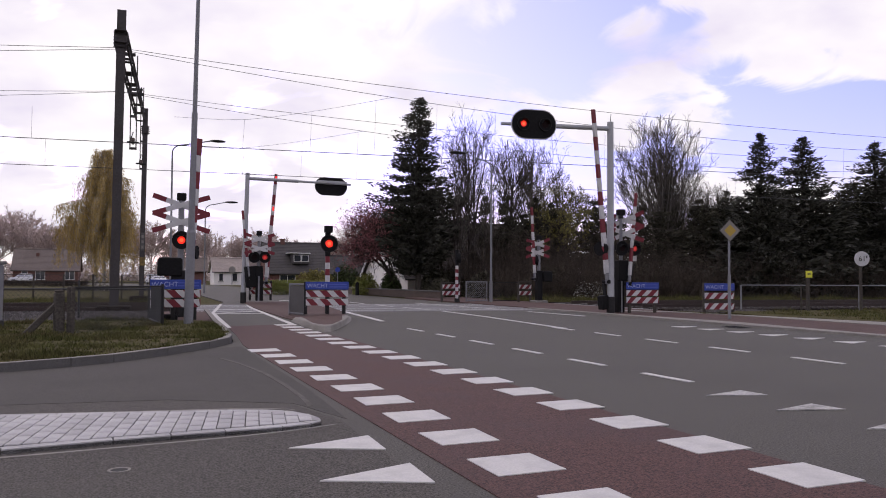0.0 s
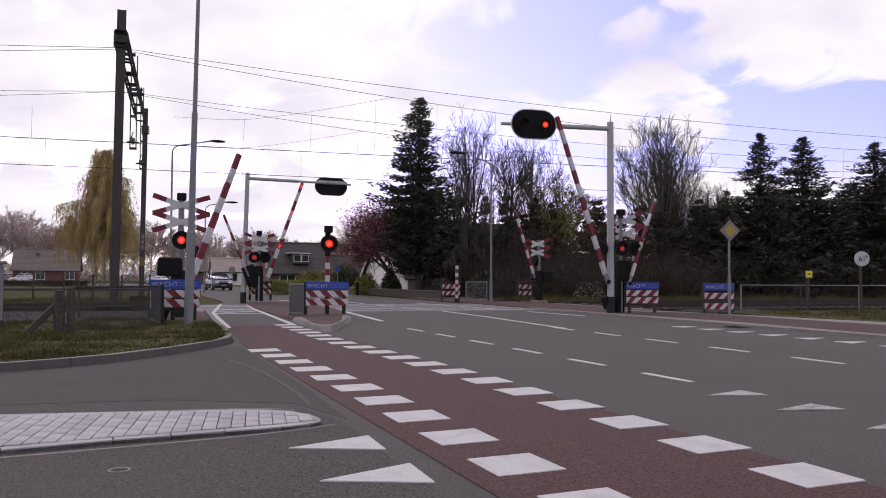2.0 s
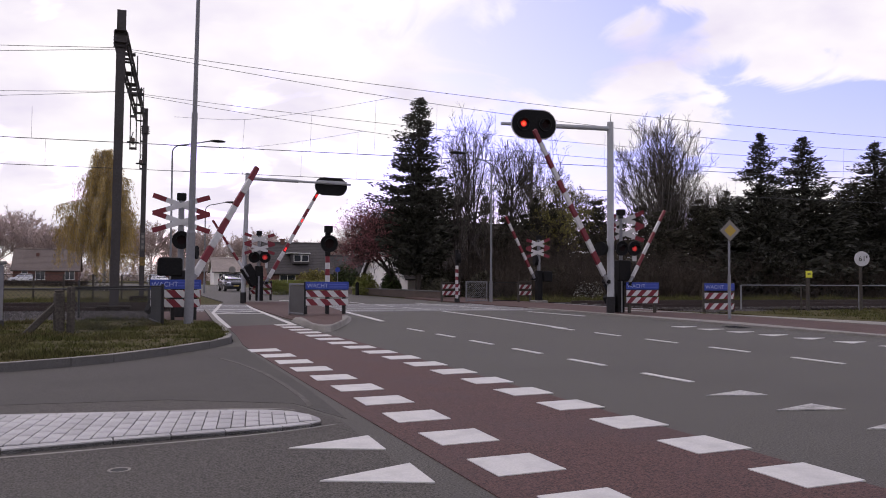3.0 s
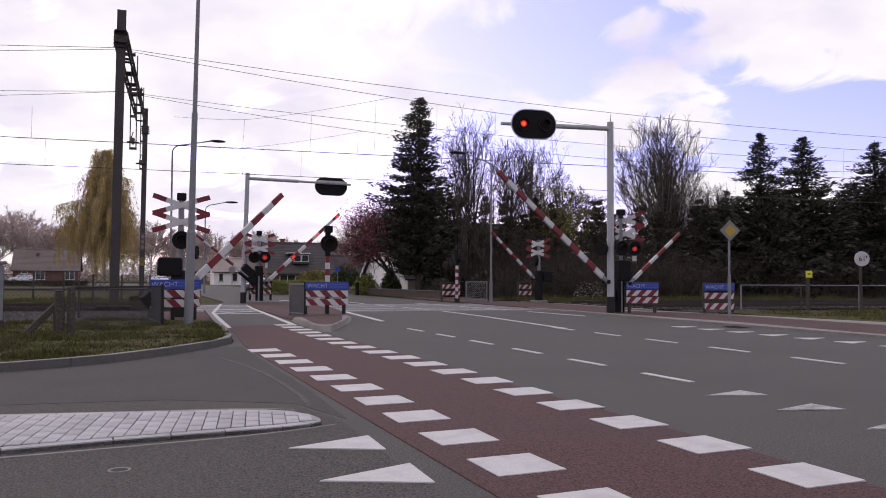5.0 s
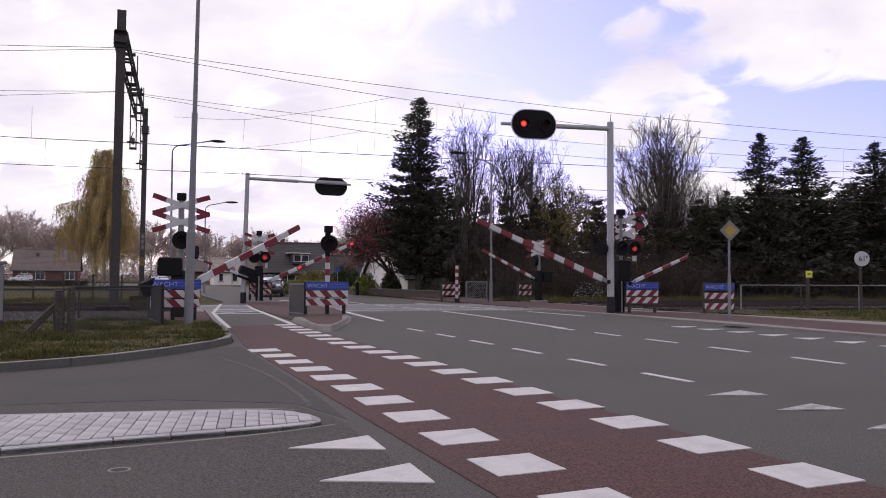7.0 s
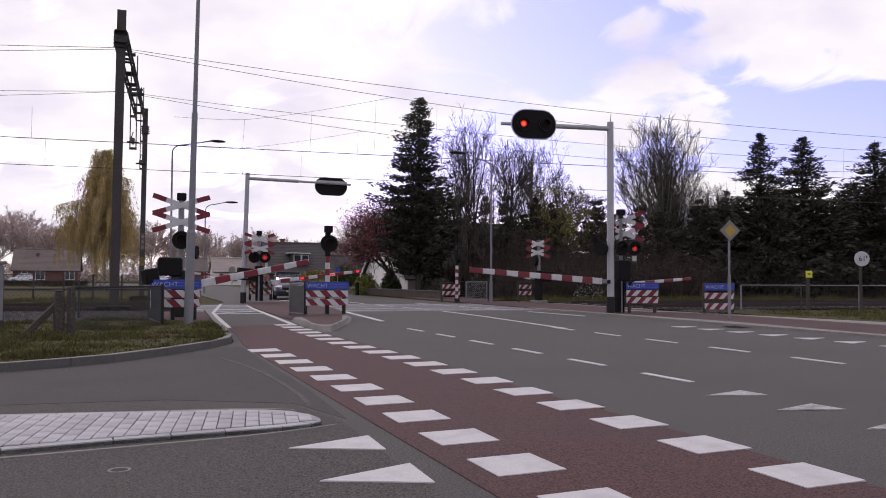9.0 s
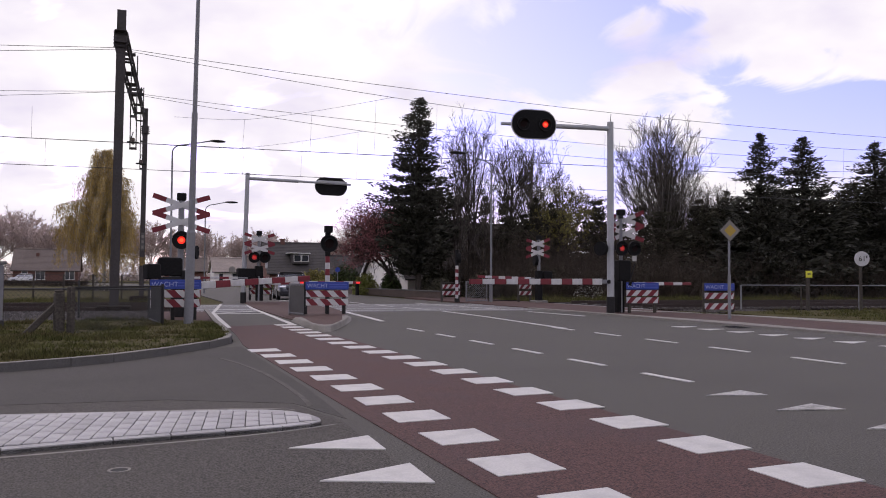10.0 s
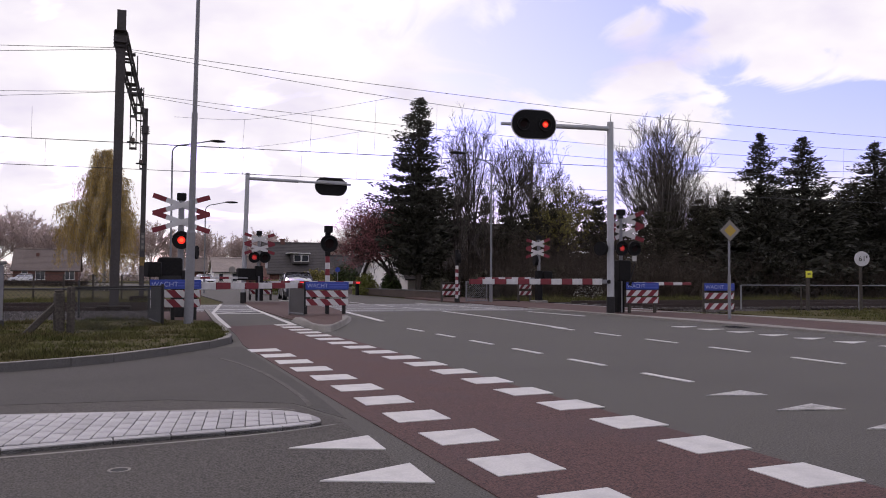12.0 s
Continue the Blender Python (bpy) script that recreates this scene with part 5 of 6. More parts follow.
def fan_tree(name, m, h, spread, label, seed, group="bare trees", clear=0.2, limbs=22, wood=M_BARK, twig=M_TWIG, stems=1, fine=1.0, leaves=None, leaf_n=0, leaf_size=0.1, dome=0.42, thick=0.011, bold=1.0):
    """A leafless tree: steep limbs fanning out to a rounded dome, each with side branches and fine twigs."""
    rng = random.Random(seed)
    W, T, tips = ([], []), ([], []), []

    def side_of(d, ang):
        o = d.orthogonal().normalized()
        o.rotate(Matrix.Rotation(rng.uniform(0, 6.28), 3, d))
        return (d * math.cos(ang) + o * math.sin(ang)).normalized()

    for st in range(stems):
        off = Vector((rng.gauss(0, 0.22), rng.gauss(0, 0.22), 0)) * (stems > 1)
        top = Vector((off.x * 3 + rng.gauss(0, 0.2), off.y * 3 + rng.gauss(0, 0.2), h * rng.uniform(0.86, 0.97)))
        base = off + Vector((0, 0, -0.1))
        r0 = h * thick / (1 if stems == 1 else 1.3)
        trunk = curve_tube(W, base, base.lerp(top, 0.5) + Vector((rng.gauss(0, 0.2), rng.gauss(0, 0.2), 0)), top, r0, 0.014, 12, 7)
        for _ in range(limbs // stems):
            f = clear + (0.82 - clear) * rng.random() ** 1.2
            k = min(11, int(f * 12))
            p = trunk[k].lerp(trunk[k + 1], f * 12 - k)
            a, q = rng.uniform(0, 6.28), rng.random() ** 0.55
            rad = Vector((math.cos(a), math.sin(a), 0)) * spread * q
            zt = h * ((1 - dome) + dome * max(0.0, 1 - q ** 2.6) ** 0.45) * rng.uniform(0.88, 1.0)
            end = Vector((top.x * 0.6, top.y * 0.6, 0)) + rad + Vector((0, 0, max(zt, p.z + 0.12 * h)))
            ctrl = p + Vector(((end.x - p.x) * 0.74, (end.y - p.y) * 0.74, (end.z - p.z) * 0.40))
            ln = (end - p).length
            limb = curve_tube(W, p, ctrl, end, min(r0 * 0.45, 0.012 * ln + 0.012), 0.008 * bold, 8, 5)
            tips.append(end)
            for _ in range(int((4 + 1.1 * ln) * fine)):
                t = rng.uniform(0.22, 0.98)
                j = min(7, int(t * 8))
                b0 = limb[j].lerp(limb[j + 1], t * 8 - j)
                d = (limb[j + 1] - limb[j]).normalized()
                bl = ln * rng.uniform(0.14, 0.34) * (1.15 - 0.6 * t)
                e = b0 + (side_of(d, radians(rng.uniform(20, 48))) + Vector((0, 0, 0.25))).normalized() * bl
                br = curve_tube(T, b0, b0.lerp(e, 0.5) - Vector((0, 0, 0.06 * bl)), e, 0.014 * bold, 0.008 * bold, 3, 3)
                tips.append(e)
                for _ in range(int(3 + 2.2 * bl)):
                    u = rng.uniform(0.2, 1.0)
                    c0 = b0.lerp(e, u)
                    dd = side_of((e - b0).normalized(), radians(rng.uniform(18, 50)))
                    tl = bl * rng.uniform(0.22, 0.5)
                    e2 = c0 + (dd + Vector((0, 0, 0.2))).normalized() * tl
                    tube(*T, c0, e2, 0.009 * bold, 0.006 * bold, 3)
                    for _ in range(2):
                        e3 = c0.lerp(e2, rng.uniform(0.4, 1)) + side_of((e2 - c0).normalized(), radians(rng.uniform(15, 45))) * tl * 0.55
                        tube(*T, c0.lerp(e2, 0.6), e3, 0.007 * bold, 0.005 * bold, 3)
                        tips.append(e3)
    root = thing(name, m, label, "tree", group)
    raw_part("trunk", *W, wood, root, smooth=True)
    raw_part("branchwork", *T, twig, root)
    if leaves:
        L = ([], [])
        for _ in range(leaf_n):
            leaf(*L, rng.choice(tips) + Vector((rng.gauss(0, 0.12), rng.gauss(0, 0.12), rng.gauss(0, 0.12))), leaf_size, rng)
        raw_part("crown", *L, leaves, root)
    return root


def spruce(name, m, h, r, label, seed, group="conifers", bare=0.08, tiers=34, dense=1.0, ragged=0.25, leafmat=None, taper=0.62, needle=0.24, skirt=1.0):
    """A conifer: tapered trunk, drooping boughs in uneven tiers, each with hanging sprays."""
    rng = random.Random(seed)
    W, L = ([], []), ([], [])
    tube(*W, Vector((0, 0, -0.1)), Vector((0, 0, h * 0.6)), h * 0.016, h * 0.009, 8)
    tube(*W, Vector((0, 0, h * 0.6)), Vector((0, 0, h)), h * 0.009, 0.012, 6)
    for t in range(tiers):
        f = (t + rng.uniform(-0.3, 0.3)) / tiers
        z = h * (bare + (1 - bare) * f)
        reach = r * max(0.03, (1 - f) ** taper) * rng.uniform(1 - ragged, 1 + ragged * 0.6) * (skirt + (1 - skirt) * min(1, f / 0.24))
        n = max(5, int(5 * (1 - f) + 4))
        for b in range(n):
            a = rng.uniform(0, 6.28)
            ln = reach * rng.uniform(0.6, 1.15)
            d = Vector((math.cos(a), math.sin(a), 0))
            p0 = Vector((0, 0, z))
            prev = p0
            for s in range(1, 5):
                u = s / 4
                q = p0 + d * (ln * u) + Vector((0, 0, ln * (0.05 * u - 0.42 * u * u + 0.42 * u ** 4)))
                tube(*W, prev, q, 0.02 * (1.2 - u), 0.02 * (1.05 - u) + 0.003, 3)
                for _ in range(int((4 + 9 * u) * dense * (0.5 + ln * 0.35))):
                    c = prev.lerp(q, rng.random()) + Vector((rng.gauss(0, 0.07 + 0.05 * ln), rng.gauss(0, 0.07 + 0.05 * ln), rng.uniform(-0.2, 0.08)))
                    leaf(*L, c, needle * (0.42 + 0.58 * (1 - f)), rng, 2.0, 0.0, d * 1.2 + Vector((0, 0, 0.25)), 0.3)
                prev = q
    root = thing(name, m, label, "conifer", group)
    raw_part("trunk", *W, M_BARK, root)
    raw_part("crown", *L, leafmat or M_NEEDLE, root)
    return root


def weeping_tree(m, h, r, label, seed):
    rng = random.Random(seed)
    W, L = ([], []), ([], [])
    for k, (dx, hh) in enumerate(((-0.6, 0.96), (0.35, 0.86), (1.5, 0.78))):
        p = Vector((dx * 0.5, 0.2 * k, -0.1))
        for s in range(8):
            q = p + Vector((dx * 0.05 + rng.gauss(0, 0.07), rng.gauss(0, 0.07), h * hh / 8))
            tube(*W, p, q, 0.17 * (1 - s / 9), 0.17 * (1 - (s + 1) / 9), 7)
            p = q
    # ascending limbs that bow over, hung with thin leafy strands
    for i in range(108):
        a = rng.uniform(0, 6.28)
        z0 = h * rng.uniform(0.22, 0.9)
        zt = min(h, z0 + h * rng.uniform(0.05, 0.22))
        wide = r * min(1.0, 0.22 + 1.75 * (1 - zt / h)) * rng.uniform(0.45, 1.08)
        stem = Vector((rng.uniform(-0.4, 0.6), 0.1, z0))
        end = Vector((math.cos(a) * wide, math.sin(a) * wide, zt))
        limb = curve_tube(W, stem, stem.lerp(end, 0.5) + Vector((0, 0, 0.12 * h * rng.random() + 0.3)), end, 0.035, 0.009, 8, 4)
        for _ in range(11 + int(wide * 4)):
            u = rng.random() ** 0.6 * 7.99
            p = limb[int(u)].lerp(limb[int(u) + 1], u % 1) + Vector((rng.gauss(0, 0.12), rng.gauss(0, 0.12), 0))
            ln = min(p.z * 0.82, rng.choice((0.7, 1.1, 1.6, 2.4, 3.4)) * rng.uniform(0.7, 1.3))
            steps = max(2, int(ln * 2.2))
            drift = Vector((math.cos(a), math.sin(a), 0)) * rng.uniform(0.0, 0.2)
            for s in range(steps):
                q = p + Vector((rng.gauss(0, 0.05), rng.gauss(0, 0.05), -ln / steps)) + drift * (1 - s / steps)
                tube(*W, p, q, 0.006, 0.005, 3)
                for _ in range(9):
                    leaf(*L, p.lerp(q, rng.random()) + Vector((rng.gauss(0, 0.08), rng.gauss(0, 0.08), 0)), 0.085, rng, 2.6, 0.0, Vector((0, 0, -1.4)), 0.26)
                p = q
    root = thing("weeping_birch", m, label, "tree")
    raw_part("trunk", *W, M_BIRCH, root)
    raw_part("crown", *L, M_CATKIN, root)
    return root


def shrub(name, m, sx, sy, sz, label, seed, leafmat, n=900, size=0.13, category="shrub", group="", flat=False, wood=True):
    """A mass of small leaves over a core of stems, with an uneven outline."""
    rng = random.Random(seed)
    W, L = ([], []), ([], [])
    if wood:
        for _ in range(26):
            a = rng.uniform(0, 6.28)
            q = Vector((math.cos(a) * sx * 0.42 * rng.random(), math.sin(a) * sy * 0.42 * rng.random(), sz * rng.uniform(0.5, 0.95)))
            tube(*W, Vector((q.x * 0.5, q.y * 0.5, 0)), q, 0.02, 0.008, 4)
    for _ in range(n):
        if flat:
            p = Vector((rng.uniform(-0.5, 0.5) * sx, rng.uniform(-0.5, 0.5) * sy, rng.random() ** 0.7 * sz * (1 + 0.07 * math.sin(rng.random() * 40))))
        else:
            d = Vector((rng.gauss(0, 1), rng.gauss(0, 1), abs(rng.gauss(0, 1)))).normalized()
            k = rng.random() ** 0.33 * (0.86 + 0.2 * noise.noise(d * 2.2 + Vector((seed, 0, 0))))
            p = Vector((d.x * sx / 2 * k, d.y * sy / 2 * k, d.z * sz * k))
        leaf(*L, p, size, rng)
    root = thing(name, m, label, category, group)
    if wood:
        raw_part("stems", *W, M_BARK, root)
    raw_part("foliage", *L, leafmat, root)
    return root


def brushwood(m, w, d, h, label, seed, n=900, material=None):
    """A tangle of thin upright stems."""
    rng = random.Random(seed)
    T = ([], [])
    for _ in range(n):
        p = Vector((rng.uniform(-0.5, 0.5) * w, rng.uniform(-0.5, 0.5) * d, 0))
        dr = Vector((rng.gauss(0, 0.45), rng.gauss(0, 0.45), 1)).normalized()
        ln = h * rng.uniform(0.4, 1.05)
        r = rng.uniform(0.008, 0.024)
        for s in range(3):
            q = p + dr * (ln / 3)
            tube(*T, p, q, r, r * 0.7, 3)
            for _ in range(2):
                side = Vector((rng.gauss(0, 1), rng.gauss(0, 1), rng.uniform(0.1, 0.9))).normalized()
                tube(*T, q, q + side * ln * 0.18, r * 0.5, 0.004, 3)
            p, r = q, r * 0.7
            dr = (dr + Vector((rng.gauss(0, 0.15), rng.gauss(0, 0.15), 0))).normalized()
    return tagged(raw_part("brushwood", *T, material or M_BRUSH), label, "undergrowth", kind="stuff")


def build_trees():
    spruce("spruce", pose(18.3, 50, 0), 13.6, 3.35, "tall dark spruce with drooping boughs in the garden", 3, tiers=70, dense=1.35, bare=0.13, ragged=0.3, taper=0.52, skirt=0.45)
    # purple-leaved tree leaning over the garden wall
    pt = bare_tree("plum_tree", pose(18.0, 53, 0, 0, -22, 0), 7.6, "purple-leaved garden tree with a leaning trunk", 11, levels=4, kids=(3, 3, 2, 2), angle=(28, 62), up=0.05, trunk=0.42, r=0.16, leaves=M_PURPLE, leaf_n=21000, leaf_size=0.085, leaf_low=3.0)
    weeping_tree(pose(-2.2, 75, 0), 12.3, 3.8, "yellow-green weeping birch with pale stems in the field", 5)
    # bare trees behind the garden
    fan_tree("bare_tree", pose(23.2, 52.1, 0), 13.1, 2.3, "tall slender leafless tree", 21, stems=2, limbs=34, clear=0.22, dome=0.42, twig=M_TWIG)
    fan_tree("bare_tree", pose(26.4, 53.6, 0), 11.9, 2.3, "tall leafless tree with fine upright twigs", 22, stems=2, limbs=30, clear=0.22, dome=0.42, twig=M_TWIG)
    fan_tree("bare_tree", pose(29.4, 54.4, 0), 12.4, 3.0, "leafless tree with a spreading twiggy crown", 23, limbs=36, clear=0.25, dome=0.42, wood=M_BARK_PALE, twig=M_TWIG)
    fan_tree("bare_tree", pose(20.8, 48.5, 0), 8.6, 1.6, "slender leafless garden tree", 27, stems=3, limbs=24, clear=0.2)
    fan_tree("bare_tree", pose(22.0, 47.2, 0), 7.4, 1.3, "thin leafless sapling beside the garden", 28, stems=2, limbs=14, clear=0.2)
    big = fan_tree("bare_tree", pose(38.7, 50.2, 0), 13.8, 3.9, "broad leafless tree with dense upward twigs", 24, limbs=64, clear=0.12, dome=0.42, fine=1.1, wood=M_BARK_PALE, twig=M_TWIG)
    # young leaf between the trees
    fan_tree("budding_tree", pose(34.0, 57, 0), 9.6, 3.6, "tree in pale yellow-green spring leaf", 31, "budding trees", limbs=38, leaves=M_LIMELEAF, leaf_n=9000, leaf_size=0.1, dome=0.5)
    fan_tree("budding_tree", pose(30.6, 52, 0), 7.2, 2.6, "smaller tree in yellow spring leaf", 32, "budding trees", limbs=34, leaves=M_LIMELEAF, leaf_n=7000, leaf_size=0.09, dome=0.55)
    # conifers along the railway
    con = spruce("spruce", pose(41.1, 42.5, 0), 11.7, 4.8, "dark conifer with ragged boughs beside the railway", 41, tiers=54, dense=1.25, bare=0.03, ragged=0.3, taper=0.8, needle=0.26)
    for x, y, h, s, turn in ((45.0, 42.5, 1.0, 1.15, 80), (49.2, 40.0, 0.96, 1.2, 200), (53.6, 41.0, 1.0, 1.2, 140)):
        copy_thing(con, pose(x, y, 0, 0, 0, turn) @ Matrix.Diagonal((s, s, h, 1)))
    ivy = spruce("ivy_tree", pose(36.2, 47, 0), 6.4, 3.0, "dark ivy-covered tree in the wood edge", 44, "wood edge trees", tiers=20, dense=1.3, bare=0.0, ragged=0.5, leafmat=M_IVY, taper=0.4, needle=0.3)
    spots = ((26.2, 52.6, 0.55, 1.2), (28.8, 52.6, 0.6, 1.2), (30.3, 53.0, 0.6, 1.15), (28.0, 53.2, 0.6, 1.0), (31.4, 53.4, 0.7, 1.0), (35.8, 52.0, 0.7, 1.05), (40.6, 48.4, 0.75, 1.2), (36.6, 50.4, 0.7, 1.1), (38.6, 49.3, 0.5, 1.5), (42.5, 47.4, 0.75, 1.3), (24.9, 53.4, 0.55, 1.2), (33.4, 51.6, 0.8, 1.18), (39.3, 46, 1.0, 1.05), (43.0, 46, 1.1, 1.0), (47.5, 46, 1.1, 1.05), (52, 45, 1.1, 1.1), (57, 44, 1.1, 1.2), (26.6, 60, 1.1, 0.85), (42.4, 50, 1.1, 1.15), (36.5, 56, 1.1, 1.05), (46.8, 51, 1.2, 1.15), (51.5, 50, 1.2, 1.2), (56.5, 49, 1.2, 1.3), (31.8, 62, 1.1, 1.1), (62, 47, 1.2, 1.3), (43.2, 47.5, 1.3, 1.15), (45.6, 47.5, 1.3, 1.3), (48.6, 48.0, 1.3, 1.35), (51.5, 47, 1.3, 1.35), (55, 47, 1.3, 1.5), (59, 47, 1.3, 1.6), (40.6, 45.5, 1.2, 1.05), (47, 44.5, 1.2, 1.1), (51.5, 43.5, 1.2, 1.15), (56.5, 42, 1.2, 1.3))
    for i, (x, y, s, h) in enumerate(spots):
        copy_thing(ivy, pose(x, y, 0, 0, 0, 47 * i) @ Matrix.Diagonal((s, s, h, 1)))
    for i, (x, y, s) in enumerate(((42.5, 54, 0.62), (47.5, 55, 0.7), (55, 53, 0.66))):
        copy_thing(big, pose(x, y, 0, 0, 0, 60 * i + 20) @ Matrix.Diagonal((s, s, s, 1)))
    # undergrowth along the wood edge
    for i, (x, y, w, d, h) in enumerate(((24.5, 46, 7, 3, 2.6), (30.5, 44.5, 7, 3, 3.0), (36.5, 42.5, 7, 3, 3.2), (43.5, 39.5, 8, 2.5, 2.8), (51, 38, 8, 2.5, 3.0), (28, 51, 9, 3, 4.4), (35, 48, 8, 3, 5.2), (24, 52.5, 7, 2, 5.0), (31.5, 58, 9, 3, 5.2), (38.5, 53, 9, 3, 4.6), (26.5, 49, 8, 2, 4.2), (59, 38, 8, 3, 3.2))):
        brushwood(pose(0, 0, 0), w, d, h, "dense brown brushwood along the wood edge", 60 + i, 650).matrix_basis = pose(x, y, 0, 0, 0, -12)
    for i, (x, y, w, d, h) in enumerate(((27, 47.5, 5, 2.4, 2.4), (33, 46, 6, 2.4, 2.6), (39.5, 43.5, 6, 2.4, 2.8), (46.5, 41, 7, 2.4, 2.6), (53.5, 40, 7, 2.4, 2.9), (21.5, 46.5, 3, 2, 1.8), (20.6, 51.8, 4, 1.6, 2.3), (24, 51.8, 4, 1.6, 2.3), (18.9, 47.2, 2.6, 1.4, 1.3), (60, 40.5, 7, 2.4, 3))):
        shrub("dark_shrub", pose(x, y, 0, 0, 0, -12), w, d, h, "dark evergreen shrub under the trees", 80 + i, M_IVY, n=1700, size=0.24, group="dark shrubs")
    shrub("blossom_shrub", pose(27.6, 43.4, 0), 2.8, 1.6, 1.3, "low shrub with pale blossom at the wood edge", 97, M_BLOSSOM, n=260, size=0.1)
    # hedges and garden shrubs beyond the tracks
    shrub("hedge", pose(10.6, 55, 0, 0, 0, 8), 5.0, 1.2, 0.98, "clipped yellow-green hedge beside the bend", 91, M_HEDGE, n=15000, size=0.065, category="hedge", flat=True)
    shrub("round_bush", pose(16.1, 55.2, 0), 2.3, 2.3, 1.8, "rounded olive-green bush behind the garden wall", 92, M_HEDGE, n=2600, size=0.12, group="garden bushes")
    shrub("round_bush", pose(17.4, 53.2, 0), 1.9, 1.8, 2.0, "upright green bush beside the white gable", 93, M_BOX, n=2600, size=0.12, group="garden bushes")
    shrub("round_bush", pose(14.8, 66, 0), 4.5, 2.5, 2.2, "loose yellow-flowering bush before the dark roof", 94, M_LIMELEAF, n=2400, size=0.16, group="garden bushes")
    shrub("round_bush", pose(19.6, 74, 0), 4.0, 2.5, 2.9, "olive-green bush beside the dark-roofed house", 95, M_BOX, n=2200, size=0.18, group="garden bushes")
    shrub("round_bush", pose(11.6, 72, 0), 3.2, 2.0, 1.5, "reddish low bush behind the hedge", 96, M_PURPLE, n=1200, size=0.14, group="garden bushes")
    shrub("low_hedge", pose(-9.4, 100.7, 0, 0, 0, -22), 11.0, 1.0, 0.62, "low dark brown hedge across the field before the house", 98, M_BRUSH, n=5200, size=0.12, category="hedge", flat=True, wood=False)
    # far woods along the skyline, distance haze painted into their pale colour
    far = fan_tree("far_tree", pose(-36, 232, 0), 15.5, 5.2, "leafless tree on the skyline, paled by painted haze", 101, "skyline trees", limbs=34, clear=0.25, dome=0.5, wood=M_HAZED_WOOD, twig=M_HAZED_WOOD, bold=4.0)
    far2 = fan_tree("far_tree", pose(-22, 226, 0), 14.5, 6.4, "rounded leafless tree on the skyline, paled by painted haze", 102, "skyline trees", limbs=38, clear=0.22, dome=0.6, wood=M_HAZED_WOOD, twig=M_HAZED_WOOD, bold=4.0)
    rng = random.Random(7)
    for i in range(25):
        px = -44 + i * 4.5
        y = 225 + rng.uniform(-12, 25)
        s = rng.uniform(0.7, 1.0) if i > 11 else rng.uniform(0.85, 1.25)
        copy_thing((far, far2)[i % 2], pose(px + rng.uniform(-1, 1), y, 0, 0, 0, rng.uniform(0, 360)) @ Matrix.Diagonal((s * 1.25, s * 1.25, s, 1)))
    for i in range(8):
        shrub("far_hedge", pose(-52 + i * 17, 205 + 3 * (i % 3), -0.5), 20, 4, 4.2 + 0.6 * (i % 2), "far hedgerow under the skyline trees, paled by painted haze", 150 + i, M_HAZED_WOOD, n=900, size=0.6, category="hedge", group="far hedgerow", flat=True, wood=False)
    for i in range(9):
        brushwood(pose(0, 0, 0), 16, 6, 6.5, "far scrub under the skyline trees, paled by painted haze", 130 + i, 420, M_HAZED_WOOD).matrix_basis = pose(-45 + i * 14, 215, 0)


# ---- houses ----
M_TILE_DARK = mat("dark_roof_tiles", (0.085, 0.078, 0.075), spec=0.12, rough=0.8, var=0.25, fine=6, coarse=0.6, bump=0.4)
M_TILE_GREY = mat("grey_roof_tiles", (0.085, 0.075, 0.072), spec=0.12, rough=0.85, var=0.25, fine=6, coarse=0.6, bump=0.4)
M_TILE_BROWN = mat("brown_roof_tiles", (0.17, 0.14, 0.125), spec=0.12, rough=0.85, var=0.2, fine=6, coarse=0.6, bump=0.4)
M_TILE_PALE = mat("pale_roof", (0.34, 0.29, 0.26), spec=0.12, rough=0.85, var=0.2, fine=6, coarse=0.6, bump=0.4)
M_BRICK = mat("red_brick_wall", (0.14, 0.07, 0.055), 0.9, var=0.25, fine=12, coarse=1.0, bump=0.4)
M_PLASTER = mat("white_plaster", (0.74, 0.71, 0.67), 0.85, var=0.1, fine=10, coarse=0.8, bump=0.2)
M_TRIM = mat("white_trim", (0.7, 0.69, 0.66), 0.6, var=0.06, bump=0.05)
M_GLASS = mat("window_glass", (0.03, 0.035, 0.04), 0.08, var=0.1, bump=0, spec=0.7)
M_GARDENWALL = mat("garden_wall_brick", (0.085, 0.062, 0.05), 0.9, var=0.3, fine=12, coarse=1.0, bump=0.5)


def window(parent, m, w, h, name="window", panes=2):
    """A framed window in the xz plane facing -y."""
    win = part(name, box(bmn(), w, 0.06, h, m @ pose(0, 0, 0), 0.01), M_TRIM, parent, "white-framed window")
    for i in range(panes):
        pw = (w - 0.1) / panes
        part("pane", box(bmn(), pw - 0.06, 0.02, h - 0.16, m @ pose(-w / 2 + 0.05 + pw * (i + 0.5), -0.03, 0)), M_GLASS, win)
    part("sill", box(bmn(), w + 0.16, 0.16, 0.06, m @ pose(0, -0.06, -h / 2 - 0.03), 0.01), M_KERB, win)
    return win


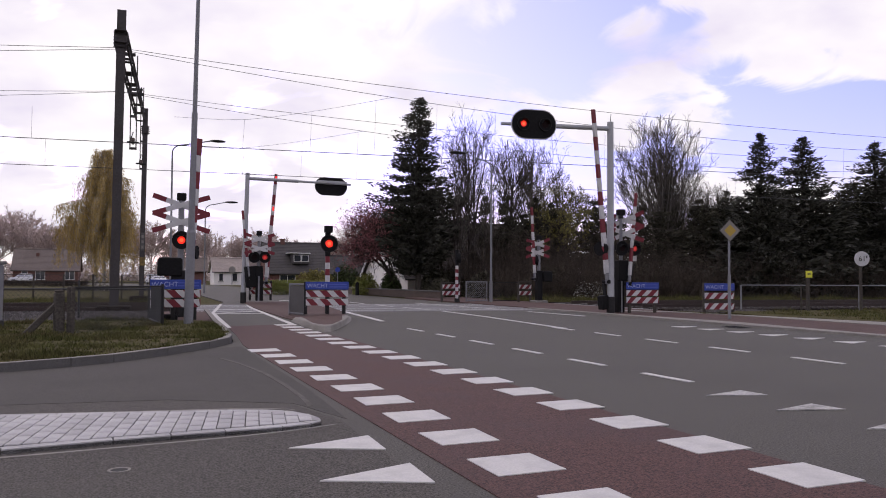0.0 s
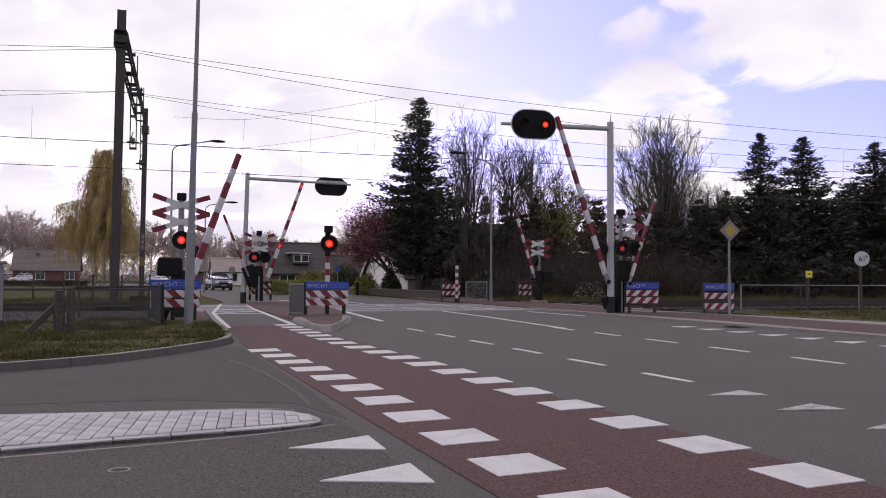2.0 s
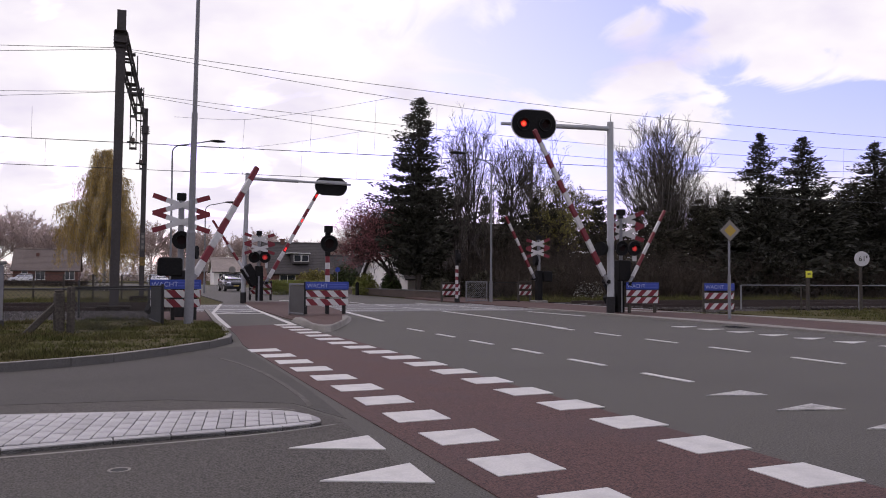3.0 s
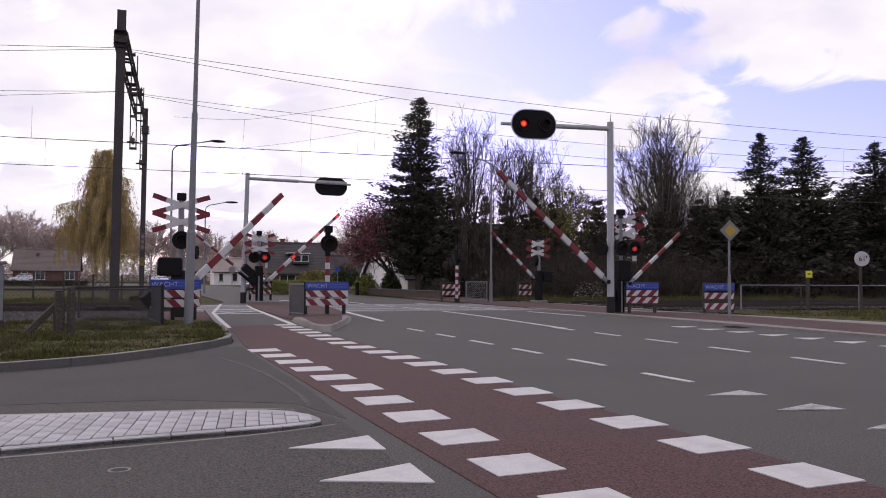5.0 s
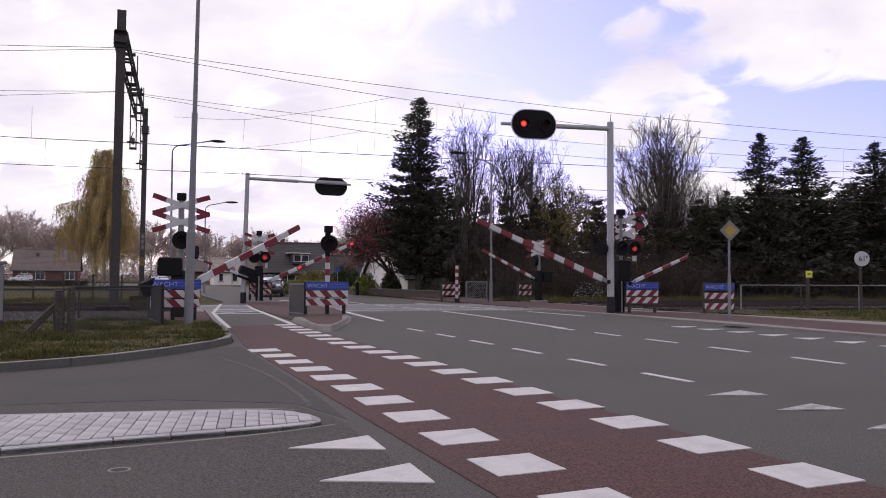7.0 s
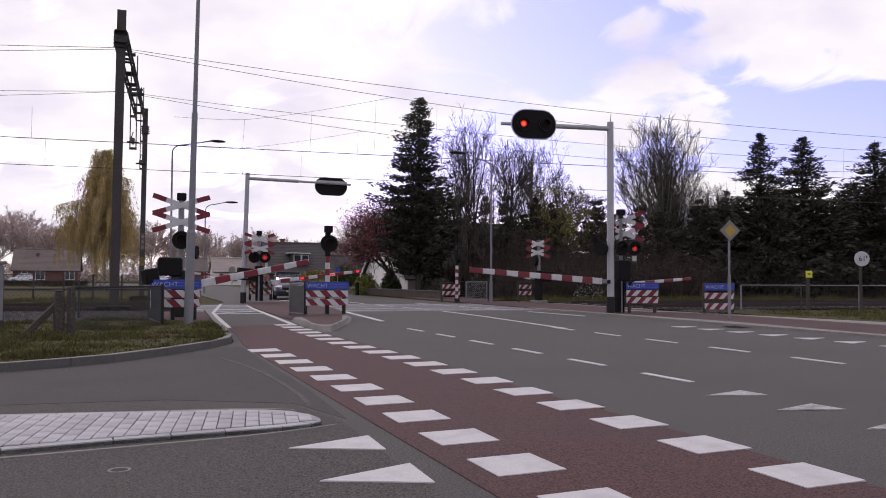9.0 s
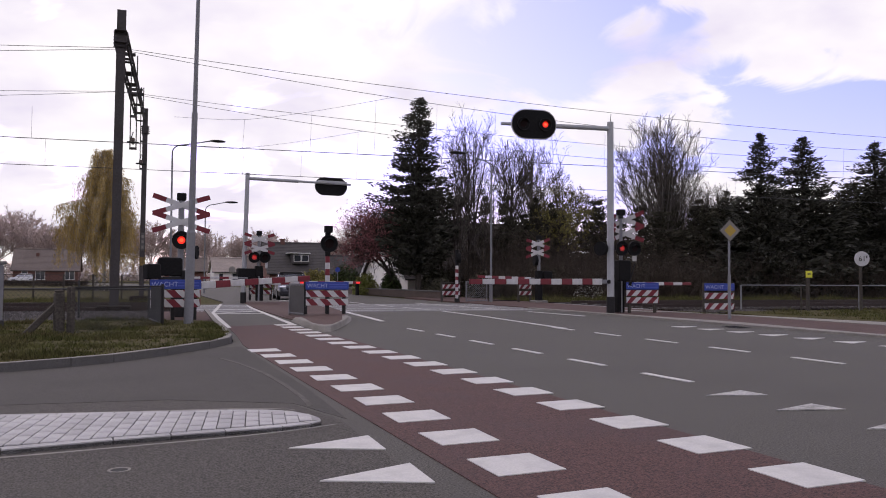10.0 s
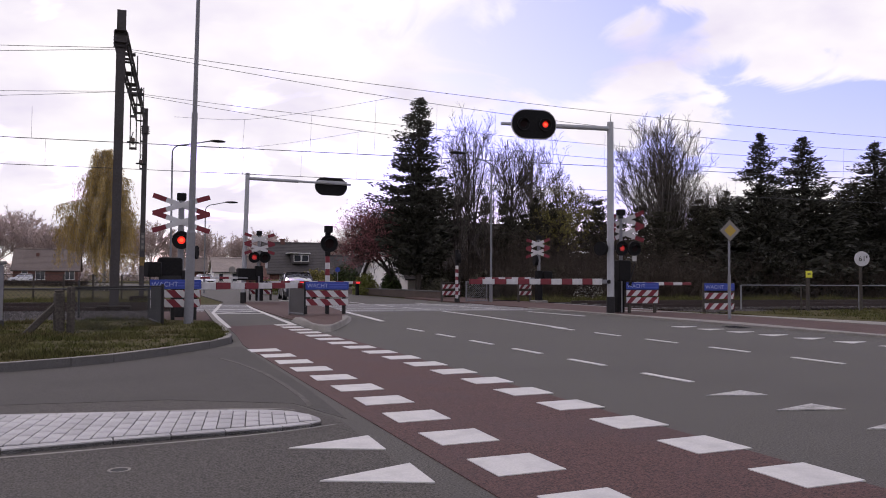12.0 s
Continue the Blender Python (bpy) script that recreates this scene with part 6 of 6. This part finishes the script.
def house(m, L, D, eave, ridge, wallmat, roofmat, label, name="house", over=0.35, hip=0.0, courses=18):
    """A house with its ridge along x: walls with gables, two tiled slopes laid in courses, ridge and gutters."""
    root = thing(name, m, label, "house", "houses")
    bm = bmn()
    a = [(-L / 2, -D / 2), (L / 2, -D / 2), (L / 2, D / 2), (-L / 2, D / 2)]
    lo = [bm.verts.new((x, y, -0.2)) for x, y in a]
    hi = [bm.verts.new((x, y, eave)) for x, y in a]
    pk = [bm.verts.new((-L / 2 + hip, 0, ridge - 0.12)), bm.verts.new((L / 2 - hip, 0, ridge - 0.12))]
    bm.faces.new((lo[0], lo[1], hi[1], hi[0]))
    bm.faces.new((lo[2], lo[3], hi[3], hi[2]))
    bm.faces.new((lo[1], lo[2], hi[2], pk[1], hi[1]))
    bm.faces.new((lo[3], lo[0], hi[0], pk[0], hi[3]))
    bm.faces.new((hi[0], hi[1], pk[1], pk[0]))
    bm.faces.new((hi[2], hi[3], pk[0], pk[1]))
    part("shell", bm, wallmat, root, smooth=False)
    for s in (-1, 1):
        bm = bmn()
        for k in range(courses):
            f0, f1 = k / courses, (k + 1) / courses
            def at(f, lift):
                f = min(f, 1.0)
                return (s * (D / 2 + over) * (1 - f), eave - over * (ridge - eave) / (D / 2) + (ridge - eave + over * (ridge - eave) / (D / 2)) * f + lift)
            (ya, za), (yb, zb) = at(f0, 0.07), at(f1, 0.03)
            h0, h1 = hip * f0, hip * min(f1, 1)
            row = [bm.verts.new(p) for p in ((-L / 2 - over + h0, ya, za), (L / 2 + over - h0, ya, za), (-L / 2 - over + h1, yb, zb), (L / 2 + over - h1, yb, zb))]
            if k == 0:
                edge = [bm.verts.new((v.co.x, v.co.y, v.co.z - 0.1)) for v in row[:2]]
            bm.faces.new((edge[0], edge[1], row[1], row[0]))
            bm.faces.new((row[0], row[1], row[3], row[2]))
            edge = row[2:]
        part("roof", bm, roofmat, root, smooth=False)
        part("gutter", rod(bmn(), (-L / 2 - over, s * (D / 2 + over + 0.04), eave - 0.25), (L / 2 + over, s * (D / 2 + over + 0.04), eave - 0.25), 0.06, n=8), M_DARK, root)
    part("ridge", rod(bmn(), (-L / 2 - over + hip, 0, ridge + 0.06), (L / 2 + over - hip, 0, ridge + 0.06), 0.11, n=8), roofmat, root)
    return root


def chimney(root, x, y, z, h=0.9):
    part("chimney", box(box(bmn(), 0.5, 0.5, h, pose(x, y, z + h / 2), 0.01), 0.6, 0.6, 0.1, pose(x, y, z + h), 0.01), M_BRICK, root)


def build_houses():
    # low brick house across the field
    a = house(pose(-13.8, 162, 0), 10.6, 8, 2.3, 6.0, M_BRICK, M_TILE_BROWN, "low red-brick house with a broad brown tiled roof")
    for x, w in ((-0.9, 1.6), (3.9, 1.6)):
        window(a, pose(x, -4.02, 1.25), w, 1.6)
    window(a, pose(-3.4, -4.02, 1.0), 1.0, 2.0, "door_light", 1)
    chimney(a, -1.6, -1.2, 4.6, 0.7)
    # dark-roofed house with a dormer behind the hedge
    b = house(pose(18.1, 92, 0), 7.0, 8, 1.8, 5.15, M_BRICK, M_TILE_DARK, "house with a steep dark tiled roof and white dormer", courses=20)
    dorm = part("dormer", box(bmn(), 1.9, 2.0, 1.15, pose(0.1, -2.6, 3.3), 0.02), M_TILE_DARK, b, "flat-roofed dormer with white frames")
    part("dormer_roof", box(bmn(), 2.4, 2.4, 0.1, pose(-0.1, -2.7, 3.92), 0.02), M_TRIM, dorm)
    for dx in (-0.44, 0.44):
        part("dormer_frame", box(bmn(), 0.84, 0.04, 0.78, pose(0.1 + dx, -3.605, 3.35), 0.01), M_TRIM, dorm)
    for dx in (-0.44, 0.44):
        part("dormer_pane", box(bmn(), 0.7, 0.04, 0.66, pose(0.1 + dx, -3.63, 3.35)), M_GLASS, dorm)
    window(b, pose(-1.5, -4.02, 1.0), 1.8, 1.0)
    chimney(b, -1.4, 0, 5.0, 0.6)
    c = house(pose(24.3, 93, 0), 5.6, 7, 1.8, 3.75, M_BRICK, M_TILE_DARK, "lower dark-roofed wing beside the dormer house")
    # cottages farther along the road
    d = house(pose(13.9, 124, 0), 4.0, 6, 2.1, 4.0, M_PLASTER, M_TILE_PALE, "small white cottage with a pale weathered roof")
    window(d, pose(1.0, -3.02, 1.1), 0.8, 1.3, panes=1)
    window(d, pose(-1.0, -3.02, 1.1), 0.7, 1.2, panes=1)
    e = house(pose(8.9, 140, 0), 6.5, 7, 2.2, 4.3, M_BRICK, M_TILE_BROWN, "brick house with a brown roof along the bend")
    window(e, pose(0.4, -3.52, 1.6), 1.2, 1.8)
    f = house(pose(20.5, 132, 0), 7.0, 7, 2.3, 4.5, M_BRICK, M_TILE_BROWN, "brown-roofed house behind the crossing signals")
    chimney(f, -1.5, 0, 4.3, 0.7)
    # white gabled house by the garden, its dark roof behind the trees
    g = house(pose(26.0, 60.8, 0), 13.4, 11.6, 1.35, 5.75, M_PLASTER, M_TILE_GREY, "white gabled house with a long dark tiled roof", courses=26)
    for yy, z in ((-2.2, 1.7), (-1.0, 1.7)):
        window(g, pose(-6.72, yy, z, 0, 0, -90), 0.6, 1.1, panes=1)
    for s in (-1, 1):
        part("bargeboard", plate(bmn(), [(0, 0), (5.8, -4.4), (5.8, -4.65), (0, -0.3)], 0.08, pose(-7.1, 0, 5.8, 0, 0, -90 if s > 0 else 90)), M_TRIM, g)
    # low wall round the garden
    w = thing("garden_wall", Matrix(), "low brown brick garden wall beside the road", "wall", kind="structure")
    pts = [(17.0, 42.4), (16.6, 46), (16.3, 52), (15.9, 60), (15.2, 70)]
    for p, q in zip(pts, pts[1:]):
        dx, dy = q[0] - p[0], q[1] - p[1]
        ln = math.hypot(dx, dy)
        k = pose((p[0] + q[0]) / 2, (p[1] + q[1]) / 2, 0, 0, 0, math.degrees(math.atan2(dy, dx)))
        part("wall_length", box(bmn(), ln, 0.25, 0.44, k @ pose(0, 0, 0.2), 0.01), M_GARDENWALL, w)
        part("coping", box(bmn(), ln, 0.32, 0.06, k @ pose(0, 0, 0.45), 0.01), M_KERB_DARK, w)


build_trees()
build_houses()


# ---- cars ----
M_TYRE = mat("tyre", (0.012, 0.012, 0.012), 0.85, var=0.2, bump=0.2)
M_RIM = mat("wheel_rim", (0.45, 0.45, 0.47), 0.35, 0.9, var=0.1, bump=0)
M_CARGREY = mat("dark_grey_metallic", (0.06, 0.061, 0.071), 0.16, 0.6, var=0.05, bump=0, spec=0.7)
M_CARWHITE = mat("white_car_paint", (0.6, 0.6, 0.61), 0.25, var=0.04, bump=0, spec=0.6)
M_CARGLASS = mat("car_glass", (0.42, 0.43, 0.45), 0.05, 0.75, var=0.1, bump=0, spec=0.9)
M_LAMPGLASS = mat("headlight_glass", (0.6, 0.62, 0.64), 0.1, 0.3, var=0.05, bump=0)
M_PLATE = mat("yellow_plate", (0.4, 0.3, 0.08), 0.5, var=0.05, bump=0)


def loft(bm, sections):
    rings = [[bm.verts.new(p) for p in s] for s in sections]
    n = len(rings[0])
    for a, b in zip(rings, rings[1:]):
        for i in range(n):
            bm.faces.new((a[i], a[(i + 1) % n], b[(i + 1) % n], b[i]))
    bm.faces.new(rings[0][::-1])
    bm.faces.new(rings[-1])
    return bm


CARS = {}


def car(key, m, paint, label, group="cars"):
    """A compact family car, front towards -y, resting on z=0."""
    root = thing("car", m, label, "car", group)

    def ring(y, w, z0, z1, crown=0.03, shoulder=0.8):
        return [(-w * 0.94, y, z0), (w * 0.94, y, z0), (w, y, z0 + 0.12), (w, y, z0 + (z1 - z0) * shoulder), (w * 0.9, y, z1), (0, y, z1 + crown), (-w * 0.9, y, z1), (-w, y, z0 + (z1 - z0) * shoulder), (-w, y, z0 + 0.12)]

    body = [ring(-2.08, 0.62, 0.32, 0.56), ring(-2.02, 0.76, 0.24, 0.70), ring(-1.75, 0.85, 0.2, 0.84), ring(-1.0, 0.88, 0.2, 0.97), ring(0.0, 0.89, 0.2, 1.0), ring(1.2, 0.88, 0.2, 1.02), ring(1.85, 0.85, 0.22, 1.0), ring(2.05, 0.76, 0.3, 0.86)]
    part("body", loft(bmn(), body), paint, root)
    cab = [ring(-1.12, 0.76, 0.93, 1.0, 0.01), ring(-0.35, 0.70, 0.93, 1.42, 0.02), ring(0.4, 0.70, 0.93, 1.46, 0.02), ring(1.35, 0.68, 0.93, 1.40, 0.02), ring(1.82, 0.70, 0.93, 1.05, 0.01)]
    part("glasshouse", loft(bmn(), cab), M_CARGLASS, root, "dark car windows")
    roof = [ring(-0.42, 0.64, 1.40, 1.44, 0.02), ring(0.4, 0.66, 1.44, 1.50, 0.02), ring(1.3, 0.64, 1.38, 1.46, 0.02), ring(1.45, 0.6, 1.34, 1.40, 0.01)]
    part("roof", loft(bmn(), roof), paint, root)
    for s in (-1, 1):
        part("windscreen_pillar", rod(bmn(), (s * 0.78, -1.08, 0.98), (s * 0.66, -0.38, 1.43), 0.035, n=6), paint, root)
        part("centre_pillar", rod(bmn(), (s * 0.79, 0.35, 0.98), (s * 0.67, 0.35, 1.45), 0.04, n=6), paint, root)
        part("headlight", box(bmn(), 0.36, 0.22, 0.17, pose(s * 0.6, -1.93, 0.68, 18, 0, s * 22), 0.03), M_LAMPGLASS, root, "clear headlight")
        part("fog_lamp", box(bmn(), 0.16, 0.06, 0.09, pose(s * 0.58, -2.05, 0.38), 0.01), M_DARK, root)
        part("mirror", box(bmn(), 0.2, 0.12, 0.14, pose(s * 0.96, -0.85, 1.02), 0.03), paint, root)
        part("tail_light", box(bmn(), 0.16, 0.12, 0.32, pose(s * 0.76, 1.93, 0.86), 0.02), M_REDP, root, "red tail light")
        for y in (-1.3, 1.25):
            w = thing("wheel", pose(s * 0.79, y, 0.31), "car wheel", "")
            del w["label"]
            w.parent = root
            part("tyre", rod(bmn(), (-0.1, 0, 0), (0.1, 0, 0), 0.31, n=24), M_TYRE, w)
            part("rim", rod(bmn(), (-0.105, 0, 0), (0.105, 0, 0), 0.2, n=18), M_RIM, w)
    part("grille", box(bmn(), 0.8, 0.06, 0.14, pose(0, -2.06, 0.6), 0.02), M_BLACK, root, "black grille")
    part("lower_grille", box(bmn(), 1.0, 0.06, 0.12, pose(0, -2.03, 0.35), 0.02), M_BLACK, root)
    part("plate_bar", box(bmn(), 0.44, 0.02, 0.09, pose(0, -2.10, 0.47), 0.005), M_PLATE, root, "plain yellow plate")
    CARS[key] = root
    return root


def build_cars():
    car("first", pose(8.3, 41.2, 0), M_CARGREY, "dark grey metallic hatchback waiting at the barrier")
    car("second", pose(6.5, 96, 0), M_CARWHITE, "white car following along the bend")
    car("parked", pose(-16.9, 152, 0, 0, 0, -82), M_CARWHITE, "white car parked before the brick house")


# ---- grass, stones and litter ----
def build_growth():
    rng = random.Random(12)
    V, F = [], []

    def blade(x, y, z, h):
        a = rng.uniform(0, 6.28)
        w = rng.uniform(0.006, 0.013)
        lean = h * rng.uniform(0.1, 0.7)
        b = rng.uniform(0, 6.28)
        base = len(V)
        V.extend([(x - w * math.cos(a), y - w * math.sin(a), z), (x + w * math.cos(a), y + w * math.sin(a), z), (x + lean * math.cos(b), y + lean * math.sin(b), z + h)])
        F.append((base, base + 1, base + 2))

    def tuft_field(n, pick, z, hmin, hmax, clump=0.5):
        k = 0
        while k < n:
            p = pick()
            if p is None:
                continue
            x, y = p
            d = noise.noise(Vector((x * 0.9, y * 0.9, 3.1)))
            if d < 0.02 and rng.random() < 0.78:
                k += 1
                continue
            hh = rng.uniform(hmin, hmax) * (0.6 + 2.2 * max(0, d))
            for _ in range(3):
                blade(x + rng.gauss(0, 0.03), y + rng.gauss(0, 0.03), z, hh * rng.uniform(0.6, 1.2))
            k += 1

    def corner():
        x = rng.uniform(-6.5, 2.0)
        line_ = [(-8, 10.3)] + KERB_LEFT[2:]
        lo = next((ya + (yb - ya) * (x - xa) / (xb - xa) for (xa, ya), (xb, yb) in zip(line_, line_[1:]) if xa <= x <= xb), 19.0) + (0.2 if x < 1.5 else 0.6)
        y = lo + (rng.random() ** 1.35) * 12
        if y > 22.6 - 0.05 * x or (x > 0.9 and y > 21.2):
            return None
        return x, y

    tuft_field(30000, corner, 0.1, 0.025, 0.1)
    tagged(raw_part("grass", V, F, M_GRASS), "short patchy verge grass on the corner", "grass", kind="stuff")
    V, F = [], []
    tuft_field(9000, lambda: (rng.uniform(20.6, 36), rng.uniform(16, 22.6)), 0.06, 0.04, 0.13)
    tuft_field(7000, lambda: (rng.uniform(-9, 1), rng.uniform(38.6, 47)), -0.05, 0.08, 0.25)
    tuft_field(17000, lambda: (rng.uniform(20, 48), rng.uniform(36, 42) - 0.1), -0.05, 0.08, 0.3)
    tagged(raw_part("rough_grass", V, F, M_GRASS), "rough grass along the tracks", "grass", kind="stuff")
    # ballast stones
    V, F = [], []

    def stone(x, y, z, s):
        base = len(V)
        pts = [(1, 0, 0), (-1, 0, 0), (0, 1, 0), (0, -1, 0), (0, 0, 1), (0, 0, -0.6)]
        a = rng.uniform(0, 6.28)
        c, sn = math.cos(a), math.sin(a)
        sx, sy, sz = (s * rng.uniform(0.6, 1.2) for _ in range(3))
        for px, py, pz in pts:
            px, py, pz = px * sx, py * sy, pz * sz + rng.uniform(-0.2, 0.2) * s
            V.append((x + c * px - sn * py, y + sn * px + c * py, z + pz))
        for t in ((0, 2, 4), (2, 1, 4), (1, 3, 4), (3, 0, 4), (2, 0, 5), (1, 2, 5), (3, 1, 5), (0, 3, 5)):
            F.append(tuple(base + i for i in t))

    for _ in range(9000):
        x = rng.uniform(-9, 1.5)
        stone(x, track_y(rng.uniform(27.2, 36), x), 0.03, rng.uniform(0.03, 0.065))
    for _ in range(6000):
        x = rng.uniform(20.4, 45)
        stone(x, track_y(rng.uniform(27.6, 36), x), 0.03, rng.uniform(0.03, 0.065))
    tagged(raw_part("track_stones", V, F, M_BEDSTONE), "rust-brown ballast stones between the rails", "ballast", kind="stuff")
    V, F = [], []
    for _ in range(5200):
        x = rng.uniform(-9, 0.9)
        stone(x, rng.uniform(22.8 - 0.06 * x, 28.2 - 0.1 * x), 0.07, rng.uniform(0.03, 0.075))
    for _ in range(900):
        x = rng.uniform(19.6, 23.5)
        stone(x, track_y(rng.uniform(24.6, 27), x), 0.04, rng.uniform(0.02, 0.05))
    tagged(raw_part("ballast_stones", V, F, M_STONE), "loose grey ballast stones round the tracks", "ballast", kind="stuff")


build_cars()
build_growth()


# ---- what moves ----
def motions():
    # barrier arms: degrees above the horizontal
    base = [(0, 86.5), (0.5, 86.3), (0.9, 83.0), (1.5, 74.2), (2.0, 68.6), (2.5, 63.3), (3.2, 56.0), (4.0, 48.3), (5.0, 39.0), (5.5, 34.6), (6.5, 26.0), (7.2, 20.6), (8.0, 14.6), (8.8, 9.2), (9.0, 7.4), (9.5, 4.4), (10.0, 1.6), (10.4, 0.0), (12, 0.0)]
    right = [(0, 83.4), (0.6, 82.8), (0.9, 80.0), (1.5, 71.8), (2.0, 66.5), (2.5, 61.0), (3.2, 54.2), (4.0, 46.8), (5.0, 37.6), (5.5, 32.6), (6.5, 23.6), (7.2, 17.8), (8.0, 11.6), (8.8, 6.2), (9.0, 4.4), (9.5, 1.0), (9.8, 0.0), (12, 0.0)]
    road = [(0, 83.4), (0.6, 82.8), (0.9, 80.0), (1.5, 71.8), (2.0, 66.5), (2.5, 60.8), (3.2, 53.6), (4.0, 45.8), (5.0, 35.2), (5.5, 31.1), (6.5, 22.5), (7.2, 16.6), (8.0, 10.4), (8.8, 5.0), (9.0, 3.4), (9.4, 0.0), (12, 0.0)]
    lane = [(0, 86.5), (0.5, 86.3), (0.9, 82.4), (1.5, 73.0), (2.0, 68.2), (2.5, 63.3), (3.2, 56.8), (4.0, 50.7), (5.0, 42.3), (5.5, 38.0), (6.5, 30.0), (7.2, 24.6), (8.0, 18.0), (8.8, 12.0), (9.0, 10.4), (9.5, 6.9), (10.0, 3.2), (10.4, 0.4), (10.6, 0.0), (12, 0.0)]
    far_road = [(0, 85.0), (0.6, 84.8), (0.9, 82.4), (1.5, 74.6), (2.0, 69.3), (2.5, 63.9), (3.2, 57.0), (4.0, 49.8), (5.0, 41.5), (5.5, 36.4), (6.5, 27.3), (7.2, 21.4), (8.0, 14.6), (8.8, 8.6), (9.0, 6.6), (9.5, 1.8), (9.8, 0.0), (12, 0.0)]
    turn = {"A": (1, lane), "B": (1, far_road), "E": (1, road), "C": (-1, road), "D": (-1, base), "F": (-1, right)}
    for key, (side, rows) in turn.items():
        arm = ARMS[key]
        at = arm.matrix_basis.translation.copy()
        walk(arm, [(t, Matrix.Translation(at) @ pose(0, 0, 0, 0, 0, SKEWS[key]) @ pose(0, 0, 0, 0, -(a if side > 0 else 180 - a), 0)) for t, a in rows])
    # flashing lamps: added flaps imitate the switching, each swings up while its lamp shows
    period = 0.657
    timing = {"left": (0.54, 0.30), "island": (0.49, 0.235), "a": (0.345, 0.33), "b": (0.345 + 0.33, 0.327)}
    for flap, at, phase in SHUTTERS:
        rise, on = timing[phase]
        shut, open_ = at, at @ pose(0, 0, 0, -86, 0, 0)
        rows = []
        first = rise - 2 * period
        state = any(first + k * period <= 0 < first + k * period + on for k in range(5))
        rows.append((0, open_ if state else shut))
        k = 0
        while first + k * period < 12:
            up, down = first + k * period, first + k * period + on
            for t, before, after in ((up, shut, open_), (down, open_, shut)):
                t = 0.045 if 0 < t < 0.045 else t
                if 0.04 < t < 11.93:
                    rows += [(t - 1 / 60, before), (t + 1 / 60 + 0.002, after)]
            k += 1
        rows.append((12, rows[-1][1]))
        walk(flap, rows)
    # cars on the road beyond the tracks: seconds, place, heading of the nose from -y
    routes = {
        "first": [(0, 5.2, 88.5, 8), (1.0, 6.7, 79.5, 9), (1.5, 7.2, 76.0, 9), (2.0, 7.6, 73.6, 8), (2.5, 8.0, 71.4, 6), (3.2, 8.4, 68.6, 3), (4.0, 8.75, 65.0, 2), (5.0, 8.9, 60.3, -4), (6.0, 8.75, 55.6, -10), (6.5, 8.6, 53.2, -12), (7.0, 8.5, 51.0, -12), (7.6, 8.4, 49.0, -10), (8.3, 8.42, 46.8, -8), (8.8, 8.46, 45.3, -6), (9.5, 8.46, 44.5, -6), (10.5, 8.62, 43.9, -5), (12, 8.72, 43.5, -5)],
        "second": [(0, 3.9, 124, 25), (4.5, 4.2, 122.5, 25), (9, 5.3, 118, 25), (10, 6.6, 114.5, 22), (11, 8.0, 110, 18), (12, 9.2, 105, 14)],
    }
    for key, rows in routes.items():
        vehicle = CARS[key]
        walk(vehicle, [(t, pose(x, y, 0.0, 0, 0, turn)) for t, x, y, turn in rows])
        dist, marks = 0.0, [(0, 0.0)]
        for (t0, xa, ya, _), (t1, xb, yb, _) in zip(rows, rows[1:]):
            step = math.hypot(xb - xa, yb - ya)
            n = max(1, math.ceil(step / 0.4))
            marks += [(t0 + (t1 - t0) * k / n, dist + step * k / n) for k in range(1, n + 1)]
            dist += step
        for wheel in [o for o in vehicle.children if o.name.startswith("wheel")]:
            at = wheel.matrix_basis.translation.copy()
            spin, last = [], -1
            for t, d in marks:
                if frame(t) > last:
                    spin.append((t, Matrix.Translation(at) @ Matrix.Rotation(d / 0.31, 4, "X")))
                    last = frame(t)
            walk(wheel, spin)


SKEWS = {"A": 25, "B": 15, "C": 13, "D": 13, "E": 11, "F": 13}
motions()
